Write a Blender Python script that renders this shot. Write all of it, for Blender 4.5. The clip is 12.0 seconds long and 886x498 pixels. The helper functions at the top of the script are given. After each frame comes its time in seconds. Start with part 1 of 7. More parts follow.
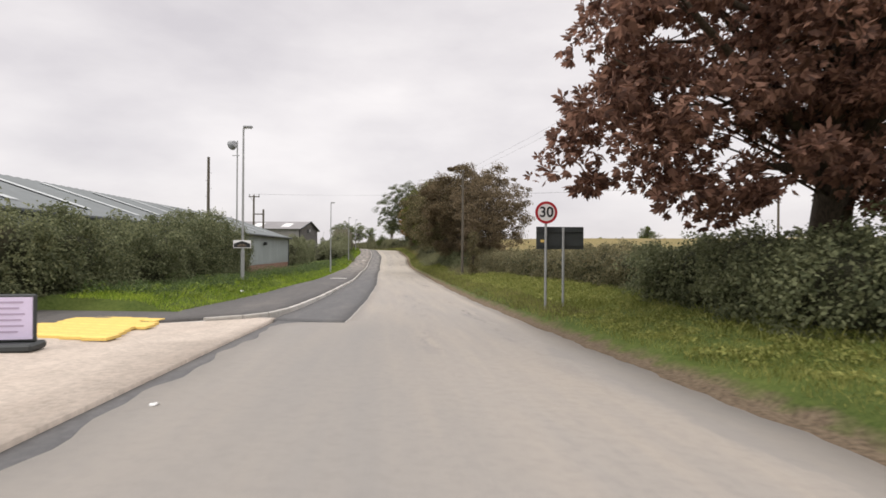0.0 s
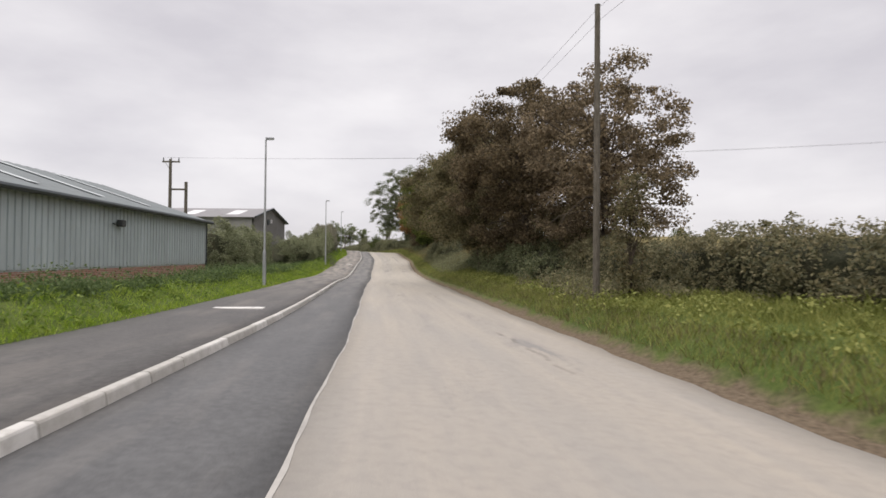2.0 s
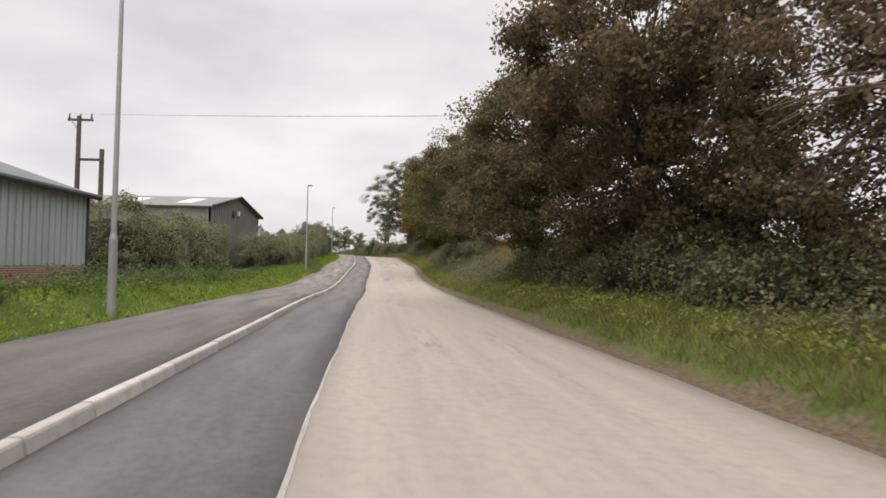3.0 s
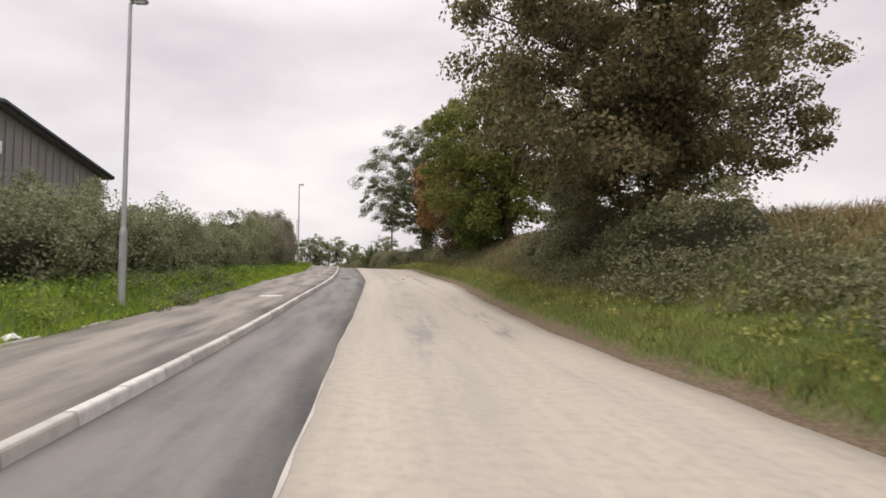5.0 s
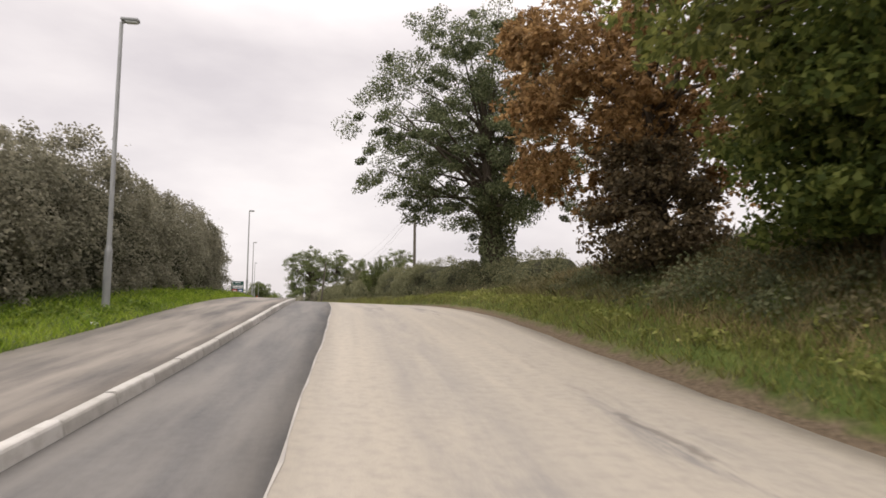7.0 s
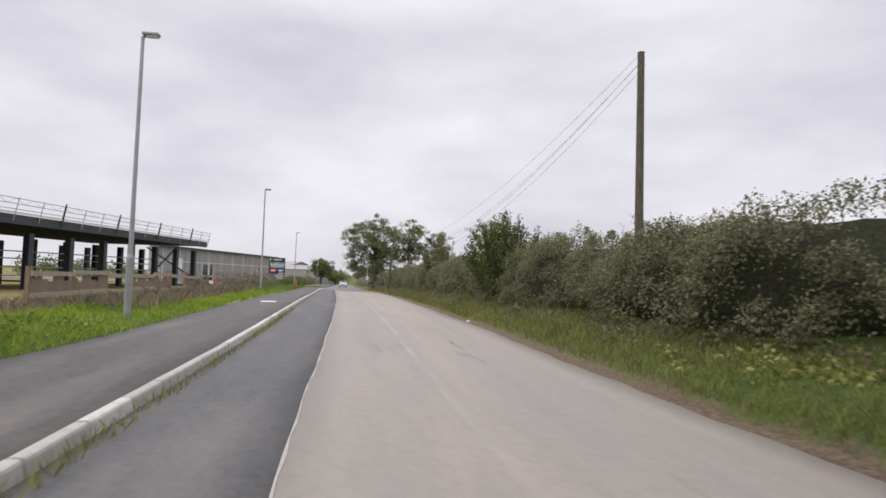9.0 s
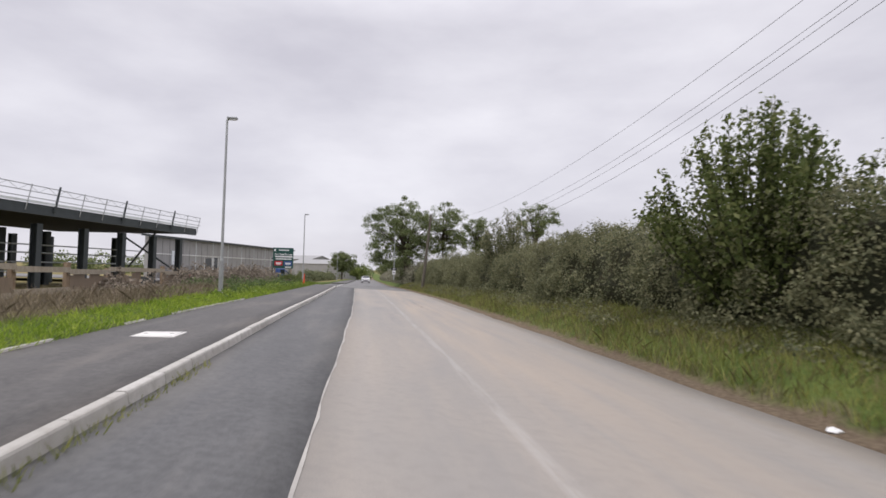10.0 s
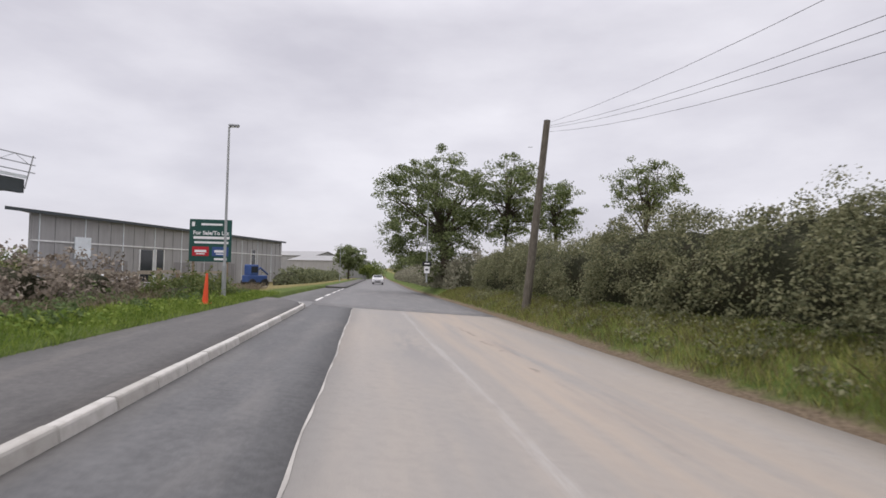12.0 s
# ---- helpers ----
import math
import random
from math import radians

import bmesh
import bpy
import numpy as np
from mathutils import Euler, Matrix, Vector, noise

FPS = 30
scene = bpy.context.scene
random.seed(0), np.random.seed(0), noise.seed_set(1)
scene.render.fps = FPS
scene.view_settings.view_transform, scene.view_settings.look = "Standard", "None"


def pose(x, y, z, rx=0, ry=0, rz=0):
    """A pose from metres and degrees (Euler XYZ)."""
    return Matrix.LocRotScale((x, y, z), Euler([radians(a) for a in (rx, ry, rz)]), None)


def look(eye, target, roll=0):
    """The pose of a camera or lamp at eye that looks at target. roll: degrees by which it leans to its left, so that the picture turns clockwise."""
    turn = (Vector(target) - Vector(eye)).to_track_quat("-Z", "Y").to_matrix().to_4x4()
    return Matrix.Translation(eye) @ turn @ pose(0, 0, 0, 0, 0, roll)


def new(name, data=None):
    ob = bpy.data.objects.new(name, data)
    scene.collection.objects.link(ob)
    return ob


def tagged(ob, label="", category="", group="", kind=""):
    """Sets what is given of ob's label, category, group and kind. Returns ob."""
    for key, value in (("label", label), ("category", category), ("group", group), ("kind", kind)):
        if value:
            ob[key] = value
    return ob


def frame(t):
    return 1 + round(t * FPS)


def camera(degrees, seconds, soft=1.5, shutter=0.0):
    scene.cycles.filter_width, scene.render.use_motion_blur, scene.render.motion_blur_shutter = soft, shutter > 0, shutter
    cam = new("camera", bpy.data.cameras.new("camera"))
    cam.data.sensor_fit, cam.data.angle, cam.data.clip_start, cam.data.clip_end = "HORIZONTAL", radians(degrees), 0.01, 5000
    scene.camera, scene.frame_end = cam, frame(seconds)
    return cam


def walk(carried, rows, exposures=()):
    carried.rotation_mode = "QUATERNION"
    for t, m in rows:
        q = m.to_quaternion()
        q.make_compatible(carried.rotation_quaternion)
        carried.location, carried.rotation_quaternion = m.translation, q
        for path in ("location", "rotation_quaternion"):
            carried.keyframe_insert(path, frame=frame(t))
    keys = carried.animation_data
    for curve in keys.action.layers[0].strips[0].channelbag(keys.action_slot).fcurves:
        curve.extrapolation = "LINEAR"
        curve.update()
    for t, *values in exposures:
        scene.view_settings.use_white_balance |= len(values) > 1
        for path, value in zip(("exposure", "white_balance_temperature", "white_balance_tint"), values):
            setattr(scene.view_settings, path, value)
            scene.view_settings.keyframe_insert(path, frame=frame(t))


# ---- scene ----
cam = camera(75.94, 12.0, soft=1.6, shutter=0.08)
PATH = [
    (0, (0.000, -0.002, 1.284), (-0.036, 9.998, 1.303), 0.39),
    (0.5, (-0.732, 6.684, 1.049), (-0.764, 16.684, 1.087), 0.72),
    (1, (-1.412, 13.383, 0.825), (-1.432, 23.383, 0.846), 0.30),
    (1.5, (-2.084, 20.207, 0.615), (-2.083, 30.207, 0.670), 0.22),
    (2, (-2.844, 27.122, 0.473), (-2.787, 37.121, 0.611), 0.48),
    (2.5, (-3.610, 34.032, 0.348), (-3.511, 44.029, 0.542), 1.10),
    (3, (-4.409, 41.130, 0.237), (-4.308, 51.125, 0.507), 1.09),
    (3.5, (-5.288, 48.573, 0.165), (-5.188, 58.566, 0.511), 0.92),
    (4, (-6.168, 56.331, 0.115), (-6.072, 66.322, 0.538), 0.59),
    (4.5, (-6.981, 64.229, 0.042), (-6.879, 74.216, 0.537), 0.24),
    (5, (-7.757, 72.087, 0.021), (-7.630, 82.070, 0.583), -0.02),
    (5.5, (-8.587, 79.877, 0.197), (-8.413, 89.856, 0.819), -0.16),
    (6, (-9.357, 87.929, 0.536), (-9.215, 97.899, 1.296), -0.37),
    (6.5, (-10.190, 95.799, 0.979), (-10.102, 105.760, 1.852), -0.56),
    (7, (-11.179, 103.312, 1.405), (-11.224, 113.272, 2.289), 0.26),
    (7.5, (-12.382, 110.754, 1.794), (-12.653, 120.708, 2.717), 1.12),
    (8, (-13.664, 117.985, 2.241), (-14.241, 127.932, 3.085), 1.63),
    (8.5, (-15.151, 125.042, 2.461), (-16.092, 134.975, 3.132), 1.79),
    (9, (-16.938, 132.091, 2.484), (-18.206, 141.998, 2.984), 1.72),
    (9.5, (-19.108, 139.280, 2.355), (-20.581, 149.162, 2.772), 1.50),
    (10, (-21.297, 146.525, 2.347), (-22.950, 156.380, 2.739), 1.40),
    (10.5, (-23.509, 153.683, 2.333), (-25.262, 163.522, 2.690), 1.13),
    (11, (-25.836, 161.081, 2.282), (-27.624, 170.914, 2.624), 1.35),
    (11.5, (-28.097, 168.265, 2.206), (-29.902, 178.095, 2.532), 1.28),
    (12, (-30.381, 175.412, 2.136), (-32.224, 185.234, 2.485), 1.19),
]
walk(cam, [(t, look(eye, target, roll)) for t, eye, target, roll in PATH], [(0.0, 0.08, 6750, 11), (1.0, 0.05, 6600, 11), (2.0, 0.03, 6600, 11), (2.6, 0.06, 6750, 12), (5.0, 0.14, 6850, 13), (7.5, 0.17, 6950, 13), (9.3, -0.02, 6330, 13), (12.0, -0.04, 6330, 13)])

# ---- light: a bright overcast sky, brightest overhead ----
world = bpy.data.worlds.new("overcast_sky")
scene.world = world
world.use_nodes = True
wn, wl = world.node_tree.nodes, world.node_tree.links
wn.clear()
w_out, w_bg = wn.new("ShaderNodeOutputWorld"), wn.new("ShaderNodeBackground")
w_sky = wn.new("ShaderNodeTexSky")
w_sky.sky_type, w_sky.sun_disc, w_sky.sun_elevation, w_sky.sun_rotation = "NISHITA", False, radians(48), radians(150)
w_co, w_map, w_noise, w_noise2 = wn.new("ShaderNodeTexCoord"), wn.new("ShaderNodeMapping"), wn.new("ShaderNodeTexNoise"), wn.new("ShaderNodeTexNoise")
w_map.inputs["Scale"].default_value = (1.0, 1.0, 2.6)
w_noise.inputs["Scale"].default_value, w_noise.inputs["Detail"].default_value, w_noise.inputs["Roughness"].default_value = 2.1, 7.0, 0.52
w_ramp = wn.new("ShaderNodeValToRGB")
w_ramp.color_ramp.elements[0].position, w_ramp.color_ramp.elements[1].position = 0.33, 0.66
w_ramp.color_ramp.elements[0].color, w_ramp.color_ramp.elements[1].color = (0.58, 0.565, 0.605, 1), (0.81, 0.795, 0.815, 1)
w_sep, w_grad = wn.new("ShaderNodeSeparateXYZ"), wn.new("ShaderNodeValToRGB")
w_grad.color_ramp.elements[0].position, w_grad.color_ramp.elements[0].color = 0.40, (1, 1, 1, 1)
w_grad.color_ramp.elements[1].position, w_grad.color_ramp.elements[1].color = 1.0, (2.7, 2.7, 2.66, 1)
w_mul, w_mix, w_sc = wn.new("ShaderNodeVectorMath"), wn.new("ShaderNodeMix"), wn.new("ShaderNodeVectorMath")
w_mul.operation, w_sc.operation = "MULTIPLY", "SCALE"
w_sc.inputs["Scale"].default_value = 0.08
w_mix.data_type = "RGBA"
w_mix.inputs["Factor"].default_value = 0.93
wl.new(w_co.outputs["Generated"], w_map.inputs["Vector"])
wl.new(w_map.outputs["Vector"], w_noise.inputs["Vector"])
wl.new(w_noise.outputs["Fac"], w_ramp.inputs["Fac"])
wl.new(w_co.outputs["Generated"], w_sep.inputs["Vector"])
wl.new(w_sep.outputs["Z"], w_grad.inputs["Fac"])
wl.new(w_ramp.outputs["Color"], w_mul.inputs[0])
wl.new(w_grad.outputs["Color"], w_mul.inputs[1])
wl.new(w_sky.outputs["Color"], w_sc.inputs[0])
wl.new(w_sc.outputs["Vector"], w_mix.inputs["A"])
wl.new(w_mul.outputs["Vector"], w_mix.inputs["B"])
wl.new(w_mix.outputs["Result"], w_bg.inputs["Color"])
wl.new(w_bg.outputs["Background"], w_out.inputs["Surface"])
w_bg.inputs["Strength"].default_value = 1.16

sun = new("sun", bpy.data.lights.new("sun", "SUN"))
sun.data.energy, sun.data.angle, sun.data.color = 1.0, radians(35), (1.0, 0.97, 0.93)
sun.matrix_world = look((-14, -26, 44), (0, 0, 0))

# ---- materials ----
class Mat:
    """A node material under construction."""
    def __init__(self, name, rough=0.8, metal=0.0, spec=0.4):
        self.m = bpy.data.materials.new(name)
        self.m.use_nodes = True
        self.t = self.m.node_tree
        self.n, self.l = self.t.nodes, self.t.links
        self.b = self.n["Principled BSDF"]
        self.b.inputs["Roughness"].default_value = rough
        self.b.inputs["Metallic"].default_value = metal
        self.b.inputs["Specular IOR Level"].default_value = spec
        self.co = self.n.new("ShaderNodeTexCoord")

    def noise(self, scale, detail=4.0, vec=None, rough=0.55, stretch=None):
        n = self.n.new("ShaderNodeTexNoise")
        n.inputs["Scale"].default_value, n.inputs["Detail"].default_value, n.inputs["Roughness"].default_value = scale, detail, rough
        src = vec or self.co.outputs["Object"]
        if stretch:
            mp = self.n.new("ShaderNodeMapping")
            mp.inputs["Scale"].default_value = stretch
            self.l.new(src, mp.inputs["Vector"])
            src = mp.outputs["Vector"]
        self.l.new(src, n.inputs["Vector"])
        return n.outputs["Fac"]

    def ramp(self, fac, stops):
        r = self.n.new("ShaderNodeValToRGB")
        while len(r.color_ramp.elements) < len(stops):
            r.color_ramp.elements.new(0.5)
        for e, (p, c) in zip(r.color_ramp.elements, stops):
            e.position, e.color = p, (*c, 1) if len(c) == 3 else c
        self.l.new(fac, r.inputs["Fac"])
        return r.outputs["Color"]

    def band(self, value, lo, hi):
        r = self.n.new("ShaderNodeMapRange")
        r.inputs["From Min"].default_value, r.inputs["From Max"].default_value = lo, hi
        r.clamp = True
        self.l.new(value, r.inputs["Value"])
        return r.outputs["Result"]

    def math(self, op, a, b=0.0):
        m = self.n.new("ShaderNodeMath")
        m.operation = op
        for i, v in enumerate((a, b)):
            if isinstance(v, (int, float)):
                m.inputs[i].default_value = v
            else:
                self.l.new(v, m.inputs[i])
        return m.outputs[0]

    def mix(self, fac, a, b, mode="MIX"):
        m = self.n.new("ShaderNodeMix")
        m.data_type, m.blend_type = "RGBA", mode
        for key, v in (("Factor", fac), ("A", a), ("B", b)):
            if isinstance(v, (int, float)):
                m.inputs[key].default_value = v
            elif isinstance(v, tuple):
                m.inputs[key].default_value = (*v, 1)
            else:
                self.l.new(v, m.inputs[key])
        return m.outputs["Result"]

    def uv(self, name):
        u, s = self.n.new("ShaderNodeUVMap"), self.n.new("ShaderNodeSeparateXYZ")
        u.uv_map = name
        self.l.new(u.outputs["UV"], s.inputs["Vector"])
        return u.outputs["UV"], s.outputs["X"], s.outputs["Y"]

    def rand(self):
        return self.n.new("ShaderNodeObjectInfo").outputs["Random"]

    def island(self):
        return self.n.new("ShaderNodeNewGeometry").outputs["Random Per Island"]

    def done(self, colour, bump=None, strength=0.3, dist=0.01, rough=None):
        if isinstance(colour, tuple):
            self.b.inputs["Base Color"].default_value = (*colour, 1)
        else:
            self.l.new(colour, self.b.inputs["Base Color"])
        if bump is not None:
            k = self.n.new("ShaderNodeBump")
            k.inputs["Strength"].default_value, k.inputs["Distance"].default_value = strength, dist
            self.l.new(bump, k.inputs["Height"])
            self.l.new(k.outputs["Normal"], self.b.inputs["Normal"])
        if rough is not None:
            self.l.new(rough, self.b.inputs["Roughness"])
        return self.m


def plain(name, c, rough=0.6, metal=0.0, var=0.15, scale=6.0, bump=0.1):
    """Painted or solid stuff with blotches and fine grain."""
    k = Mat(name, rough, metal)
    lo, hi = tuple(v * (1 - var) for v in c), tuple(min(1, v * (1 + var)) for v in c)
    big, fine = k.noise(scale * 0.25, 3), k.noise(scale * 12, 3)
    col = k.mix(0.25, k.ramp(big, [(0.3, lo), (0.7, hi)]), k.ramp(fine, [(0.3, lo), (0.7, hi)]))
    return k.done(col, fine, bump, 0.004)


def make_road():
    k = Mat("worn_tarmac", 0.75)
    uv, u, v = k.uv("road")
    fine, mid = k.noise(130, 4, uv), k.noise(7, 6, uv, 0.65)
    streak = k.noise(1.0, 5, uv, 0.6, (2.6, 0.14, 1))
    patch = k.noise(1.0, 4, uv, 0.6, (0.5, 0.10, 1))
    base = k.ramp(streak, [(0.3, (0.25, 0.235, 0.215)), (0.5, (0.315, 0.285, 0.25)), (0.72, (0.40, 0.345, 0.28))])
    dusty = k.ramp(patch, [(0.35, (0.27, 0.26, 0.245)), (0.65, (0.39, 0.335, 0.27))])
    col = k.mix(0.45, base, dusty)
    sandy = k.math("MULTIPLY", k.band(v, 25, 75), k.band(v, 136, 122))
    col = k.mix(k.math("MULTIPLY", sandy, 0.74), col, k.ramp(streak, [(0.3, (0.42, 0.375, 0.305)), (0.7, (0.53, 0.47, 0.375))]))
    grey = k.band(v, 128, 146)
    col = k.mix(k.math("MULTIPLY", grey, 0.5), col, k.ramp(patch, [(0.38, (0.205, 0.20, 0.195)), (0.62, (0.285, 0.25, 0.22))]))
    col = k.mix(0.30, col, k.ramp(fine, [(0.3, (0.14, 0.135, 0.13)), (0.7, (0.46, 0.42, 0.37))]))
    col = k.mix(k.math("MULTIPLY", k.band(mid, 0.45, 0.70), 0.34), col, (0.20, 0.185, 0.17))
    # dark worn patches in the wheel tracks, with ragged edges
    track = k.math("MAXIMUM", k.math("MULTIPLY", k.band(u, 0.35, 0.7), k.band(u, 1.55, 1.1)), k.math("MULTIPLY", k.band(u, 2.15, 2.4), k.band(u, 3.1, 2.75)))
    rag = k.noise(1.0, 7, uv, 0.72, (1.9, 0.34, 1))
    gap = k.noise(1.0, 2, uv, 0.5, (0.1, 0.075, 1))
    worn = k.math("MULTIPLY", k.math("MULTIPLY", k.band(rag, 0.50, 0.60), track), k.band(gap, 0.48, 0.58))
    col = k.mix(k.math("MULTIPLY", worn, 0.6), col, (0.16, 0.158, 0.16))
    # grey patched margin at the start of the lane, with a ragged edge
    edge_n = k.math("ADD", u, k.math("MULTIPLY", k.noise(1.0, 6, uv, 0.65, (1.5, 0.6, 1)), 1.3))
    margin = k.math("MULTIPLY", k.band(edge_n, 3.45, 3.6), k.band(v, 16, 9))
    col = k.mix(k.math("MULTIPLY", margin, 0.55), col, (0.225, 0.215, 0.20))
    # greyer relaid surface opposite the drive
    relaid = k.math("MULTIPLY", k.band(v, 17, 12), k.band(k.math("ADD", u, k.math("MULTIPLY", rag, 1.5)), 1.9, 0.5))
    col = k.mix(k.math("MULTIPLY", relaid, 0.45), col, (0.205, 0.20, 0.19))
    # polished grey centre with sandy drift either side, past the crest
    drift = k.math("MULTIPLY", k.math("MULTIPLY", k.band(u, 1.45, 1.9), k.band(u, 3.9, 3.1)), k.band(v, 138, 160))
    col = k.mix(k.math("MULTIPLY", drift, k.math("MULTIPLY", k.band(streak, 0.34, 0.60), 0.6)), col, (0.37, 0.30, 0.235))
    wash = k.math("MULTIPLY", k.math("MULTIPLY", k.band(u, 0.25, 0.6), k.band(u, 1.7, 1.2)), k.band(v, 60, 85))
    col = k.mix(k.math("MULTIPLY", wash, k.math("MULTIPLY", k.band(rag, 0.36, 0.60), 0.45)), col, (0.235, 0.225, 0.215))
    # broken crack along the outer wheel track
    wind = k.math("ADD", u, k.math("MULTIPLY", k.noise(1.0, 5, uv, 0.6, (0.01, 1.1, 1)), 0.5))
    crack = k.math("MULTIPLY", k.math("MULTIPLY", k.band(wind, 2.74, 2.77), k.band(wind, 2.86, 2.81)), k.band(k.noise(1.0, 4, uv, 0.6, (0.3, 0.9, 1)), 0.50, 0.56))
    col = k.mix(k.math("MULTIPLY", k.math("MULTIPLY", crack, k.band(gap, 0.46, 0.60)), 0.6), col, (0.13, 0.115, 0.10))
    # faint broken pale line along the lane, past the crest
    line = k.math("MULTIPLY", k.math("MULTIPLY", k.band(u, 1.24, 1.29), k.band(u, 1.42, 1.36)), k.band(k.noise(1.0, 5, uv, 0.7, (6, 0.5, 1)), 0.40, 0.56))
    col = k.mix(k.math("MULTIPLY", k.math("MULTIPLY", line, grey), 0.36), col, (0.42, 0.40, 0.38))
    rim = k.math("MULTIPLY", k.band(u, 2.9, 4.1), k.band(k.noise(2.0, 5, uv, 0.6, (1, 0.3, 1)), 0.4, 0.65))
    col = k.mix(k.math("MULTIPLY", rim, 0.45), col, (0.30, 0.255, 0.205))
    h = k.math("ADD", fine, k.math("MULTIPLY", mid, 0.8))
    return k.done(col, h, 0.4, 0.006)


def make_tarmac(name, dark, light, dust, dust_amount, hill_dust=0.0):
    k = Mat(name, 0.7)
    uv, u, v = k.uv("road")
    fine, mid = k.noise(95, 4, uv), k.noise(1.0, 5, uv, 0.55, (2.2, 0.3, 1))
    col = k.ramp(mid, [(0.3, dark), (0.7, light)])
    col = k.mix(0.42, col, k.ramp(fine, [(0.3, tuple(c * 0.45 for c in dark)), (0.7, tuple(min(1, c * 1.5) for c in light))]))
    blot = k.noise(1.0, 8, uv, 0.78, (2.2, 1.7, 1))
    col = k.mix(k.math("MULTIPLY", k.band(blot, 0.48, 0.70), 0.35), col, tuple(c * 0.6 for c in dark))
    col = k.mix(k.math("MULTIPLY", k.band(blot, 0.50, 0.32), 0.30), col, tuple(min(1, c * 1.4) for c in light))
    mott = k.noise(11, 5, uv, 0.7)
    col = k.mix(k.math("MULTIPLY", k.band(mott, 0.48, 0.68), 0.4), col, tuple(min(1, c * 1.35) for c in light))
    col = k.mix(k.math("MULTIPLY", k.band(mott, 0.50, 0.32), 0.4), col, tuple(c * 0.65 for c in dark))
    d = k.band(k.noise(1.0, 6, uv, 0.65, (1.2, 0.2, 1)), 0.5, 0.75)
    col = k.mix(k.math("MULTIPLY", d, dust_amount), col, dust)
    hill = k.math("MULTIPLY", k.band(v, 40, 80), k.band(v, 138, 126))
    col = k.mix(k.math("MULTIPLY", hill, k.math("MULTIPLY", k.band(mid, 0.30, 0.62), hill_dust)), col, dust)
    return k.done(col, fine, 0.35, 0.005)


def make_ground():
    k = Mat("verge_soil_and_turf", 0.95, spec=0.15)
    uv, u, v = k.uv("edge")
    a, b, c = k.noise(0.7, 5), k.noise(14, 4), k.noise(90, 3)
    turf = k.ramp(a, [(0.3, (0.05, 0.085, 0.015)), (0.5, (0.085, 0.13, 0.025)), (0.72, (0.15, 0.19, 0.045))])
    turf = k.mix(0.4, turf, k.ramp(b, [(0.3, (0.035, 0.05, 0.015)), (0.7, (0.17, 0.19, 0.06))]))
    at = k.n.new("ShaderNodeAttribute")
    at.attribute_name = "dry"
    straw = k.ramp(k.noise(5, 5), [(0.3, (0.15, 0.11, 0.05)), (0.7, (0.36, 0.27, 0.13))])
    col = k.mix(at.outputs["Fac"], turf, straw)
    mud = k.ramp(b, [(0.3, (0.10, 0.075, 0.05)), (0.7, (0.23, 0.175, 0.12))])
    wob = k.math("ADD", u, k.math("MULTIPLY", k.noise(2.2, 5), 0.7))
    on = k.math("MULTIPLY", k.band(wob, 0.88, 0.62), k.band(u, -2.0, -1.0))
    col = k.mix(on, col, mud)
    return k.done(col, k.math("ADD", b, c), 0.8, 0.03)


def make_leaf(name, dark, mid, light, trans=0.45, rough=0.65, patchy=0.5, patch=0.5):
    """Leaves or blades: each its own shade, with paler and darker patches of growth."""
    k = Mat(name, rough, spec=0.18)
    col = k.ramp(k.island(), [(0.0, dark), (0.55, mid), (1.0, light)])
    grow = k.noise(patch, 4)
    col = k.mix(k.math("MULTIPLY", k.band(grow, 0.52, 0.68), patchy), col, k.mix(0.5, col, light))
    col = k.mix(k.math("MULTIPLY", k.band(grow, 0.46, 0.32), patchy), col, k.mix(0.5, col, dark))
    k.l.new(col, k.b.inputs["Base Color"])
    tr, ad = k.n.new("ShaderNodeBsdfTranslucent"), k.n.new("ShaderNodeMixShader")
    k.l.new(col, tr.inputs["Color"])
    ad.inputs["Fac"].default_value = trans
    k.l.new(k.b.outputs["BSDF"], ad.inputs[1])
    k.l.new(tr.outputs["BSDF"], ad.inputs[2])
    k.l.new(ad.outputs["Shader"], k.n["Material Output"].inputs["Surface"])
    return k.m


def make_bark(name, lo, hi):
    k = Mat(name, 0.9, spec=0.2)
    n = k.noise(6, 6, None, 0.65, (4, 4, 0.7))
    col = k.ramp(n, [(0.3, lo), (0.7, hi)])
    return k.done(col, n, 0.8, 0.03)


def make_clad(name, c, period=0.0):
    k = Mat(name, 0.45, 0.0, 0.5)
    n, s = k.noise(0.5, 4), k.noise(2.5, 5, None, 0.6, (1, 1, 0.12))
    col = k.mix(0.5, k.ramp(n, [(0.3, tuple(v * 0.85 for v in c)), (0.7, tuple(v * 1.1 for v in c))]),
                k.ramp(s, [(0.3, tuple(v * 0.75 for v in c)), (0.7, tuple(v * 1.15 for v in c))]))
    col = k.mix(k.math("MULTIPLY", k.band(k.noise(0.9, 6), 0.6, 0.8), 0.3), col, (0.16, 0.13, 0.10))
    return k.done(col, s, 0.08, 0.004)


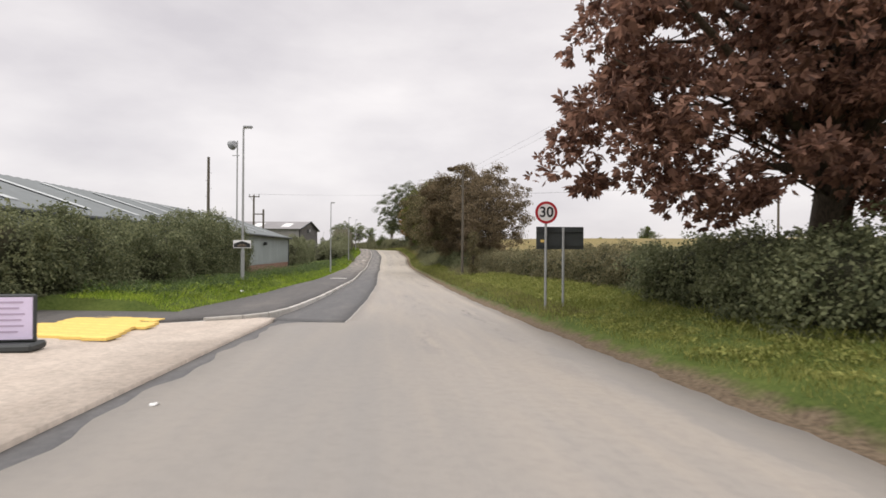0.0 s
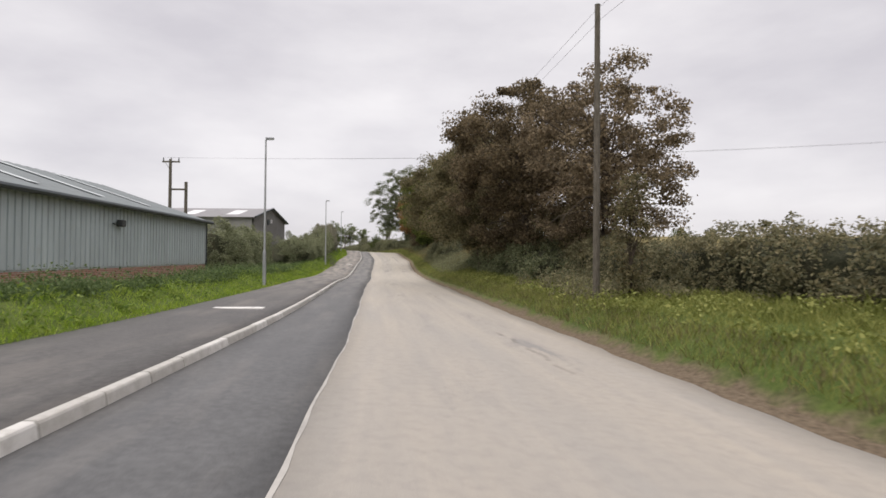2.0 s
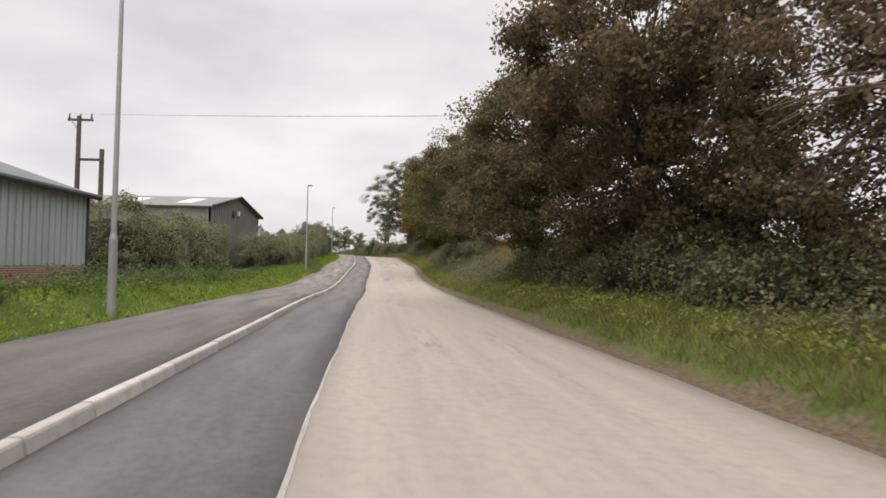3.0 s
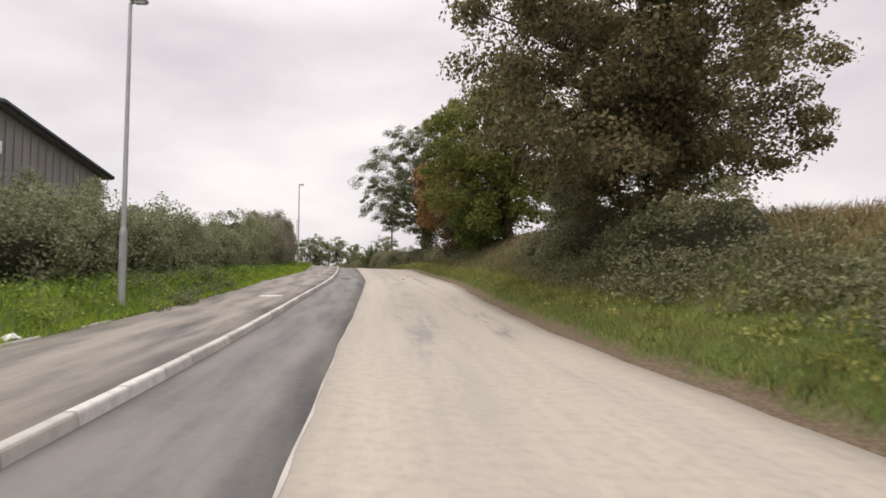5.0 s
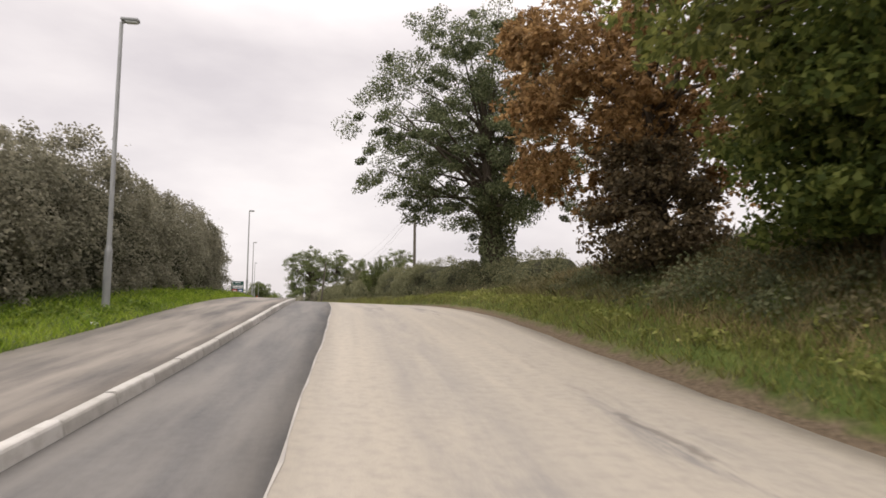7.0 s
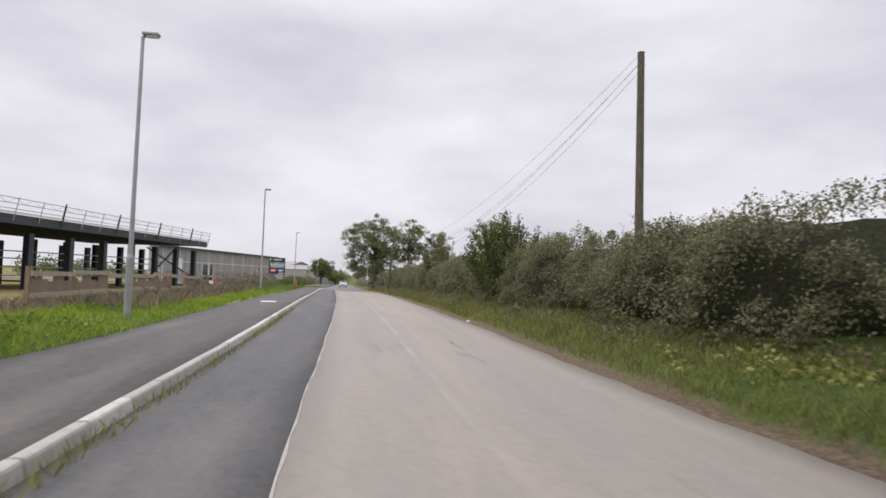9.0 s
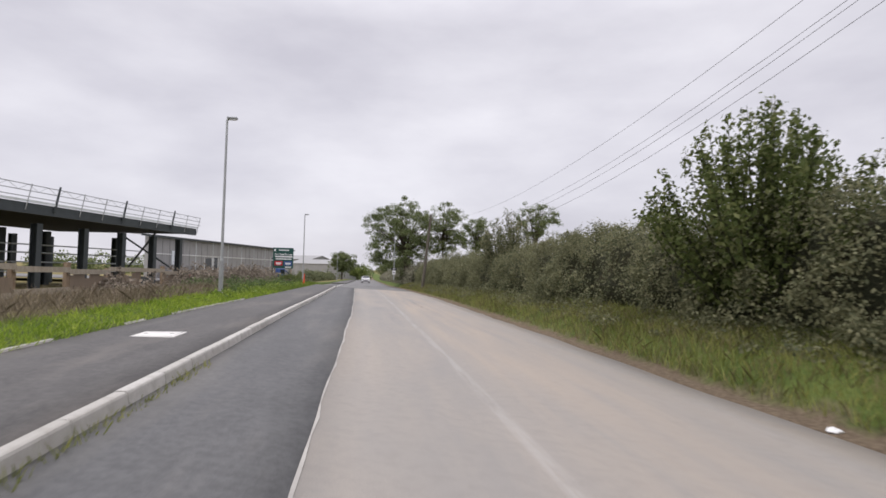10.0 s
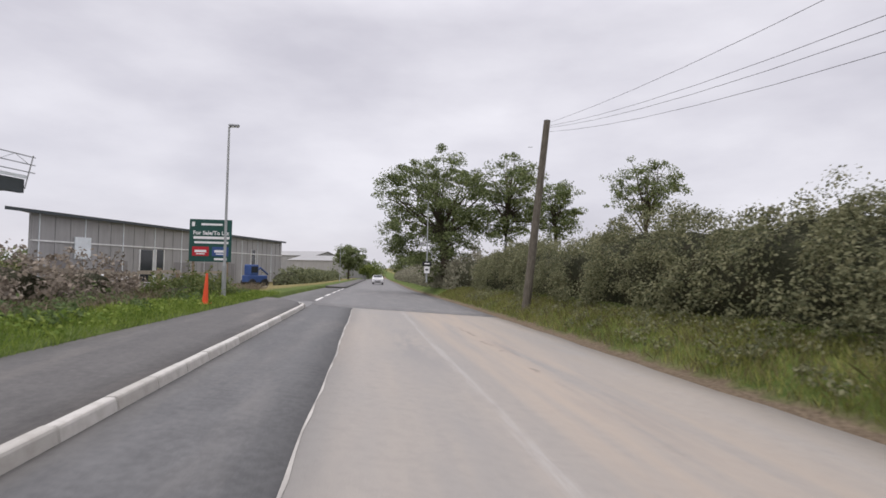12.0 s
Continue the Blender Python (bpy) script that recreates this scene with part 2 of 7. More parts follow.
def make_kerb():
    k = Mat("kerb_concrete", 0.88)
    r = k.rand()
    col = k.ramp(r, [(0.0, (0.42, 0.40, 0.365)), (0.6, (0.53, 0.51, 0.475)), (1.0, (0.64, 0.62, 0.585))])
    stain = k.band(k.noise(7, 6, None, 0.65), 0.48, 0.72)
    col = k.mix(k.math("MULTIPLY", stain, 0.5), col, (0.24, 0.215, 0.18))
    fine = k.noise(120, 3)
    col = k.mix(0.2, col, k.ramp(fine, [(0.3, (0.2, 0.19, 0.17)), (0.7, (0.5, 0.48, 0.45))]))
    return k.done(col, fine, 0.4, 0.004)


ROAD = make_road()
NEWTAR = make_tarmac("new_dark_tarmac", (0.080, 0.080, 0.081), (0.112, 0.111, 0.110), (0.25, 0.23, 0.205), 0.35, 0.55)
FARTAR = make_tarmac("grey_tarmac", (0.125, 0.122, 0.122), (0.17, 0.165, 0.162), (0.29, 0.27, 0.24), 0.35)
PATHTAR = make_tarmac("footway_tarmac", (0.064, 0.061, 0.059), (0.10, 0.094, 0.089), (0.30, 0.265, 0.225), 0.30, 0.85)
DRIVE = make_tarmac("pale_concrete", (0.42, 0.36, 0.30), (0.52, 0.45, 0.38), (0.36, 0.28, 0.22), 0.35)
SEAL = plain("seam_sealant", (0.37, 0.35, 0.32), 0.8, var=0.25)
LILAC = plain("faded_print", (0.40, 0.33, 0.45), 0.6)
ROOFLIGHT = plain("grp_rooflight", (0.46, 0.49, 0.49), 0.5)
GROUND = make_ground()
KERBM = make_kerb()
YELLOW = plain("yellow_tactile", (0.80, 0.57, 0.17), 0.8, var=0.2)
WHITEP = plain("white_road_paint", (0.66, 0.64, 0.61), 0.7, var=0.2)
GALV = plain("galvanised_steel", (0.36, 0.37, 0.37), 0.5, 0.35, 0.2)
LANT = plain("lantern_grey", (0.30, 0.31, 0.32), 0.5)
GLASS = plain("lantern_lens", (0.62, 0.64, 0.65), 0.2)
WOODP = make_bark("weathered_pole", (0.075, 0.066, 0.052), (0.17, 0.15, 0.122))
BARK = make_bark("bark", (0.04, 0.032, 0.024), (0.13, 0.105, 0.08))
# twig and leaf tones; the dark mottling paints shadow between the leaves
def make_inside_shade():
    k = Mat("hedge_inside_shade", 0.95, spec=0.1)
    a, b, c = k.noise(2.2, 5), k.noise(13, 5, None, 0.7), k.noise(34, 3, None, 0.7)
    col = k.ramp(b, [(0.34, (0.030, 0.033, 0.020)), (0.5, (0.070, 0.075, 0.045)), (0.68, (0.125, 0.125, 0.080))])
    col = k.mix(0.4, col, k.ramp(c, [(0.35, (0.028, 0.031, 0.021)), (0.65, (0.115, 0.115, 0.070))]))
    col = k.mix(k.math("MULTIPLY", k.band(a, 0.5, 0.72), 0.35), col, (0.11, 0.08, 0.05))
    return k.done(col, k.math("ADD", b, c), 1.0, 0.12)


TWIG_SHADE = make_inside_shade()
PALEW = make_bark("bleached_wood", (0.26, 0.22, 0.17), (0.46, 0.41, 0.33))
RAILW = make_bark("fence_wood", (0.15, 0.105, 0.07), (0.34, 0.26, 0.18))
CLAD1 = make_clad("blue_grey_cladding", (0.385, 0.44, 0.455))
ROOF1 = make_clad("fibre_cement_roof", (0.115, 0.135, 0.135))
CLAD2 = make_clad("brown_grey_cladding", (0.235, 0.225, 0.215))
ROOF2 = make_clad("grey_roof_sheet", (0.20, 0.19, 0.19))
CLAD3 = make_clad("pale_timber_cladding", (0.30, 0.295, 0.29))
DECKM = plain("dark_deck", (0.05, 0.052, 0.055), 0.95)
DECKM.node_tree.nodes["Principled BSDF"].inputs["Specular IOR Level"].default_value = 0.08
STEEL = plain("dark_steel", (0.055, 0.065, 0.07), 0.5, 0.3)
TUBE = plain("scaffold_tube", (0.38, 0.39, 0.40), 0.45, 0.5)
SHEETING = plain("pale_edge_sheeting", (0.66, 0.70, 0.72), 0.6)
WHITE = plain("white_sheet", (0.72, 0.72, 0.71), 0.5)
BLACK = plain("black_paint", (0.02, 0.02, 0.022), 0.5)
RED = plain("sign_red", (0.42, 0.018, 0.03), 0.4)
SIGNW = plain("sign_white", (0.78, 0.77, 0.78), 0.35, var=0.05)
SIGNBACK = plain("sign_back_grey", (0.05, 0.055, 0.055), 0.6, 0.2)
GREEN = plain("board_green", (0.012, 0.065, 0.055), 0.5)
BLUE = plain("panel_blue", (0.035, 0.075, 0.22), 0.5)
ORANGE = plain("cone_orange", (0.75, 0.09, 0.03), 0.5)
FACEB = make_clad("rough_fence_board", (0.24, 0.185, 0.135))
MAUVE = plain("poster_mauve", (0.62, 0.55, 0.72), 0.5)
BRICKM = None
WIRE = plain("line_wire", (0.16, 0.16, 0.17), 0.6, 0.1)
DARKGLASS = plain("dark_window", (0.03, 0.035, 0.04), 0.12)
L_COPPER = make_leaf("copper_leaf", (0.081, 0.046, 0.037), (0.190, 0.101, 0.071), (0.414, 0.236, 0.172), 0.5)
L_DUSK = make_leaf("dull_brown_green_leaf", (0.072, 0.069, 0.036), (0.162, 0.146, 0.076), (0.299, 0.246, 0.134), 0.5)
L_GREEN = make_leaf("tree_green_leaf", (0.060, 0.086, 0.024), (0.138, 0.182, 0.050), (0.324, 0.360, 0.102), 0.55)
L_OPEN = make_leaf("thin_brown_leaf", (0.090, 0.072, 0.048), (0.192, 0.150, 0.096), (0.348, 0.270, 0.168), 0.5)
L_CHEST = make_leaf("chestnut_leaf", (0.070, 0.085, 0.026), (0.165, 0.190, 0.056), (0.345, 0.350, 0.105), 0.6)
L_SCRUB = make_leaf("grey_green_scrub_leaf", (0.115, 0.130, 0.074), (0.232, 0.250, 0.142), (0.370, 0.375, 0.230), 0.5)
L_RUST = make_leaf("rust_leaf", (0.130, 0.076, 0.030), (0.290, 0.170, 0.072), (0.480, 0.310, 0.145), 0.55)
L_IVY = make_leaf("ivy_leaf", (0.060, 0.078, 0.040), (0.135, 0.160, 0.080), (0.265, 0.280, 0.155), 0.5)
L_HEDGE = make_leaf("hedge_leaf", (0.080, 0.094, 0.052), (0.168, 0.186, 0.096), (0.285, 0.298, 0.165))
L_HAW = make_leaf("bramble_leaf", (0.150, 0.148, 0.104), (0.262, 0.252, 0.182), (0.380, 0.355, 0.262), 0.5)
L_BRIGHT = make_leaf("fresh_bush_leaf", (0.055, 0.075, 0.020), (0.120, 0.150, 0.046), (0.210, 0.225, 0.090))
L_FAR = make_leaf("dull_green_leaf", (0.073, 0.094, 0.039), (0.152, 0.185, 0.078), (0.294, 0.332, 0.147))
L_BROWN = make_leaf("brown_olive_leaf", (0.072, 0.058, 0.038), (0.158, 0.124, 0.074), (0.300, 0.228, 0.132), 0.5)
L_ROADH = make_leaf("dark_roadside_hedge_leaf", (0.096, 0.107, 0.058), (0.193, 0.197, 0.107), (0.316, 0.304, 0.175))
L_FIELD = make_leaf("field_hedge_leaf", (0.096, 0.100, 0.058), (0.192, 0.182, 0.100), (0.318, 0.272, 0.156))
L_DEAD = make_leaf("dead_weed_leaf", (0.114, 0.096, 0.077), (0.228, 0.190, 0.150), (0.384, 0.324, 0.258), 0.3)
G_FRESH = make_leaf("fresh_grass", (0.130, 0.215, 0.020), (0.260, 0.385, 0.040), (0.470, 0.545, 0.090), 0.4, 0.6, 1.0, 0.9)
G_VERGE = make_leaf("verge_grass", (0.120, 0.140, 0.032), (0.245, 0.268, 0.072), (0.400, 0.395, 0.130), 0.4, 0.6, 1.0, 0.9)
G_LUSH = make_leaf("lush_grass", (0.080, 0.130, 0.022), (0.165, 0.240, 0.042), (0.310, 0.370, 0.085), 0.4, 0.6, 1.0, 0.9)
G_BROWN = make_leaf("browning_grass", (0.100, 0.092, 0.042), (0.200, 0.176, 0.080), (0.310, 0.270, 0.135), 0.4, 0.6, 1.0, 0.9)
G_STRAW = make_leaf("dry_grass", (0.14, 0.10, 0.045), (0.28, 0.21, 0.10), (0.45, 0.35, 0.19), 0.25, 0.6, 1.0, 0.9)
G_DEAD = make_leaf("dead_grass", (0.12, 0.098, 0.066), (0.225, 0.185, 0.130), (0.36, 0.30, 0.215), 0.3, 0.6, 1.0, 0.9)
G_WEED = make_leaf("nettle_leaf", (0.050, 0.080, 0.028), (0.105, 0.150, 0.055), (0.190, 0.245, 0.100), 0.4)

# ---- alignment ----
# road alignment every ten metres: line of travel, height, and offsets of kerb and edge
Y0, STEP = -10.0, 10.0
ALIGN_X = [1.23, 0.00, -1.08, -2.06, -3.17, -4.28, -5.45, -6.56, -7.54, -8.60, -9.57, -10.71, -12.25, -14.06, -16.36, -19.33, -22.36, -25.50, -28.65, -31.87, -35.18, -38.48, -41.72, -44.94, -48.15, -51.29, -54.38, -57.47, -60.55, -63.64, -66.72, -69.81, -72.89, -75.98, -79.06]
ALIGN_Z = [0.42, 0.00, -0.34, -0.66, -0.86, -1.03, -1.13, -1.19, -1.28, -1.08, -0.64, -0.06, 0.47, 1.05, 1.21, 1.06, 1.06, 1.01, 0.90, 0.80, 0.67, 0.54, 0.37, 0.17, -0.04, -0.22, -0.36, -0.50, -0.64, -0.78, -0.92, -1.06, -1.19, -1.33, -1.47]
KERB = [-2.93, -2.79, -2.64, -2.47, -2.28, -2.10, -2.09, -2.16, -2.21, -2.24, -2.35, -2.15, -2.01, -1.88, -1.83, -1.98, -2.04, -2.09, -2.14, -2.14, -2.14, -2.14, -2.14, -2.13, -2.13, -2.13, -2.12, -2.12, -2.12, -2.12, -2.12, -2.12, -2.12, -2.12, -2.12]
EDGE = [3.58, 3.65, 3.72, 3.73, 3.79, 3.96, 4.10, 4.17, 4.07, 3.74, 3.64, 3.92, 4.01, 4.17, 4.31, 4.40, 4.41, 4.45, 4.59, 4.73, 4.79, 4.83, 4.84, 4.85, 4.85, 4.86, 4.88, 4.90, 4.91, 4.91, 4.92, 4.92, 4.92, 4.93, 4.93]

import functools


def along(table, y):
    """A smooth curve through a table of values, ten metres apart."""
    a = np.asarray(table)
    u = (np.asarray(y, float) - Y0) / STEP
    n = len(a) - 1
    i = np.clip(np.floor(u), 0, n - 1).astype(int)
    f = np.clip(u - i, 0, 1)
    p0, p1, p2, p3 = a[np.clip(i - 1, 0, n)], a[i], a[np.clip(i + 1, 0, n)], a[np.clip(i + 2, 0, n)]
    v = p1 + 0.5 * f * (p2 - p0 + f * (2 * p0 - 5 * p1 + 4 * p2 - p3 + f * (3 * (p1 - p2) + p3 - p0)))
    return v + np.maximum(u - n, 0) * (a[-1] - a[-2]) + np.minimum(u, 0) * (a[1] - a[0])


GRID_Y = np.arange(-100.0, 500.0, 0.25)
FINE_X, FINE_Z = along(ALIGN_X, GRID_Y), along(ALIGN_Z, np.clip(GRID_Y, -40, 420))


def rx(y):
    """Line of travel."""
    y = np.asarray(y, float)
    return np.interp(y, GRID_Y, FINE_X) + np.maximum(y - GRID_Y[-1], 0) * (ALIGN_X[-1] - ALIGN_X[-2]) / STEP + np.minimum(y - GRID_Y[0], 0) * (ALIGN_X[1] - ALIGN_X[0]) / STEP


def rz(y):
    return np.interp(y, GRID_Y, FINE_Z)


def kerb_at(y):
    return along(KERB, np.clip(y, -10, 330))


def edge_at(y):
    return along(EDGE, np.clip(y, -10, 330))


def heading(y):
    """Turn about z of the road's direction, in degrees."""
    return math.degrees(math.atan2(-(float(rx(y + 1)) - float(rx(y - 1))), 2.0))


LEFT_TOP, RIGHT_TOP = 0.10, -0.118
PATH_Y = [-10, 30, 36, 55, 70, 82, 96, 108, 330]
PATH_D = [-4.9, -4.8, -4.6, -4.55, -4.7, -4.85, -4.9, -4.2, -4.2]


def path_back(y):
    return np.interp(y, PATH_Y, PATH_D)


def camber(y, d):
    """Height of the carriageway over the line of travel."""
    k, e = kerb_at(y), edge_at(y)
    return LEFT_TOP + (RIGHT_TOP - LEFT_TOP) * (d - k) / (e - k)


# ground heights over the line of travel: stations along the road, offsets across it
STATIONS = [-60, 10, 25, 45, 62, 76, 92, 112, 124, 140, 160, 190, 230, 330]
RIGHT_D = [5.4, 6.6, 8.0, 9.5, 11.5, 16, 40, 110, 500]
RIGHT_Z = [
    [0.12, 0.2, 0.35, 0.8, 1.3, 2.0, 4.0, 6.5, 8], [0.14, 0.22, 0.36, 0.8, 1.3, 2.0, 4.6, 8.0, 10], [0.35, 0.50, 0.65, 0.8, 1.2, 1.8, 4.0, 7.0, 9],
    [0.35, 0.45, 0.6, 0.8, 1.1, 1.4, 2.2, 3.5, 7], [0.40, 0.55, 0.8, 1.0, 1.2, 1.5, 2.2, 3.5, 7], [0.45, 0.9, 1.5, 2.0, 2.2, 2.4, 3.0, 3.8, 7],
    [0.5, 1.1, 1.9, 2.4, 2.7, 2.9, 3.3, 4.0, 7], [0.35, 0.6, 1.4, 2.2, 2.6, 2.8, 3.2, 3.6, 6], [0.30, 0.5, 1.0, 1.5, 1.9, 2.2, 2.5, 3.0, 5],
    [0.30, 0.45, 0.8, 1.1, 1.4, 1.7, 2.0, 2.5, 4], [0.25, 0.45, 0.7, 0.9, 1.2, 1.5, 1.8, 2.0, 3], [0.25, 0.45, 0.7, 0.9, 1.1, 1.4, 1.6, 1.8, 2],
    [0.25, 0.45, 0.8, 1.0, 1.1, 1.2, 1.4, 1.5, 2], [0.25, 0.4, 0.6, 0.8, 1.0, 1.2, 1.4, 1.5, 2]]
LEFT_D = [5.6, 7.0, 8.5, 11.0, 16, 40, 110, 500]
LEFT_Z = [
    [0.3, 0.4, 0.5, 0.5, 0.5, 0.5, 0, 0], [0.45, 0.55, 0.6, 0.6, 0.6, 0.6, 0, 0], [0.75, 0.70, 0.5, 0.4, 0.5, 0.6, 0, 0], [0.66, 0.60, 0.42, 0.3, 0.4, 0.6, 0, 0],
    [0.72, 0.70, 0.5, 0.4, 0.5, 0.6, 0, 0], [0.8, 0.85, 0.8, 0.7, 0.6, 0.5, 0, 0], [0.8, 0.85, 0.8, 0.7, 0.6, 0.5, 0, 0], [0.52, 0.55, 0.5, 0.4, 0.3, 0.2, 0, 0],
    [0.45, 0.5, 0.5, 0.4, 0.3, 0.1, 0, 0], [0.45, 0.42, 0.25, 0.05, -0.1, -0.2, 0, 0], [0.46, 0.38, 0.12, -0.05, -0.2, -0.3, 0, 0], [0.36, 0.30, 0.12, 0.0, -0.2, -0.3, 0, 0],
    [0.3, 0.3, 0.2, 0.0, -0.3, -0.5, 0, 0], [0.3, 0.3, 0.2, 0.0, -0.3, -0.5, 0, 0]]


def profile(table, y, n):
    return np.interp(y, STATIONS, [row[n] for row in table])


@functools.lru_cache(maxsize=None)
def section(q):
    """Offsets and heights of the ground across the road at a quarter-metre station."""
    y = q / 4
    k, e, b = float(kerb_at(y)), float(edge_at(y)), float(path_back(y))
    rd = [e, e + 0.3, e + 0.75] + [max(v, e + 0.9 + 0.1 * i) for i, v in enumerate(RIGHT_D)]
    zr = [float(profile(RIGHT_Z, y, i)) for i in range(len(RIGHT_D))]
    ld = [-b, -b + 0.25] + [max(v, -b + 0.4 + 0.1 * i) for i, v in enumerate(LEFT_D)]
    zl = [0.275, 0.31] + [float(profile(LEFT_Z, y, i)) for i in range(len(LEFT_D))]
    ds = [-v for v in ld][::-1] + [k - 0.121, k - 0.12, k] + rd
    zs = zl[::-1] + [0.21, LEFT_TOP, LEFT_TOP] + [RIGHT_TOP - 0.01, RIGHT_TOP + 0.02, 0.5 * zr[0] + 0.02] + zr
    return np.array(ds), np.array(zs)


def rel(y, d):
    """Ground height over the line of travel."""
    ds, zs = section(int(round(float(y) * 4)))
    return float(np.interp(d, ds, zs))


def gz(y, d):
    return float(rz(y)) + rel(y, d)


def spot(y, d, h=0.0):
    """A place by distance along the road, offset to its right and height over the ground there."""
    return Vector((float(rx(y)) + d, y, gz(y, d) + h))


def off(x, y):
    return x - float(rx(y))


# ---- mesh helpers ----
def link_mesh(name, bm, material, parent=None, label="", smooth=False):
    me = bpy.data.meshes.new(name)
    bm.to_mesh(me)
    bm.free()
    for m in material if isinstance(material, (list, tuple)) else [material]:
        me.materials.append(m)
    if smooth:
        me.polygons.foreach_set("use_smooth", [True] * len(me.polygons))
    ob = new(name, me)
    if parent:
        ob.parent = parent
    return tagged(ob, label)


def part(name, bm, material, parent, label="", smooth=False):
    return link_mesh(name, bm, material, parent, label, smooth)


def thing(name, place, turn=0.0, label="", category="", group="", kind=""):
    ob = new(name)
    ob.empty_display_size = 0.3
    ob.matrix_world = Matrix.Translation(place) @ pose(0, 0, 0, 0, 0, turn)
    return tagged(ob, label, category, group, kind)


def box(bm, sx, sy, sz, x=0, y=0, z=0, turn=None, bevel=0.0):
    """A box centred in x and y that stands on z."""
    m = Matrix.Translation((x, y, z + sz / 2)) @ (turn or Matrix()) @ Matrix.Diagonal((sx, sy, sz, 1))
    out = bmesh.ops.create_cube(bm, size=1.0, matrix=m)
    if bevel:
        edges = list({e for v in out["verts"] for e in v.link_edges})
        bmesh.ops.bevel(bm, geom=edges, offset=bevel, segments=1, affect="EDGES")
    return bm


def rod(bm, a, b, r1, r2=None, seg=8):
    a, b = Vector(a), Vector(b)
    way = b - a
    m = Matrix.Translation((a + b) / 2) @ way.to_track_quat("Z", "Y").to_matrix().to_4x4()
    bmesh.ops.create_cone(bm, cap_ends=True, segments=seg, radius1=r1, radius2=r1 if r2 is None else r2, depth=way.length, matrix=m)
    return bm


def tube(bm, pts, radii, seg=6):
    """A tapered limb through points."""
    rings = []
    for i, p in enumerate(pts):
        way = (pts[min(i + 1, len(pts) - 1)] - pts[max(i - 1, 0)]).normalized()
        q = way.to_track_quat("Z", "Y")
        rings.append([bm.verts.new(p + q @ Vector((math.cos(a), math.sin(a), 0)) * radii[i]) for a in (2 * math.pi * j / seg for j in range(seg))])
    for r0, r1 in zip(rings, rings[1:]):
        for j in range(seg):
            bm.faces.new((r0[j], r0[(j + 1) % seg], r1[(j + 1) % seg], r1[j]))
    bm.faces.new(rings[-1])
    return bm


def quads_object(name, verts, faces_per, material, parent=None, label=""):
    """One mesh of loose quads or triangles from an array (n, corners, 3)."""
    n, c, _ = verts.shape
    me = bpy.data.meshes.new(name)
    me.vertices.add(n * c)
    me.vertices.foreach_set("co", verts.reshape(-1).astype(np.float32))
    me.loops.add(n * c)
    me.loops.foreach_set("vertex_index", np.arange(n * c, dtype=np.int32))
    me.polygons.add(n)
    me.polygons.foreach_set("loop_start", np.arange(0, n * c, c, dtype=np.int32))
    me.polygons.foreach_set("loop_total", np.full(n, c, dtype=np.int32))
    me.materials.append(material)
    me.update(calc_edges=True)
    me.validate()
    ob = new(name, me)
    if parent:
        ob.parent = parent
    return tagged(ob, label)


RNG = np.random.default_rng(7)


def leaf_quads(centres, size, droop=0.0, wide=0.55, facing=None):
    """Pointed leaves, four corners each, lying every way; facing: normals they lean towards."""
    n = len(centres)
    nor = RNG.normal(size=(n, 3))
    if facing is not None:
        nor = nor * 0.8 + facing
    nor /= np.linalg.norm(nor, axis=1, keepdims=True) + 1e-9
    way = RNG.normal(size=(n, 3))
    way[:, 2] -= droop
    way -= (way * nor).sum(1, keepdims=True) * nor
    way /= np.linalg.norm(way, axis=1, keepdims=True) + 1e-9
    side = np.cross(nor, way)
    s = (size * RNG.uniform(0.6, 1.35, n))[:, None]
    a, b = centres - way * s * 0.5, centres + way * s * 0.5
    mid = centres + way * s * 0.05 + nor * s * 0.08
    return np.stack([a, mid + side * s * wide * 0.5, b, mid - side * s * wide * 0.5], 1)


def palmate(centres, size, face):
    """Chestnut leaves: five hanging leaflets from one stalk."""
    n = len(centres)
    stalk = face + RNG.normal(0, 0.5, (n, 3))
    stalk[:, 2] -= 0.2
    stalk /= np.linalg.norm(stalk, axis=1, keepdims=True) + 1e-9
    side = np.cross(stalk, RNG.normal(size=(n, 3)))
    side /= np.linalg.norm(side, axis=1, keepdims=True) + 1e-9
    nor = np.cross(side, stalk)
    s = size * RNG.uniform(0.7, 1.3, (n, 1))
    out = []
    for a, k in ((-1.25, 0.72), (-0.62, 0.92), (0.0, 1.05), (0.62, 0.92), (1.25, 0.72)):
        way = stalk * math.cos(a) + side * math.sin(a)
        way[:, 2] -= 0.45
        way /= np.linalg.norm(way, axis=1, keepdims=True) + 1e-9
        wide = np.cross(way, nor)
        wide /= np.linalg.norm(wide, axis=1, keepdims=True) + 1e-9
        tip, mid = centres + way * s * k, centres + way * s * k * 0.62 + nor * s * 0.06
        out.append(np.stack([centres, mid + wide * s * 0.17, tip, mid - wide * s * 0.17], 1))
    return np.concatenate(out)


def lumps(p, scale):
    """Cheap smooth noise, about -1 to 1, on an array of points."""
    q = np.asarray(p) * scale
    return (np.sin(q[:, 0] * 1.7 + 2.1 * np.sin(q[:, 1] * 0.9 + 1.3)) + np.sin(q[:, 1] * 2.1 + 1.7 * np.sin(q[:, 2] * 1.3 + 0.4))
            + np.sin(q[:, 2] * 1.9 + 1.9 * np.sin(q[:, 0] * 1.1 + 2.2))) / 3


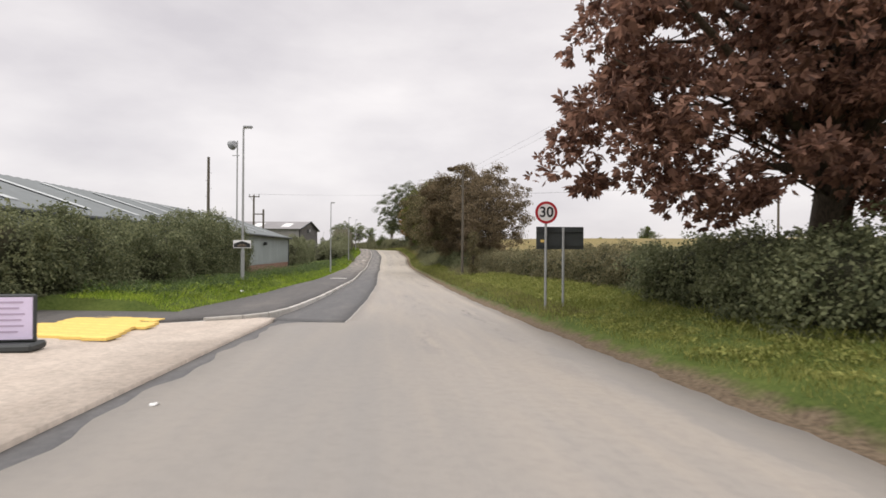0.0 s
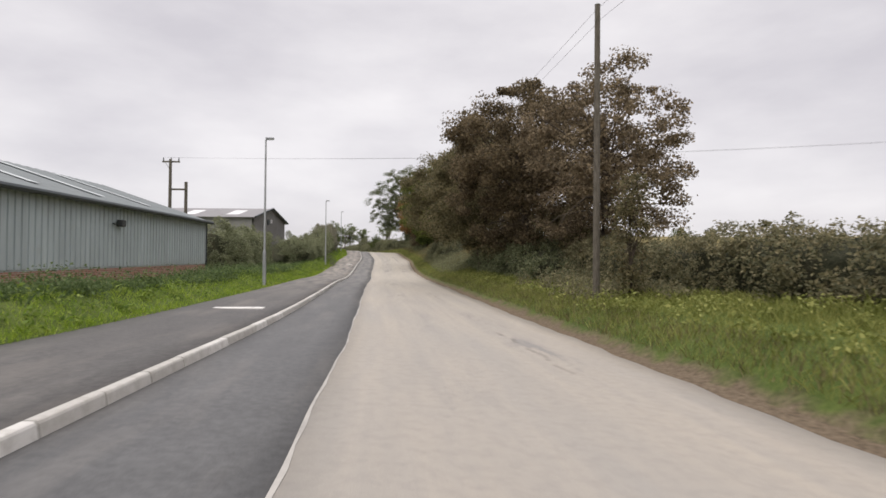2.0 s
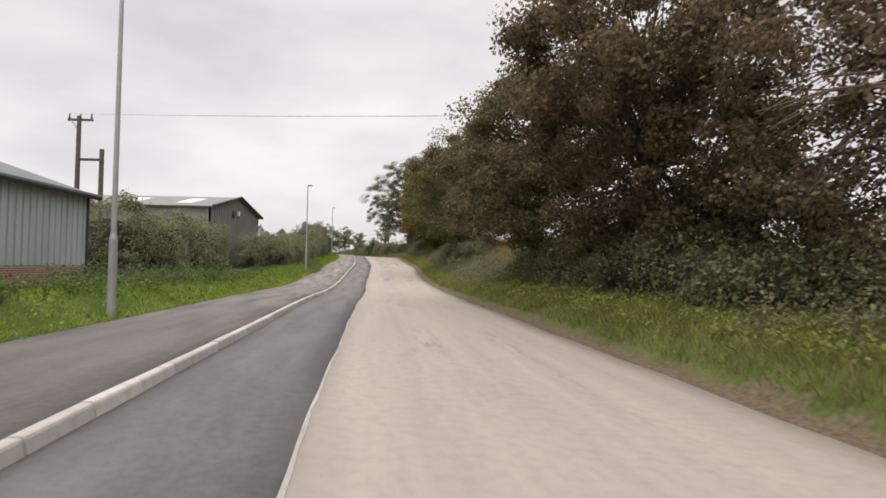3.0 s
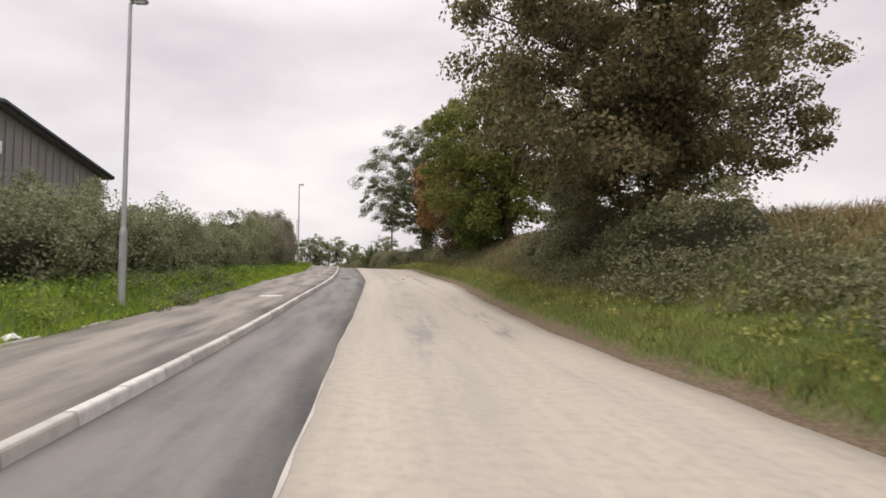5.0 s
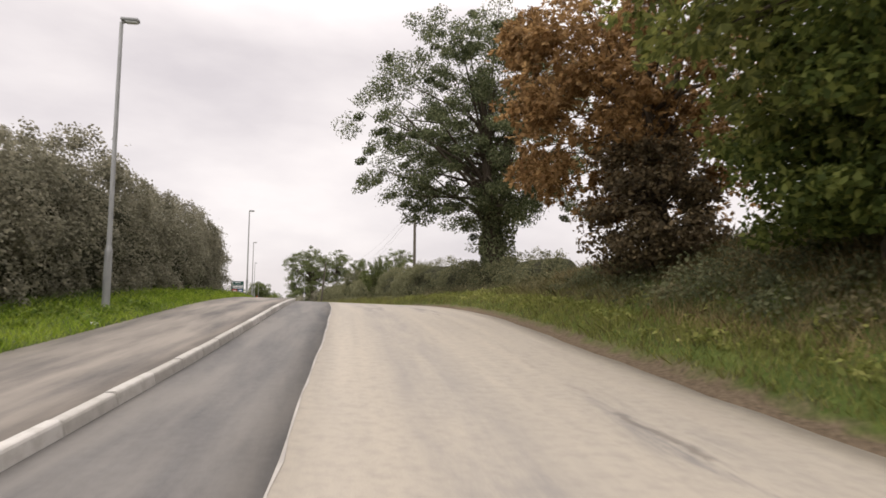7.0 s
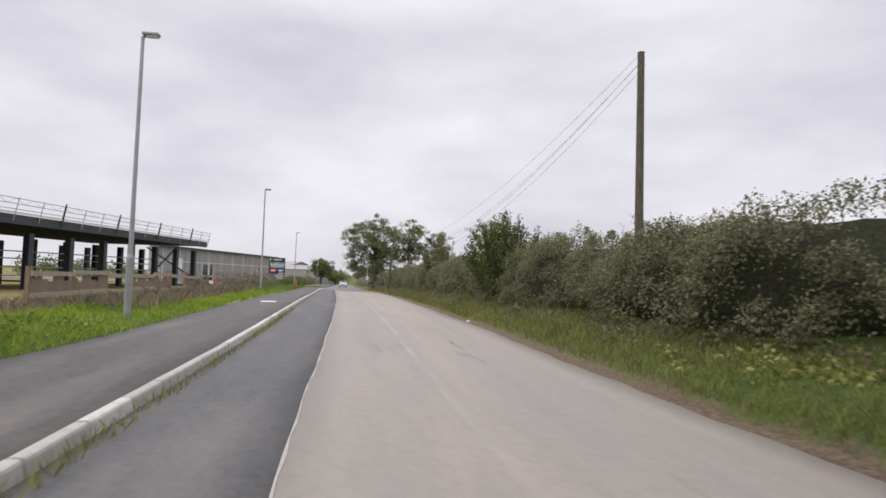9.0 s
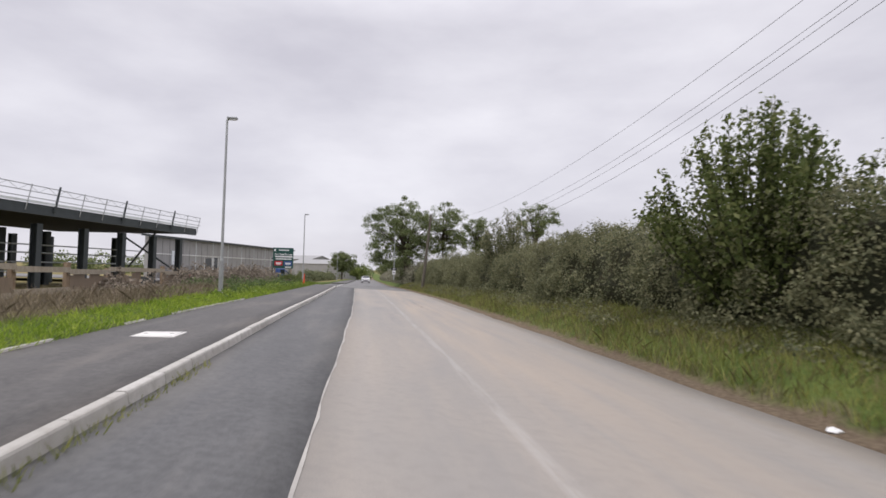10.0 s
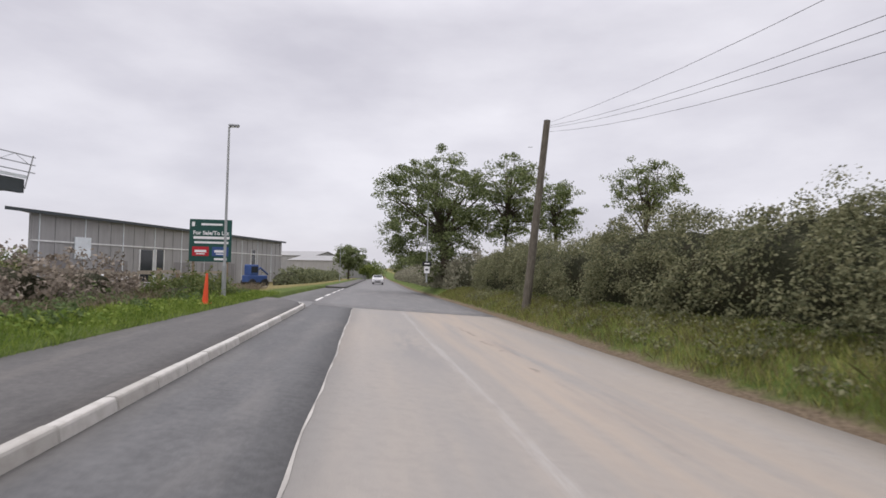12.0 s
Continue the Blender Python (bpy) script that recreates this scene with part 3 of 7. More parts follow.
def tree(name, place, height, spread, crown_z, leaf, n_leaf, size, trunk_r, label, group="", seed=1, clear=1.2, gaps=0.25, lean=(0, 0), cluster=0.75, limbs=16, bark=None, droop=0.3, boughs=3.2, fork_z=0.0, ivy=0.0, palm=False):
    """A trunk with limbs and twigs, and a crown of leaf sprays. spread: radii of the crown; crown_z: its middle over the foot."""
    global RNG
    RNG = np.random.default_rng(seed)
    rnd = random.Random(seed)
    ob = thing(name, place, 0, label, "tree", group)
    mid = np.array([lean[0], lean[1], crown_z])
    rad = np.array(spread, float)
    # boughs: an outer shell and some within, each a mound of leaves
    r_b = cluster * 1.5
    n_b = int(boughs * (rad[0] * rad[1] + rad[0] * rad[2] + rad[1] * rad[2]) / (r_b * r_b))
    dirs = RNG.normal(size=(n_b, 3))
    dirs /= np.linalg.norm(dirs, axis=1, keepdims=True)
    out = 1.0 + 0.16 * lumps(dirs, 2.3 + 0.1 * seed) + 0.10 * lumps(dirs, 5.3)
    r = np.where(RNG.uniform(0, 1, n_b) < 0.72, RNG.uniform(0.74, 1.02, n_b), RNG.uniform(0.25, 0.78, n_b)) * out
    cl = mid + dirs * (rad - r_b * 0.6) * r[:, None]
    keep = (lumps(cl, 0.9) > -0.75 + gaps) & (cl[:, 2] > clear)
    cl = cl[keep]
    size_b = r_b * RNG.uniform(0.4, 1.25, len(cl))
    per = max(12, int(n_leaf / max(len(cl), 1)))
    way = RNG.normal(size=(len(cl), per, 3))
    way /= np.linalg.norm(way, axis=2, keepdims=True)
    deep = RNG.uniform(0.08, 1.0, (len(cl), per, 1)) ** 0.40
    ragged = 1 + 0.28 * lumps((way * 2 + cl[:, None]).reshape(-1, 3), 2.1).reshape(len(cl), per, 1)
    pts = (cl[:, None] + way * deep * ragged * size_b[:, None, None] * np.array([1.0, 1.0, 0.62])).reshape(-1, 3)
    pts[:, 2] -= 0.10 * droop * ((pts[:, 0] - mid[0]) ** 2 + (pts[:, 1] - mid[1]) ** 2) / (rad[0] * rad[1]) * rad[2]
    face = way.reshape(-1, 3) * 0.9 + np.array([0, 0, 0.45])
    low = pts[:, 2] > clear * 0.5
    pts, face = pts[low], face[low]
    quads_object("crown", palmate(pts[:: 5], size, face[:: 5]) if palm else leaf_quads(pts, size, droop, 0.6, face), 4, leaf, ob)
    if ivy:
        m = int(9000 * ivy)
        a, up = RNG.uniform(0, 2 * np.pi, m), RNG.uniform(0.1, crown_z * 0.8, m)
        wrap = ivy * (1.0 + 0.22 * np.sin(a * 3 + up * 0.9) + 0.18 * np.sin(up * 2.3 + a)) * (1.15 - 0.35 * up / crown_z) * RNG.uniform(0.75, 1.05, m)
        on = np.stack([np.cos(a) * wrap, np.sin(a) * wrap, up], 1)
        quads_object("ivy", leaf_quads(on, 0.15, 0.6, 0.75, np.stack([np.cos(a), np.sin(a), 0 * a + 0.3], 1)), 4, L_HEDGE, ob, "dark ivy round the trunk")
    bm = bmesh.new()
    fork = Vector((lean[0] * 0.3, lean[1] * 0.3, fork_z or max(clear + 0.6, crown_z - rad[2] * 0.55)))
    top = Vector((lean[0] * 0.9, lean[1] * 0.9, crown_z + rad[2] * 0.45))
    stem = [Vector((0, 0, -0.4)), Vector((0, 0, 0.25)), fork * 0.5 + Vector((rnd.uniform(-0.1, 0.1), rnd.uniform(-0.1, 0.1), 0)), fork, (fork + top) / 2 + Vector((rnd.uniform(-0.4, 0.4), rnd.uniform(-0.4, 0.4), 0)), top]
    tube(bm, stem, [trunk_r * 1.5, trunk_r * 1.15, trunk_r, trunk_r * 0.9, trunk_r * 0.5, 0.04], 9)
    order = sorted(range(len(cl)), key=lambda i: rnd.random())
    for n, i in enumerate(order[: limbs * 4]):
        end = Vector(cl[i])
        big = n < limbs
        h = rnd.uniform(0.0, 0.85)
        start = fork.lerp(top, h) if not big else fork.lerp(top, h * 0.7)
        if end.z < start.z - 1.5:
            start = fork.lerp(Vector((0, 0, 0)), 0.1)
        bow = (start + end) / 2 + Vector((rnd.uniform(-0.4, 0.4), rnd.uniform(-0.4, 0.4), rnd.uniform(0.1, 0.7)))
        r0 = trunk_r * ((0.42 if limbs < 36 else 0.24) if big else (0.14 if limbs < 36 else 0.07)) * (1 - 0.5 * h)
        tube(bm, [start, start.lerp(bow, 0.55) + Vector((0, 0, 0.1)), bow.lerp(end, 0.45), end], [r0, r0 * 0.72, r0 * 0.42, 0.012], 5)
    part("trunk", bm, bark or BARK, ob, smooth=True)
    return ob


def hedge(name, y0, y1, front, back, height, leaf, dens, size, label, seed=3, shoots=2.0, rough=0.35, side=1, lump=0.40, sag=0.25, category="hedge"):
    """A hedge along the road between two offsets (front faces the road); height: a function of y. side: +1 right of the road, -1 left."""
    global RNG
    RNG = np.random.default_rng(seed)
    ob = thing(name, spot((y0 + y1) / 2, (front((y0 + y1) / 2) + back) / 2), 0, label, category)
    o = np.array(ob.location)
    # inner mass of twigs, its colour mottled with painted leaf shadows
    bm = bmesh.new()
    rows, ys = [], np.arange(y0, y1 + 0.01, 0.4)
    key = [(0.06, 0.0), (0.02, 0.3), (0.04, 0.62), (0.13, 0.8), (0.26, 0.9), (0.5, 0.94), (0.82, 0.72), (0.92, 0.42), (0.9, 0.0)]
    shape = [(u0 + (u1 - u0) * q / 2, v0 + (v1 - v0) * q / 2) for (u0, v0), (u1, v1) in zip(key, key[1:]) for q in range(2)] + [key[-1]]
    us, vs = np.array([p[0] for p in shape]), np.array([p[1] for p in shape])
    for y in ys:
        t = min(1.0, (y - y0 + 0.1) / 2.2, (y1 - y + 0.1) / 2.2)
        f, h = front(y), height(y) * (0.10 + 0.90 * t)
        dd = f + (back - f) * (0.5 + (us - 0.5) * (0.12 + 0.88 * t))
        P = np.stack([y + 0 * us, dd, vs * h], 1)
        w = rough * (lumps(P, 0.6) * 0.5 + lumps(P, 1.3) * 0.5 + lumps(P, 3.1) * 0.35)
        on_top = np.clip((vs - 0.7) / 0.25, 0, 1)
        dd = dd - side * (w * (1 - on_top) * (us < 0.5) * (vs > 0) * 0.6 - 0.42)
        zz = vs * h + (w * 0.45 - 0.16) * on_top * t
        ring = []
        for d, z, v in zip(dd, zz, vs):
            d = float(d)
            ring.append(bm.verts.new(Vector((float(rx(y)) + d, y, gz(y, d) + (float(z) if v > 0 else -0.15))) - ob.location))
        rows.append(ring)
    for a, b in zip(rows, rows[1:]):
        for j in range(len(shape) - 1):
            bm.faces.new((a[j], a[j + 1], b[j + 1], b[j]))
    bm.faces.new(rows[0])
    bm.faces.new(rows[-1][::-1])
    part("inner_mass", bm, TWIG_SHADE, ob, "solid core of twigs with leaf shadows painted in", smooth=True)
    # boughs over its front and top, each a mound of leaves that leans outwards
    length, width = y1 - y0, abs(back - front((y0 + y1) / 2))
    hs = np.array([height(y) for y in ys])
    hm, fr = float(hs.mean()), np.array([front(v) for v in ys])
    area = length * (hm + 0.6 * width)
    n = max(10, int(2.4 * area / (math.pi * lump * lump)))
    y = RNG.uniform(y0, y1, n)
    f, h = np.interp(y, ys, fr), np.interp(y, ys, hs)
    t = np.clip(np.minimum((y - y0 + 0.2) / 1.8, (y1 - y + 0.2) / 1.8), 0, 1)
    h = h * (0.35 + 0.65 * t) * (1 + 0.08 * np.sin(y * 1.9 + seed) + 0.06 * np.sin(y * 4.3))
    top = RNG.uniform(0, 1, n) < 0.6 * width / (hm + 0.6 * width)
    v = np.where(top, 1.0, RNG.uniform(0.0, 1.0, n) ** 0.85)
    u = np.where(top, RNG.uniform(0.06, 0.8, n), RNG.uniform(-0.02, 0.06, n) + 0.09 * (np.maximum(v - 0.65, 0) / 0.35) ** 2)
    d = f + (back - f) * (0.5 + (u - 0.5) * (0.25 + 0.75 * t))
    P = np.stack([y, d, v * h], 1)
    swell = np.maximum(rough * (lumps(P, 0.55) * 0.6 + lumps(P, 1.3) * 0.55), -0.22 * rough)
    d = d - side * np.where(top, 0, swell - 0.12)
    z = v * (h - lump * 0.5) + np.where(top, swell * 0.55 + RNG.exponential(0.06, n), swell * 0.3 * v)
    g = np.array([gz(a, b) for a, b in zip(y, d)])
    c = np.stack([rx(y) + d, y, g + z], 1) - o
    r = lump * RNG.uniform(0.5, 1.3, n)
    per = max(14, int(dens * 1.0 * area / n))
    out = np.where(top[:, None], np.array([-side * 0.25, -0.1, 1.0]), np.array([-side * 0.95, -0.3, 0.45]))
    way = RNG.normal(size=(n, per, 3)) * 0.75 + out[:, None]
    way /= np.linalg.norm(way, axis=2, keepdims=True)
    deep = RNG.uniform(0.12, 1.0, (n, per, 1)) ** 0.45
    ragged = 1 + 0.35 * lumps((way * 2 + c[:, None]).reshape(-1, 3), 2.6).reshape(n, per, 1)
    reach = deep * ragged * r[:, None, None]
    pts = c[:, None] + way * reach * np.array([1.0, 1.15, 0.85])
    pts[:, :, 2] -= sag * (way[:, :, 0] ** 2 + way[:, :, 1] ** 2) * reach[:, :, 0]
    pts[:, :, 2] = np.maximum(pts[:, :, 2], (g - o[2])[:, None] + 0.02)
    face = way * 0.9 + np.array([0, 0, 0.4])
    # a thinner coat of leaves that fills in between the boughs
    m = int(dens * 0.28 * area)
    pick = RNG.integers(0, n, m)
    spread = RNG.normal(0, 1, (m, 3))
    spread[:, 2] = -np.abs(spread[:, 2])
    near = c[pick] + spread * np.where(top[pick][:, None], np.array([lump * 0.7, lump * 0.9, 0.12]), np.array([0.08, lump * 1.1, lump * 1.2]))
    near[:, 2] = np.maximum(near[:, 2], (g - o[2])[pick] + 0.02)
    coat = leaf_quads(near, size * 1.2, 0.3, 0.6, out[pick] * 0.9)
    quads_object("foliage", np.concatenate([leaf_quads(pts.reshape(-1, 3), size * 1.2, 0.3, 0.6, face.reshape(-1, 3)), coat]), 4, leaf, ob)
    # leafy shoots in groups that stand or arch out of the top and front
    k = int(shoots * length * 2.5)
    if k:
        pt, bmx = [], bmesh.new()
        for a in RNG.uniform(y0 + 0.4, y1 - 0.4, k):
            group = math.sin(a * 1.3 + seed) + math.sin(a * 3.1) + RNG.normal(0, 0.7)
            if group < 0.1:
                continue
            uu = RNG.uniform(0.0, 0.75)
            dd = front(a) + (back - front(a)) * uu
            base = Vector((float(rx(a)) + dd, a, gz(a, dd) + height(a) * RNG.uniform(0.72, 0.95))) - ob.location
            tall = RNG.uniform(0.15, 0.42) * (1 + 0.45 * max(0.0, group))
            tip = base + Vector((RNG.normal(0, 0.22) - side * 0.25 * (uu < 0.2), RNG.normal(0, 0.2), tall))
            bow = (base + tip) / 2 + Vector((0, 0, 0.12 * tall))
            tube(bmx, [base, bow, tip], [0.009, 0.006, 0.003], 3)
            m = int(8 + 30 * tall)
            q = RNG.uniform(0, 1, m)[:, None]
            line = (1 - q) ** 2 * np.array(base) + 2 * q * (1 - q) * np.array(bow) + q * q * np.array(tip)
            pt.append(line + RNG.normal(0, 1, (m, 3)) * (0.085 - 0.055 * q))
        if pt:
            tagged(part("shoot_stem", bmx, TWIG_SHADE, ob), kind="stuff")
            tagged(quads_object("shoot", leaf_quads(np.concatenate(pt), size, 0.0), 4, leaf, ob, "leafy upright shoots"), kind="stuff")
        else:
            bmx.free()
    return ob


def blades(name, y0, y1, d0, d1, per_m2, tall, width, material, label, seed=5, clump=0.6, lean=0.35, mask=None):
    """Loose grass blades over a strip between two offsets, given as functions of y."""
    global RNG
    RNG = np.random.default_rng(seed)
    ys = np.linspace(y0, y1, 200)
    wide = float(np.mean([abs(d1(v) - d0(v)) for v in ys]))
    n = int(per_m2 * (y1 - y0) * wide)
    y = RNG.uniform(y0, y1, n)
    a, b = np.interp(y, ys, [d0(v) for v in ys]), np.interp(y, ys, [d1(v) for v in ys])
    q = RNG.uniform(0, 1, n)
    d = a + (b - a) * q
    P = np.stack([rx(y) + d, y, 0 * y], 1)
    field = lumps(P, 1.5) * 0.6 + lumps(P, 4.1) * 0.4
    keep = RNG.uniform(-1, 1, n) < field * clump + (1 - clump) + 0.15
    y, d, P, field = y[keep], d[keep], P[keep], field[keep]
    n = len(y)
    gy, gd = np.linspace(y0, y1, max(2, int((y1 - y0) / 1.0))), np.linspace(min(d.min(), d.max()), max(d.min(), d.max()), 40)
    table = np.array([[gz(v, w) for w in gd] for v in gy])
    iy, idd = (y - gy[0]) / (gy[1] - gy[0]), (d - gd[0]) / (gd[1] - gd[0])
    i0, j0 = np.clip(iy.astype(int), 0, len(gy) - 2), np.clip(idd.astype(int), 0, 38)
    fy, fd = iy - i0, idd - j0
    g = (table[i0, j0] * (1 - fy) * (1 - fd) + table[i0 + 1, j0] * fy * (1 - fd) + table[i0, j0 + 1] * (1 - fy) * fd + table[i0 + 1, j0 + 1] * fy * fd)
    P[:, 2] = g - 0.02
    h = tall * RNG.uniform(0.45, 1.25, n) * (1 + 0.45 * field)
    ang = RNG.uniform(0, 2 * np.pi, n)
    side = np.stack([np.cos(ang), np.sin(ang), 0 * ang], 1) * (width * RNG.uniform(0.6, 1.3, n))[:, None] * 0.5
    tip = P + np.stack([RNG.normal(0, lean, n) * h, RNG.normal(0, lean, n) * h, h], 1)
    mid = P * 0.45 + tip * 0.55 + np.stack([0 * h, 0 * h, 0.12 * h], 1)
    V = np.stack([P - side, P + side, mid + side * 0.7, tip, mid - side * 0.7], 1)
    ob = quads_object(name, V, 5, material)
    return tagged(ob, label, "grass", "", "stuff")


def shoot_bush(name, place, n, tall, spread, leaf, size, label, group, seed=3):
    """A bush of many upright leafy shoots that fan out from its foot."""
    global RNG
    RNG = np.random.default_rng(seed)
    ob = thing(name, place, 0, label, "bush", group)
    bm, pts, face = bmesh.new(), [], []
    for i in range(n):
        a, out = RNG.uniform(0, 2 * np.pi), RNG.uniform(0, 1) ** 0.6
        tip = Vector((math.cos(a) * spread * out * 1.05, math.sin(a) * spread * out * 1.05, tall * (1.0 - 0.42 * out * out) * RNG.uniform(0.78, 1.06)))
        root = Vector((tip.x * 0.25, tip.y * 0.25, 0.1))
        bow = (root + tip) / 2 + Vector((tip.x * 0.12, tip.y * 0.12, 0.1))
        tube(bm, [root, bow, tip], [0.022, 0.014, 0.004], 4)
        m = int(RNG.uniform(150, 260))
        q = RNG.uniform(0.12, 1.0, m)[:, None]
        r0, r1, r2 = np.array(root), np.array(bow), np.array(tip)
        line = (1 - q) ** 2 * r0 + 2 * q * (1 - q) * r1 + q * q * r2
        off_ = RNG.normal(0, 1, (m, 3)) * (0.17 - 0.10 * q)
        pts.append(line + off_)
        face.append(off_ * 4 + np.array([0, 0, 0.4]))
    part("stem", bm, TWIG_SHADE, ob, "thin woody stems")
    quads_object("foliage", leaf_quads(np.concatenate(pts), size, -0.2, 0.55, np.concatenate(face)), 4, leaf, ob)
    return ob


def clumps(name, y0, y1, d0, d1, per_m, radius, tall, leaf, size, label, seed=5, leaves=60, category="undergrowth", sparse=0.0):
    """Bushy mounds of low broad-leaved plants over a strip between two offsets, given as functions of y."""
    global RNG
    RNG = np.random.default_rng(seed)
    n = int(per_m * (y1 - y0))
    y = RNG.uniform(y0, y1, n)
    d = np.array([d0(v) + (d1(v) - d0(v)) * q for v, q in zip(y, RNG.uniform(0, 1, n))])
    at = np.stack([rx(y) + d, y, 0 * y], 1)
    keep = lumps(at, 0.8) * 0.7 + lumps(at, 2.3) * 0.3 > -1 + sparse
    y, d = y[keep], d[keep]
    z = np.array([gz(a, b) for a, b in zip(y, d)])
    r = radius * RNG.uniform(0.5, 1.35, len(y)) * (0.75 + 0.5 * (lumps(at[keep], 0.5) > 0))
    way = RNG.normal(size=(len(y), leaves, 3))
    way[:, :, 2] = np.abs(way[:, :, 2])
    way /= np.linalg.norm(way, axis=2, keepdims=True)
    deep = RNG.uniform(0.15, 1.0, (len(y), leaves, 1)) ** 0.5
    pts = np.stack([rx(y) + d, y, z], 1)[:, None] + way * deep * r[:, None, None] * np.array([1, 1, tall / radius])
    face = way.reshape(-1, 3) + np.array([0, 0, 0.3])
    ob = quads_object(name, leaf_quads(pts.reshape(-1, 3), size, 0.1, 0.6, face), 4, leaf)
    return tagged(ob, label, category, "", "stuff")


def strip(name, ys, left, right, lift, material, uvname="road", cross=6, label="", kind="structure", category="", skirt=0.0, parent=None):
    """A sheet along the road between two offsets, at a height over the ground given by lift(y, d)."""
    bm = bmesh.new()
    lay = bm.loops.layers.uv.new(uvname)
    rows = []
    for y in ys:
        a, b = left(y), right(y)
        rows.append([(bm.verts.new((float(rx(y)) + a + (b - a) * j / cross, y, lift(y, a + (b - a) * j / cross))), a + (b - a) * j / cross, y) for j in range(cross + 1)])
    for r0, r1 in zip(rows, rows[1:]):
        for j in range(cross):
            quad = (r0[j], r0[j + 1], r1[j + 1], r1[j])
            f = bm.faces.new([q[0] for q in quad])
            for lp, q in zip(f.loops, quad):
                lp[lay].uv = (q[1], q[2])
    if skirt:
        for seq in ([r[0] for r in rows][::-1], [r[-1] for r in rows], rows[0], rows[-1][::-1]):
            for p, q in zip(seq, seq[1:]):
                low = [bm.verts.new(v[0].co - Vector((0, 0, skirt))) for v in (p, q)]
                f = bm.faces.new((p[0], low[0], low[1], q[0]))
                for lp, s in zip(f.loops, (p, p, q, q)):
                    lp[lay].uv = (s[1], s[2])
    ob = link_mesh(name, bm, material, parent, label, True)
    return tagged(ob, label, category, "", kind)


# ---- the ground: one sheet to the horizon ----
def build_ground():
    ys = [-2500, -900, -300, -120] + list(np.arange(-60, 60, 1.0)) + list(np.arange(60, 260, 1.25)) + list(np.arange(260, 420, 4)) + [440, 480, 560, 700, 1000, 1600, 3000]
    bm = bmesh.new()
    lay = bm.loops.layers.uv.new("edge")
    dry = bm.verts.layers.float.new("dry")
    rows = []
    for y in ys:
        k, e, b = float(kerb_at(y)), float(edge_at(y)), float(path_back(y))
        ls = [b, b - 0.25, b - 0.6] + [-v for v in np.linspace(-b + 1.0, 11, 12)] + [-13, -16, -22, -30, -45, -70, -110, -200, -500, -1500, -3000]
        rs = [e - 0.15, e, e + 0.15, e + 0.3, e + 0.5, e + 0.75, e + 1.1] + list(np.linspace(e + 1.5, 12, 16)) + [13.5, 16, 20, 28, 40, 60, 110, 200, 500, 1500, 3000]
        row = []
        for d in ls[::-1] + [b + 0.12, (b + k) / 2, k - 0.3, k, 0.0] + rs:
            cut = -17.0 if y < 9.4 and y > -40 else (-7.9 if 9.4 <= y < 13.2 else b)
            under = cut + 0.05 < d < e - 0.05
            if under:
                z = float(rz(y)) - 0.12
            else:
                z = gz(y, max(min(d, 500), -500))
                if not -5 < d < e + 0.2 and abs(d) < 60:
                    z += 0.05 * noise.noise(Vector((d * 0.8, y * 0.8, 0))) + 0.03 * noise.noise(Vector((d * 2.5, y * 2.5, 3)))
                if abs(d) > 60:
                    z += 0.8 * noise.noise(Vector((d * 0.01, y * 0.01, 1))) * min(1, (abs(d) - 60) / 100) * 4
            v = bm.verts.new((float(rx(y)) + d, y, z))
            bank = min(1, max(0, (y - 66) / 10)) * min(1, max(0, (126 - y) / 8)) * min(1, max(0, (d - 7.2) / 1.5))
            field = min(1, max(0, (d - 10) / 3)) * 0.75
            shedfoot = min(1, max(0, (y - 30) / 4)) * min(1, max(0, (66 - y) / 4)) * min(1, max(0, (-d - 6.9) / 0.8)) * 0.9 * (d > -14)
            yard = min(1, max(0, (-d - 5.2) / 0.7)) * 0.9 * min(1, max(0, (y - 142) / 12 + 0.5 * noise.noise(Vector((d * 0.2, y * 0.2, 9)))))
            v[dry] = max(bank, field, yard, shedfoot) * (0.75 + 0.25 * noise.noise(Vector((d * 0.3, y * 0.3, 5))))
            row.append((v, d - e, y))
        rows.append(row)
    for r0, r1 in zip(rows, rows[1:]):
        for j in range(len(r0) - 1):
            quad = (r0[j], r0[j + 1], r1[j + 1], r1[j])
            f = bm.faces.new([q[0] for q in quad])
            for lp, q in zip(f.loops, quad):
                lp[lay].uv = (q[1], q[2])
    ob = link_mesh("ground", bm, GROUND, None, "", True)
    return tagged(ob, "grassy verges and rough dry fields either side of the lane", "ground", "", "structure")


build_ground()

# ---- carriageway, footway, drive ----
SEAM_Y = [13.0, 17, 20, 24, 30, 36, 40, 44, 70, 78, 92, 101, 114, 126, 142, 163, 178, 195]
SEAM_D = [-0.90, -0.85, -0.78, -0.70, -0.58, -0.48, -0.49, -0.48, -0.46, -0.56, -0.59, -0.48, -0.50, -0.43, -0.42, -0.36, -0.49, -0.48]


def seam(y):
    return float(np.interp(y, SEAM_Y, SEAM_D)) + 0.012 * math.sin(y * 0.9) + 0.008 * math.sin(y * 2.3)


def road_top(y, d):
    return float(rz(y)) + float(camber(y, d))


def left_limit(y):
    """Where the old surface begins: the drive at first, the seam with the new strip after that."""
    return float(np.interp(y, [-40, 12.2, 13.0, 13.05], [-2.25, -2.25, -1.75, seam(13.1)])) + (0.05 * math.sin(y * 2.1) + 0.035 * math.sin(y * 5.3) if y < 12 else 0.0) if y < 13.05 else seam(y)


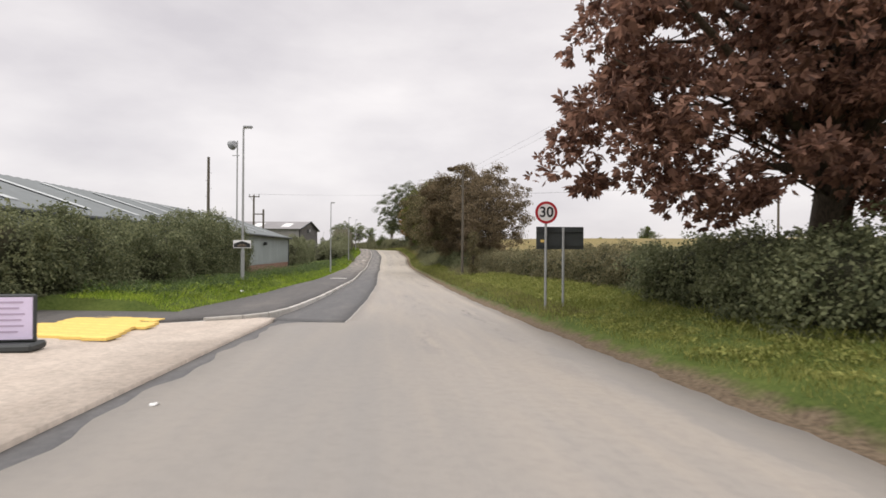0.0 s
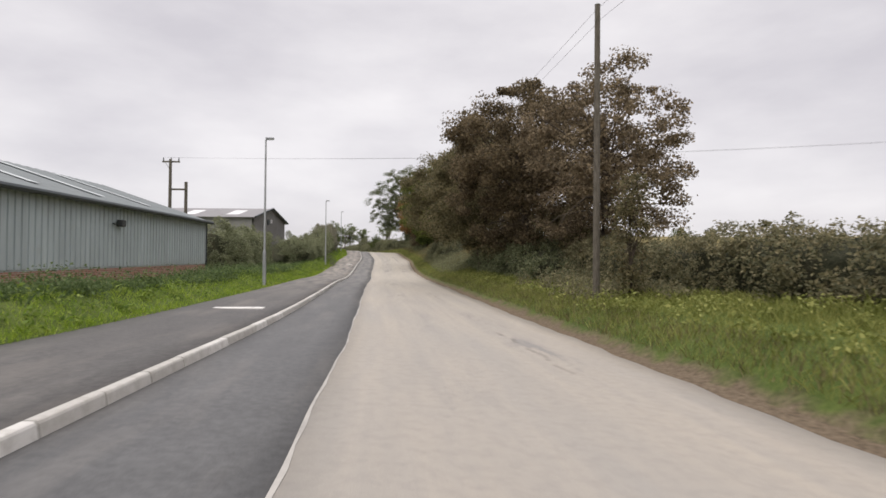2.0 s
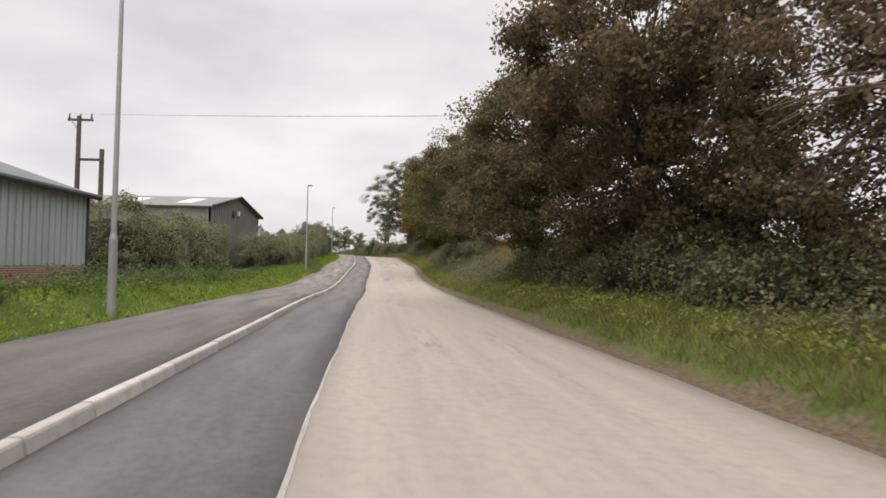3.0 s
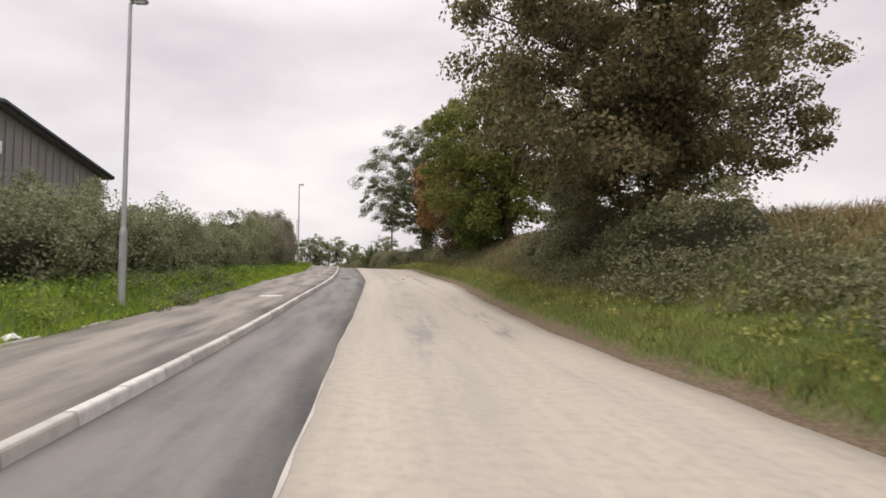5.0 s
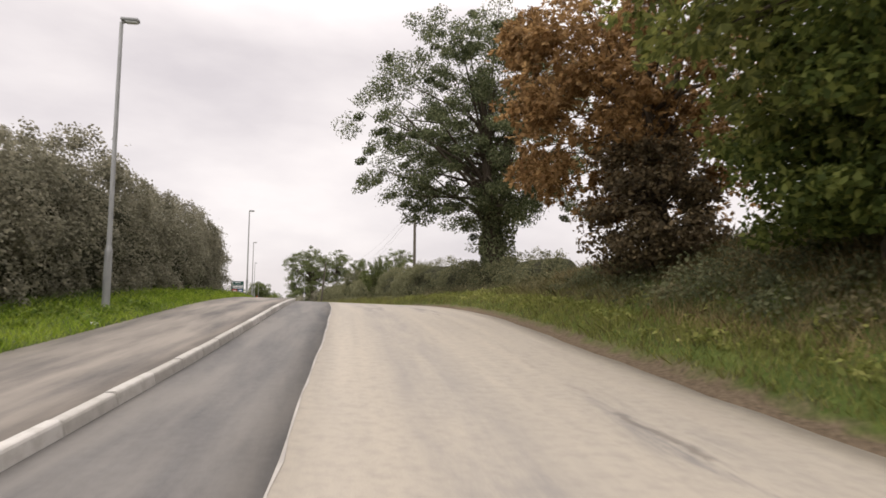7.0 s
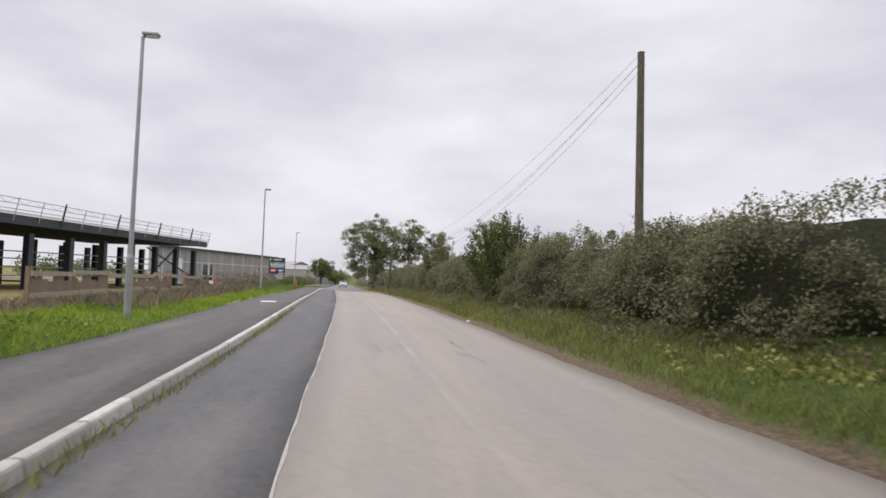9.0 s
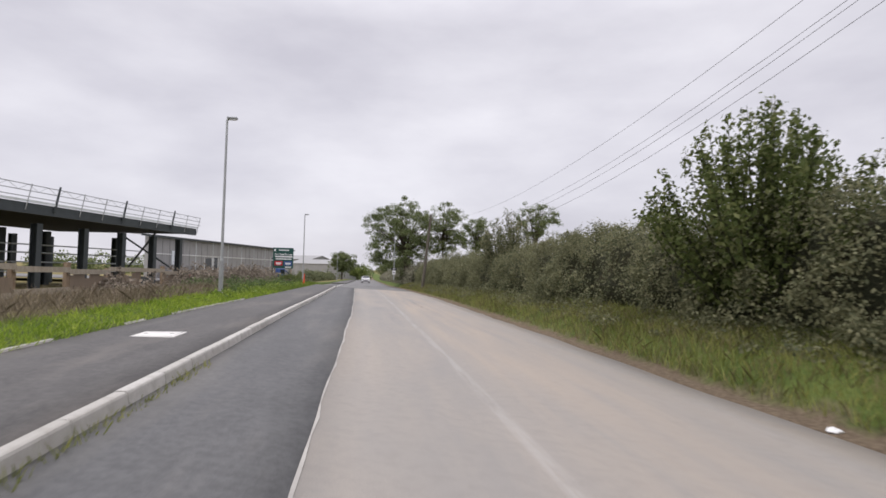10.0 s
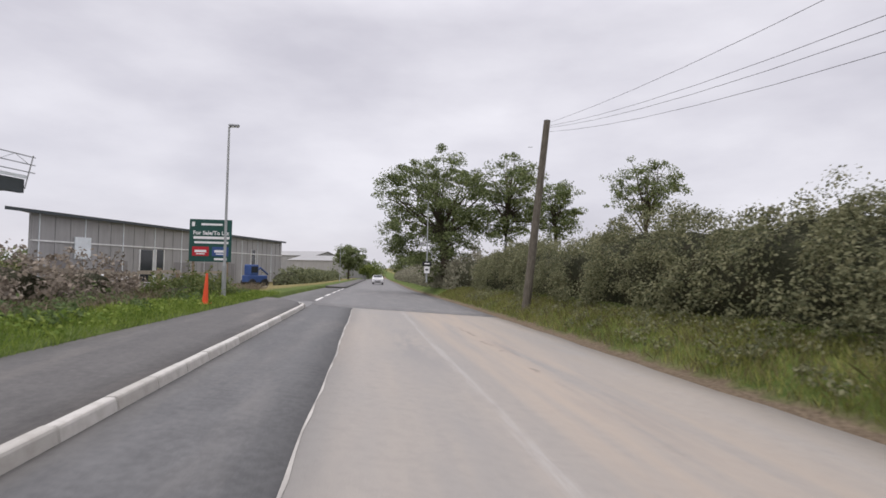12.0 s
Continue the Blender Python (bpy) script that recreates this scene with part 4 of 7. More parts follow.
road_ys = [-60, -40, -20] + list(np.arange(-12, 13.0, 0.25)) + list(np.arange(13.05, 195.01, 0.75))
strip("road", road_ys + [195.2], left_limit, lambda y: float(edge_at(y)) + 0.03 * math.sin(y * 1.7) + 0.03 * math.sin(y * 4.1) + 0.025 * math.sin(y * 9.0), road_top, ROAD, cross=8,
      label="worn pale grey-brown tarmac lane with sandy dust", category="road", skirt=0.14)
strip("road", list(np.arange(13.05, 195.3, 0.75)) + [195.2], lambda y: float(kerb_at(y)), lambda y: seam(y) - 0.004, lambda y, d: road_top(y, d) - 0.002, NEWTAR, cross=3,
      label="strip of newer dark tarmac beside the kerb", category="road", skirt=0.14)
strip("road", [-20, 0, 5, 9, 11.5, 12.4, 13.04], lambda y: -2.47 if y < 11 else -2.45, lambda y: -2.10 if y < 12.5 else -1.754, lambda y, d: road_top(y, d) - 0.012, NEWTAR, cross=2,
      label="crumbling dark channel between lane and drive", category="road", skirt=0.1)
strip("road", list(np.arange(195.2, 330, 2.0)) + [360, 420], lambda y: float(kerb_at(y)), lambda y: float(edge_at(y)), lambda y, d: road_top(y, d), FARTAR, cross=6,
      label="smooth dark grey tarmac road running on", category="road", skirt=0.14)
strip("seam_line", list(np.arange(13.1, 194.9, 0.5)), lambda y: seam(y) - 0.012, lambda y: seam(y) + 0.016 + 0.012 * math.sin(y * 5) + 0.008 * math.sin(y * 13), lambda y, d: road_top(y, d) + 0.003, SEAL, cross=1,
      label="pale sealed joint between old and new tarmac", category="joint")


def walk_top(y, d):
    k, b = float(kerb_at(y)), float(path_back(y))
    drop = min(1.0, max(0.0, (13.8 - y) / 3.0))
    return float(rz(y)) + (0.205 + 0.065 * (k - 0.12 - d) / max(k - 0.12 - b, 0.1)) * (1 - drop) + 0.185 * drop


CURB_ARC = [(9.2, -7.6), (10.2, -6.0), (11.2, -4.75), (12.1, -3.75), (13.0, -3.05), (13.9, -2.72), (14.8, -2.62)]


def arc_d(y):
    return float(np.interp(y, [p[0] for p in CURB_ARC], [p[1] for p in CURB_ARC]))


def walk_front(y):
    if y < 14.8:
        return arc_d(y) - 0.12
    return float(kerb_at(y)) - 0.12 if y < 193 else float(np.interp(y, [193, 195, 196.5, 197.5], [float(kerb_at(193)) - 0.12, -2.6, -3.6, -5.2]))


strip("pavement", list(np.arange(9.2, 14.8, 0.4)) + list(np.arange(14.8, 197.3, 0.75)) + [197.5], lambda y: -7.8 if y < 13.0 else float(path_back(y)), walk_front, walk_top, PATHTAR, cross=4,
      label="dark tarmac footway between kerb and verge", category="pavement", skirt=0.1)
strip("pavement", list(np.arange(226, 330, 2.0)), lambda y: -4.2, lambda y: float(kerb_at(y)) - 0.12, walk_top, PATHTAR, cross=3, label="dark tarmac footway past the junction", category="pavement", skirt=0.1)
strip("driveway", [-30, -15, -6, 0, 4, 8, 9.2, 9.8, 10.4, 11.0, 11.6, 12.2, 12.8, 13.3], lambda y: -16.0 if y < 9.2 else arc_d(y) + 0.02, lambda y: -2.475 if y < 12.5 else -2.56, lambda y, d: float(rz(y)) + 0.125 + 0.02 * max(0, -d - 2.7), DRIVE, cross=8,
      label="pale pinkish concrete drive entrance", category="driveway", skirt=0.1)
strip("side_road", [193.0, 194.0, 195.0, 196.0, 197.0, 197.58] + list(np.arange(197.6, 226, 1.5)), lambda y: walk_front(y) + 0.06 if y < 197.59 else -60.0, lambda y: float(kerb_at(y)) - 0.004, lambda y, d: float(rz(y)) + 0.10 + 0.004 * max(0, -d - 3) - 0.0, FARTAR, cross=12,
      label="tarmac mouth of a side road", category="road", skirt=0.1)

# kerb stones
def kerb_stone_mesh():
    bm = bmesh.new()
    prof = [(-0.0625, -0.13), (-0.0625, 0.122), (-0.0545, 0.13), (0.016, 0.13), (0.034, 0.122), (0.044, 0.104), (0.0625, 0.0), (0.0625, -0.13)]
    ends = [[bm.verts.new((px, e * 0.4460, pz)) for px, pz in prof] for e in (-1, 1)]
    bm.faces.new(ends[0])
    bm.faces.new(ends[1][::-1])
    for i in range(len(prof)):
        j = (i + 1) % len(prof)
        bm.faces.new((ends[0][j], ends[0][i], ends[1][i], ends[1][j]))
    bmesh.ops.recalc_face_normals(bm, faces=bm.faces)
    me = bpy.data.meshes.new("kerb_stone")
    bm.to_mesh(me)
    bm.free()
    me.materials.append(KERBM)
    return me


def lay_kerb():
    kerb = thing("kerb", spot(100, -2.1), 0, "row of pale concrete kerb stones along the footway", "kerb", "", "structure")
    mesh = kerb_stone_mesh()
    line = [Vector((float(rx(y)) + d, y, 0)) for y, d in CURB_ARC] + [Vector((float(rx(y)) + float(kerb_at(y)), y, 0)) for y in np.arange(15.3, 193, 0.5)]
    line += [Vector((float(rx(y)) + d, y, 0)) for y, d in ((194, -2.2), (195.2, -2.7), (196.3, -3.5), (197.2, -4.8), (197.6, -6.5))]
    gap, at = 0.915, 0.0
    dist = [0.0]
    for a, b in zip(line, line[1:]):
        dist.append(dist[-1] + (b - a).length)
    n = int(dist[-1] / gap)
    xs, ysn = [p.x for p in line], [p.y for p in line]
    rnd = random.Random(4)
    for i in range(n):
        s = (i + 0.5) * gap
        x, y = np.interp(s, dist, xs), np.interp(s, dist, ysn)
        x1, y1, x0, y0 = np.interp(s + 0.3, dist, xs), np.interp(s + 0.3, dist, ysn), np.interp(s - 0.3, dist, xs), np.interp(s - 0.3, dist, ysn)
        turn = math.degrees(math.atan2(-(x1 - x0), y1 - y0))
        up = math.degrees(math.atan2(float(rz(y1)) - float(rz(y0)), 0.6))
        low = 0.06 if i < 5 else 0.0
        ob = new("kerb_stone", mesh)
        ob.parent = kerb
        z = float(rz(y)) + LEFT_TOP - low + 0.115 - 0.13 + rnd.uniform(-0.004, 0.004)
        ob.matrix_basis = Matrix.Translation(Vector((x - 0.062, y, z)) - kerb.location) @ pose(0, 0, 0, up, rnd.uniform(-1, 1), turn + rnd.uniform(-0.5, 0.5))


# ---- street lamps ----
def street_lamp(x, y, z, tall, label, turn=0.0, group="street lamps along the footway"):
    ob = thing("street_lamp", (x, y, z), turn, label, "street lamp", group)
    bm = bmesh.new()
    rod(bm, (0, 0, -0.5), (0, 0, 1.05), 0.075, seg=14)
    rod(bm, (0, 0, 1.05), (0, 0, 1.16), 0.075, 0.05, 14)
    part("base_section", bm, GALV, ob, smooth=False)
    part("column", rod(bmesh.new(), (0, 0, 1.14), (0, 0, tall - 0.05), 0.05, 0.036, 12), GALV, ob)
    bm = bmesh.new()
    box(bm, 0.07, 0.012, 0.42, 0, -0.074, 0.45)
    part("inspection_door", bm, GALV, ob)
    bm = rod(bmesh.new(), (0, 0, tall - 0.06), (0.16, 0, tall), 0.03, 0.028, 8)
    part("bracket", bm, GALV, ob)
    bm = bmesh.new()
    box(bm, 0.36, 0.17, 0.085, 0.17, 0, tall - 0.03, bevel=0.025)
    lan = part("lantern", bm, LANT, ob)
    bm = bmesh.new()
    box(bm, 0.22, 0.12, 0.02, 0.20, 0, tall - 0.05)
    part("lens", bm, GLASS, lan)
    return ob


LAMPS = [(-8.03, 22.49, 0.11), (-10.43, 51.74, -0.46), (-14.27, 83.97, -0.01), (-18.11, 114.92, 1.31), (-25.2, 143.42, 1.64), (-32.0, 164.49, 1.46), (-41.55, 193.54, 1.03)]
for lx, ly, lz in LAMPS:
    l_ob = street_lamp(lx, ly, lz, 6.0, "slim galvanised street lamp on the grass verge", heading(ly))
    if ly < 30:
        bm = bmesh.new()
        box(bm, 0.68, 0.02, 0.31, 0, -0.085, 1.20, bevel=0.004)
        plate = part("sign_plate", bm, SIGNW, l_ob, "white-edged black direction plate")
        bm = bmesh.new()
        pts = [(-0.315, 1.225), (0.315, 1.225), (0.315, 1.37), (0.0, 1.485), (-0.315, 1.37)]
        f = bm.faces.new([bm.verts.new((px, -0.099, pz)) for px, pz in pts])
        part("dark_emblem", bm, BLACK, plate)
        for w_, z_ in ((0.34, 1.275), (0.24, 1.33)):
            bm = bmesh.new()
            box(bm, w_, 0.004, 0.022, 0, -0.1015, z_)
            part("line_of_writing", bm, RAILW, plate)
hedge_lamp = street_lamp(-39.36, 216.86, 1.6, 5.6, "slim street lamp with sign plates in the far hedge", 180 + heading(216))
for z_, w_, h_, m_, n_ in ((0.72, 0.68, 0.34, BLACK, "direction_plate"), (0.18, 0.40, 0.50, SIGNW, "notice_plate")):
    bm = bmesh.new()
    box(bm, w_, 0.02, h_, 0, 0.085, z_, bevel=0.004)
    plate = part(n_, bm, m_, hedge_lamp)
    bm = bmesh.new()
    box(bm, w_ * 0.55, 0.006, h_ * 0.25, 0, 0.099, z_ + h_ * 0.4)
    part("line_of_writing", bm, SIGNW if m_ is BLACK else SIGNBACK, plate)
street_lamp(float(rx(262)) - 5.3, 262, gz(262, -5.3), 6.0, "slim galvanised street lamp on the grass verge", heading(262))
street_lamp(float(rx(300)) - 5.3, 300, gz(300, -5.3), 6.0, "slim galvanised street lamp on the grass verge", heading(300))


# ---- road signs ----
def letters(body, size, material, parent, m, name="numerals"):
    cu = bpy.data.curves.new(name, "FONT")
    cu.body, cu.size, cu.align_x, cu.align_y, cu.extrude, cu.offset = body, size, "CENTER", "CENTER", 0.002, 0.022 * size
    tmp = bpy.data.objects.new(name, cu)
    me = bpy.data.meshes.new_from_object(tmp)
    bpy.data.objects.remove(tmp)
    me.materials.append(material)
    ob = new(name, me)
    ob.parent = parent
    ob.matrix_basis = m
    return ob


def disc(bm, r, y, thick, z, seg=40):
    rod(bm, (0, y, z), (0, y + thick, z), r, seg=seg)
    return bm


def limit_sign():
    ob = thing("speed_limit_sign", (2.89, 16.25, gz(16.25, off(2.89, 16.25))), 2, "round red-ringed 30 speed limit sign on a grey post", "road sign")
    zc = 2.38 - gz(16.25, off(2.89, 16.25))
    part("post", rod(bmesh.new(), (0, 0.05, -0.4), (0, 0.05, zc + 0.25), 0.038, seg=12), GALV, ob)
    face = part("red_ring", disc(bmesh.new(), 0.32, -0.012, 0.012, zc), RED, ob)
    part("white_disc", disc(bmesh.new(), 0.245, -0.016, 0.003, zc), SIGNW, face)
    for dz in (-0.13, 0.13):
        bm = bmesh.new()
        box(bm, 0.16, 0.03, 0.04, 0, 0.012, zc + dz)
        part("clip", bm, GALV, ob)
    letters("30", 0.41, BLACK, face, pose(0, -0.020, zc, 90, 0, 0))


limit_sign()


def board_from_behind():
    y = 16.45
    x0, x1 = float(rx(y)) + 4.34, float(rx(y)) + 5.72
    xm = (x0 + x1) / 2
    g = gz(y, off(xm, y))
    z0, z1 = 1.33, 1.98
    ob = thing("road_sign_board", (xm, y, g), 2, "rectangular road sign seen from its dark grey back", "road sign")
    bm = bmesh.new()
    box(bm, x1 - x0, 0.02, z1 - z0, 0, 0, z0 - g, bevel=0.006)
    b = part("panel", bm, SIGNBACK, ob)
    for zz in (z0 - g + 0.1, z1 - g - 0.15):
        bm = bmesh.new()
        box(bm, x1 - x0 - 0.06, 0.03, 0.045, 0, -0.026, zz)
        part("channel", bm, SIGNBACK, b)
    part("post", rod(bmesh.new(), (0.08, -0.08, -0.4), (0.08, -0.08, z1 - g - 0.02), 0.038, seg=12), GALV, ob)
    bm = bmesh.new()
    box(bm, 0.13, 0.004, 0.07, -0.5, -0.0135, z0 - g + 0.2)
    part("sticker", bm, YELLOW, b, "small yellow label")


board_from_behind()


def a_board():
    p = spot(7.5, -4.95)
    ob = thing("pavement_sign", Vector((p.x, p.y, float(rz(7.5)) + 0.17)), 12, "mauve poster in a grey A-board on the drive", "sign")
    bm = bmesh.new()
    box(bm, 0.72, 0.46, 0.11, 0, 0, 0, bevel=0.03)
    part("weighted_base", bm, SIGNBACK, ob)
    bm = bmesh.new()
    box(bm, 0.66, 0.05, 0.64, 0, 0, 0.11, bevel=0.02)
    fr = part("frame", bm, SIGNBACK, ob)
    bm = bmesh.new()
    box(bm, 0.58, 0.006, 0.56, 0, -0.029, 0.15)
    po = part("poster", bm, MAUVE, fr)
    for i, w in enumerate((0.40, 0.30, 0.44, 0.36, 0.42, 0.28)):
        bm = bmesh.new()
        box(bm, w, 0.004, 0.025, -0.02, -0.034, 0.63 - i * 0.078)
        part("line_of_writing", bm, LILAC, po)


a_board()

# yellow tactile slabs
slab = bmesh.new()
box(slab, 0.392, 0.392, 0.05, 0, 0, -0.03, bevel=0.004)
for i in range(6):
    for j in range(6):
        rod(slab, (-0.16 + i * 0.064, -0.16 + j * 0.064, 0.02), (-0.16 + i * 0.064, -0.16 + j * 0.064, 0.026), 0.014, 0.009, 5)
tact = bpy.data.meshes.new("slab")
slab.to_mesh(tact)
slab.free()
tact.materials.append(YELLOW)
crossing = thing("tactile_paving", spot(11, -5.6), 0, "yellow tactile slabs at the dropped kerb", "paving", "", "structure")
for i in range(8):
    for j in range(5):
        ty, td = 8.75 + i * 0.40 + 0.12 * j, -4.35 - j * 0.40 - 0.10 * i + (0.30 if i > 3 else 0.0)
        if td > arc_d(max(ty, 9.2)) - 0.1 and ty > 9.2 and i > 5:
            continue
        o2 = new("slab", tact)
        o2.parent = crossing
        o2.location = Vector((float(rx(ty)) + td, ty, float(rz(ty)) + 0.205)) - crossing.location


def footway_plate(y, d, sx, sy, label):
    p = Vector((float(rx(y)) + d, y, walk_top(y, d)))
    ob = thing("access_cover", p, heading(y), label, "access cover", "pale covers in the footway")
    bm = bmesh.new()
    box(bm, sx, sy, 0.03, 0, 0, -0.018, bevel=0.004)
    part("frame", bm, WHITEP, ob)
    bm = bmesh.new()
    box(bm, sx * 0.86, sy * 0.82, 0.012, 0, 0, 0.008, bevel=0.003)
    part("lid", bm, WHITEP, ob)
    for s in (-1, 1):
        bm = bmesh.new()
        box(bm, 0.05, 0.015, 0.006, s * sx * 0.3, 0, 0.018)
        part("keyhole", bm, BLACK, ob)


footway_plate(40.86, off(-7.72, 40.86), 1.25, 0.34, "long pale access cover set in the footway")
footway_plate(89.57, off(-12.78, 89.57), 0.62, 0.62, "square pale access cover set in the footway")
footway_plate(154.34, off(-26.93, 154.34), 0.62, 0.62, "square pale access cover set in the footway")
footway_plate(21.5, -4.9, 0.2, 0.12, "small pale stopcock cover by the verge")


# ---- poles and wires ----
def wood_pole(name, x, y, top, label, r=0.13, lean=(0, 0), steps=False):
    g = gz(y, off(x, y))
    ob = thing(name, (x, y, g), 0, label, "utility pole")
    part("pole", rod(bmesh.new(), (0, 0, -0.6), (lean[0], lean[1], top - g), r, r * 0.72, 12), WOODP, ob)
    if steps:
        for i in range(4):
            h = top - g - 0.9 - i * 0.45
            part("climbing_step", rod(bmesh.new(), (-0.18 if i % 2 else 0.05, 0, h), (-0.05 if i % 2 else 0.2, 0, h), 0.012, seg=6), GALV, ob)
    bm = rod(bmesh.new(), (lean[0], lean[1], top - g), (lean[0], lean[1], top - g + 0.05), r * 0.8, 0.02, 10)
    part("pole_cap", bm, GALV, ob)
    return ob


wood_pole("utility_pole", -13.68, 32.7, 6.55, "weathered wooden pole standing behind the hedge", 0.10, steps=True)
wood_pole("utility_pole", 1.29, 42.08, 7.2, "weathered wooden telegraph pole beside the roadside trees", 0.10)
wood_pole("utility_pole", -13.63, 148.0, 8.84, "wooden telegraph pole beside an ivy-clad tree", 0.13)
wood_pole("utility_pole", -31.2, 194.87, 7.25, "leaning wooden telegraph pole in the hedge", 0.15, lean=(0.68, 0.0), steps=True)


def crossarm_pole(x, y, top, label, twin=False):
    g = gz(y, off(x, y))
    ob = thing("electricity_pole", (x, y, g), 0, label, "utility pole")
    part("pole", rod(bmesh.new(), (0, 0, -0.6), (0, 0, top - g), 0.15, 0.11, 12), WOODP, ob)
    bm = bmesh.new()
    box(bm, 1.4, 0.10, 0.12, 0, 0.12, top - g - 0.25)
    arm = part("crossarm", bm, WOODP, ob)
    for s in (-0.62, 0.0, 0.62):
        part("insulator", rod(bmesh.new(), (s, 0.12, top - g - 0.13), (s, 0.12, top - g + 0.16), 0.055, 0.03, 8), SIGNBACK, arm)
    part("brace", rod(bmesh.new(), (-0.5, 0.08, top - g - 0.2), (0, 0.08, top - g - 0.95), 0.025, seg=6), GALV, ob)
    if twin:
        part("second_pole", rod(bmesh.new(), (1.15, 0.3, -0.6), (1.15, 0.3, top - g - 1.8), 0.14, 0.12, 12), WOODP, ob)
        bm = bmesh.new()
        box(bm, 1.5, 0.09, 0.14, 0.58, 0.15, top - g - 2.5)
        part("tie_beam", bm, WOODP, ob)
    return ob


crossarm_pole(-24.7, 73.1, 8.2, "twin-pole wooden power pole with crossarm and tie beam", True)
crossarm_pole(39.0, 66.6, 9.4, "wooden power pole with crossarm on the rising field")


def wire(name, ends, sag, label, r=0.0045):
    ob = thing(name, ends[0], 0, label, "overhead wire")
    a, b = Vector((0, 0, 0)), Vector(ends[1]) - Vector(ends[0])
    pts = [a.lerp(b, i / 24) - Vector((0, 0, sag * 4 * (i / 24) * (1 - i / 24))) for i in range(25)]
    part("strand", tube(bmesh.new(), pts, [r] * 25, 5), WIRE, ob)


for s in (-0.62, 0.0, 0.62):
    wire("power_line", [(-24.7 + s, 73.2, 8.35), (39.0 + s, 66.7, 9.55)], 0.7, "thin power line crossing above the lane")
for i, (dx, dz) in enumerate(((0.0, 0.0), (0.12, -0.25))):
    wire("telephone_wire", [(1.29 + dx, 42.08, 7.1 + dz), (14.0 + dx, -14.0, 8.4 + dz)], 0.5, "thin telephone wire from the wooden pole")
    wire("telephone_wire", [(1.29 + dx, 42.08, 7.1 + dz), (-6.0 + dx, 96.0, 8.5 + dz)], 0.6, "thin telephone wire from the wooden pole")
for n, (dx, dz, sag) in enumerate(((-0.1, 0.0, 2.15), (0.08, -0.05, 2.75), (0.0, -0.12, 2.95), (0.1, -0.25, 3.1))):
    wire("telephone_wire", [(-30.53 + dx, 194.87, 7.12 + dz), (-13.6 + dx, 148.0, 8.75 + dz)], sag, "thin slack telephone wire above the hedge", 0.005)


def flood_mast():
    x, y = -14.98, 40.74
    g = gz(y, off(x, y))
    top = 9.05
    ob = thing("floodlight_mast", (x, y, g), 0, "tall thin mast with a round floodlight", "mast")
    part("mast", rod(bmesh.new(), (0, 0, -0.5), (0, 0, top - g), 0.065, 0.045, 10), GALV, ob)
    bm = rod(bmesh.new(), (-0.42, 0.0, top - g - 0.35), (-0.12, -0.18, top - g - 0.25), 0.36, 0.22, 20)
    part("floodlight", bm, LANT, ob, "round grey floodlight")
    bm = bmesh.new()
    box(bm, 0.5, 0.06, 0.05, -0.1, 0, top - g - 1.1)
    part("crossbar", bm, GALV, ob)
    bm = bmesh.new()
    box(bm, 0.28, 0.22, 0.9, 0.3, -0.05, 0.0, bevel=0.02)
    part("cabinet", bm, LANT, ob, "grey metal control cabinet")


flood_mast()


# ---- sheds ----
def corrugated(length, height, pitch, depth, m, rows=1):
    """Ribbed sheet in x (length) and z (height), ribs upright."""
    bm = bmesh.new()
    prof, x = [], 0.0
    while x < length:
        prof += [(x, 0), (x + pitch * 0.22, 0), (x + pitch * 0.30, -depth), (x + pitch * 0.92, -depth)]
        x += pitch
    prof = [p for p in prof if p[0] <= length] + [(length, 0)]
    lo = [bm.verts.new(m @ Vector((a, b, 0))) for a, b in prof]
    hi = [bm.verts.new(m @ Vector((a, b, height))) for a, b in prof]
    for i in range(len(prof) - 1):
        bm.faces.new((lo[i], lo[i + 1], hi[i + 1], hi[i]))
    return bm


def poly_solid(pts, thick):
    """A flat plate of any outline, thickened along its normal."""
    bm = bmesh.new()
    f = bm.faces.new([bm.verts.new(p) for p in pts])
    bm.normal_update()
    nrm = f.normal.copy()
    ext = bmesh.ops.extrude_face_region(bm, geom=[f])
    for v in ext["geom"]:
        if isinstance(v, bmesh.types.BMVert):
            v.co -= nrm * thick
    return bm


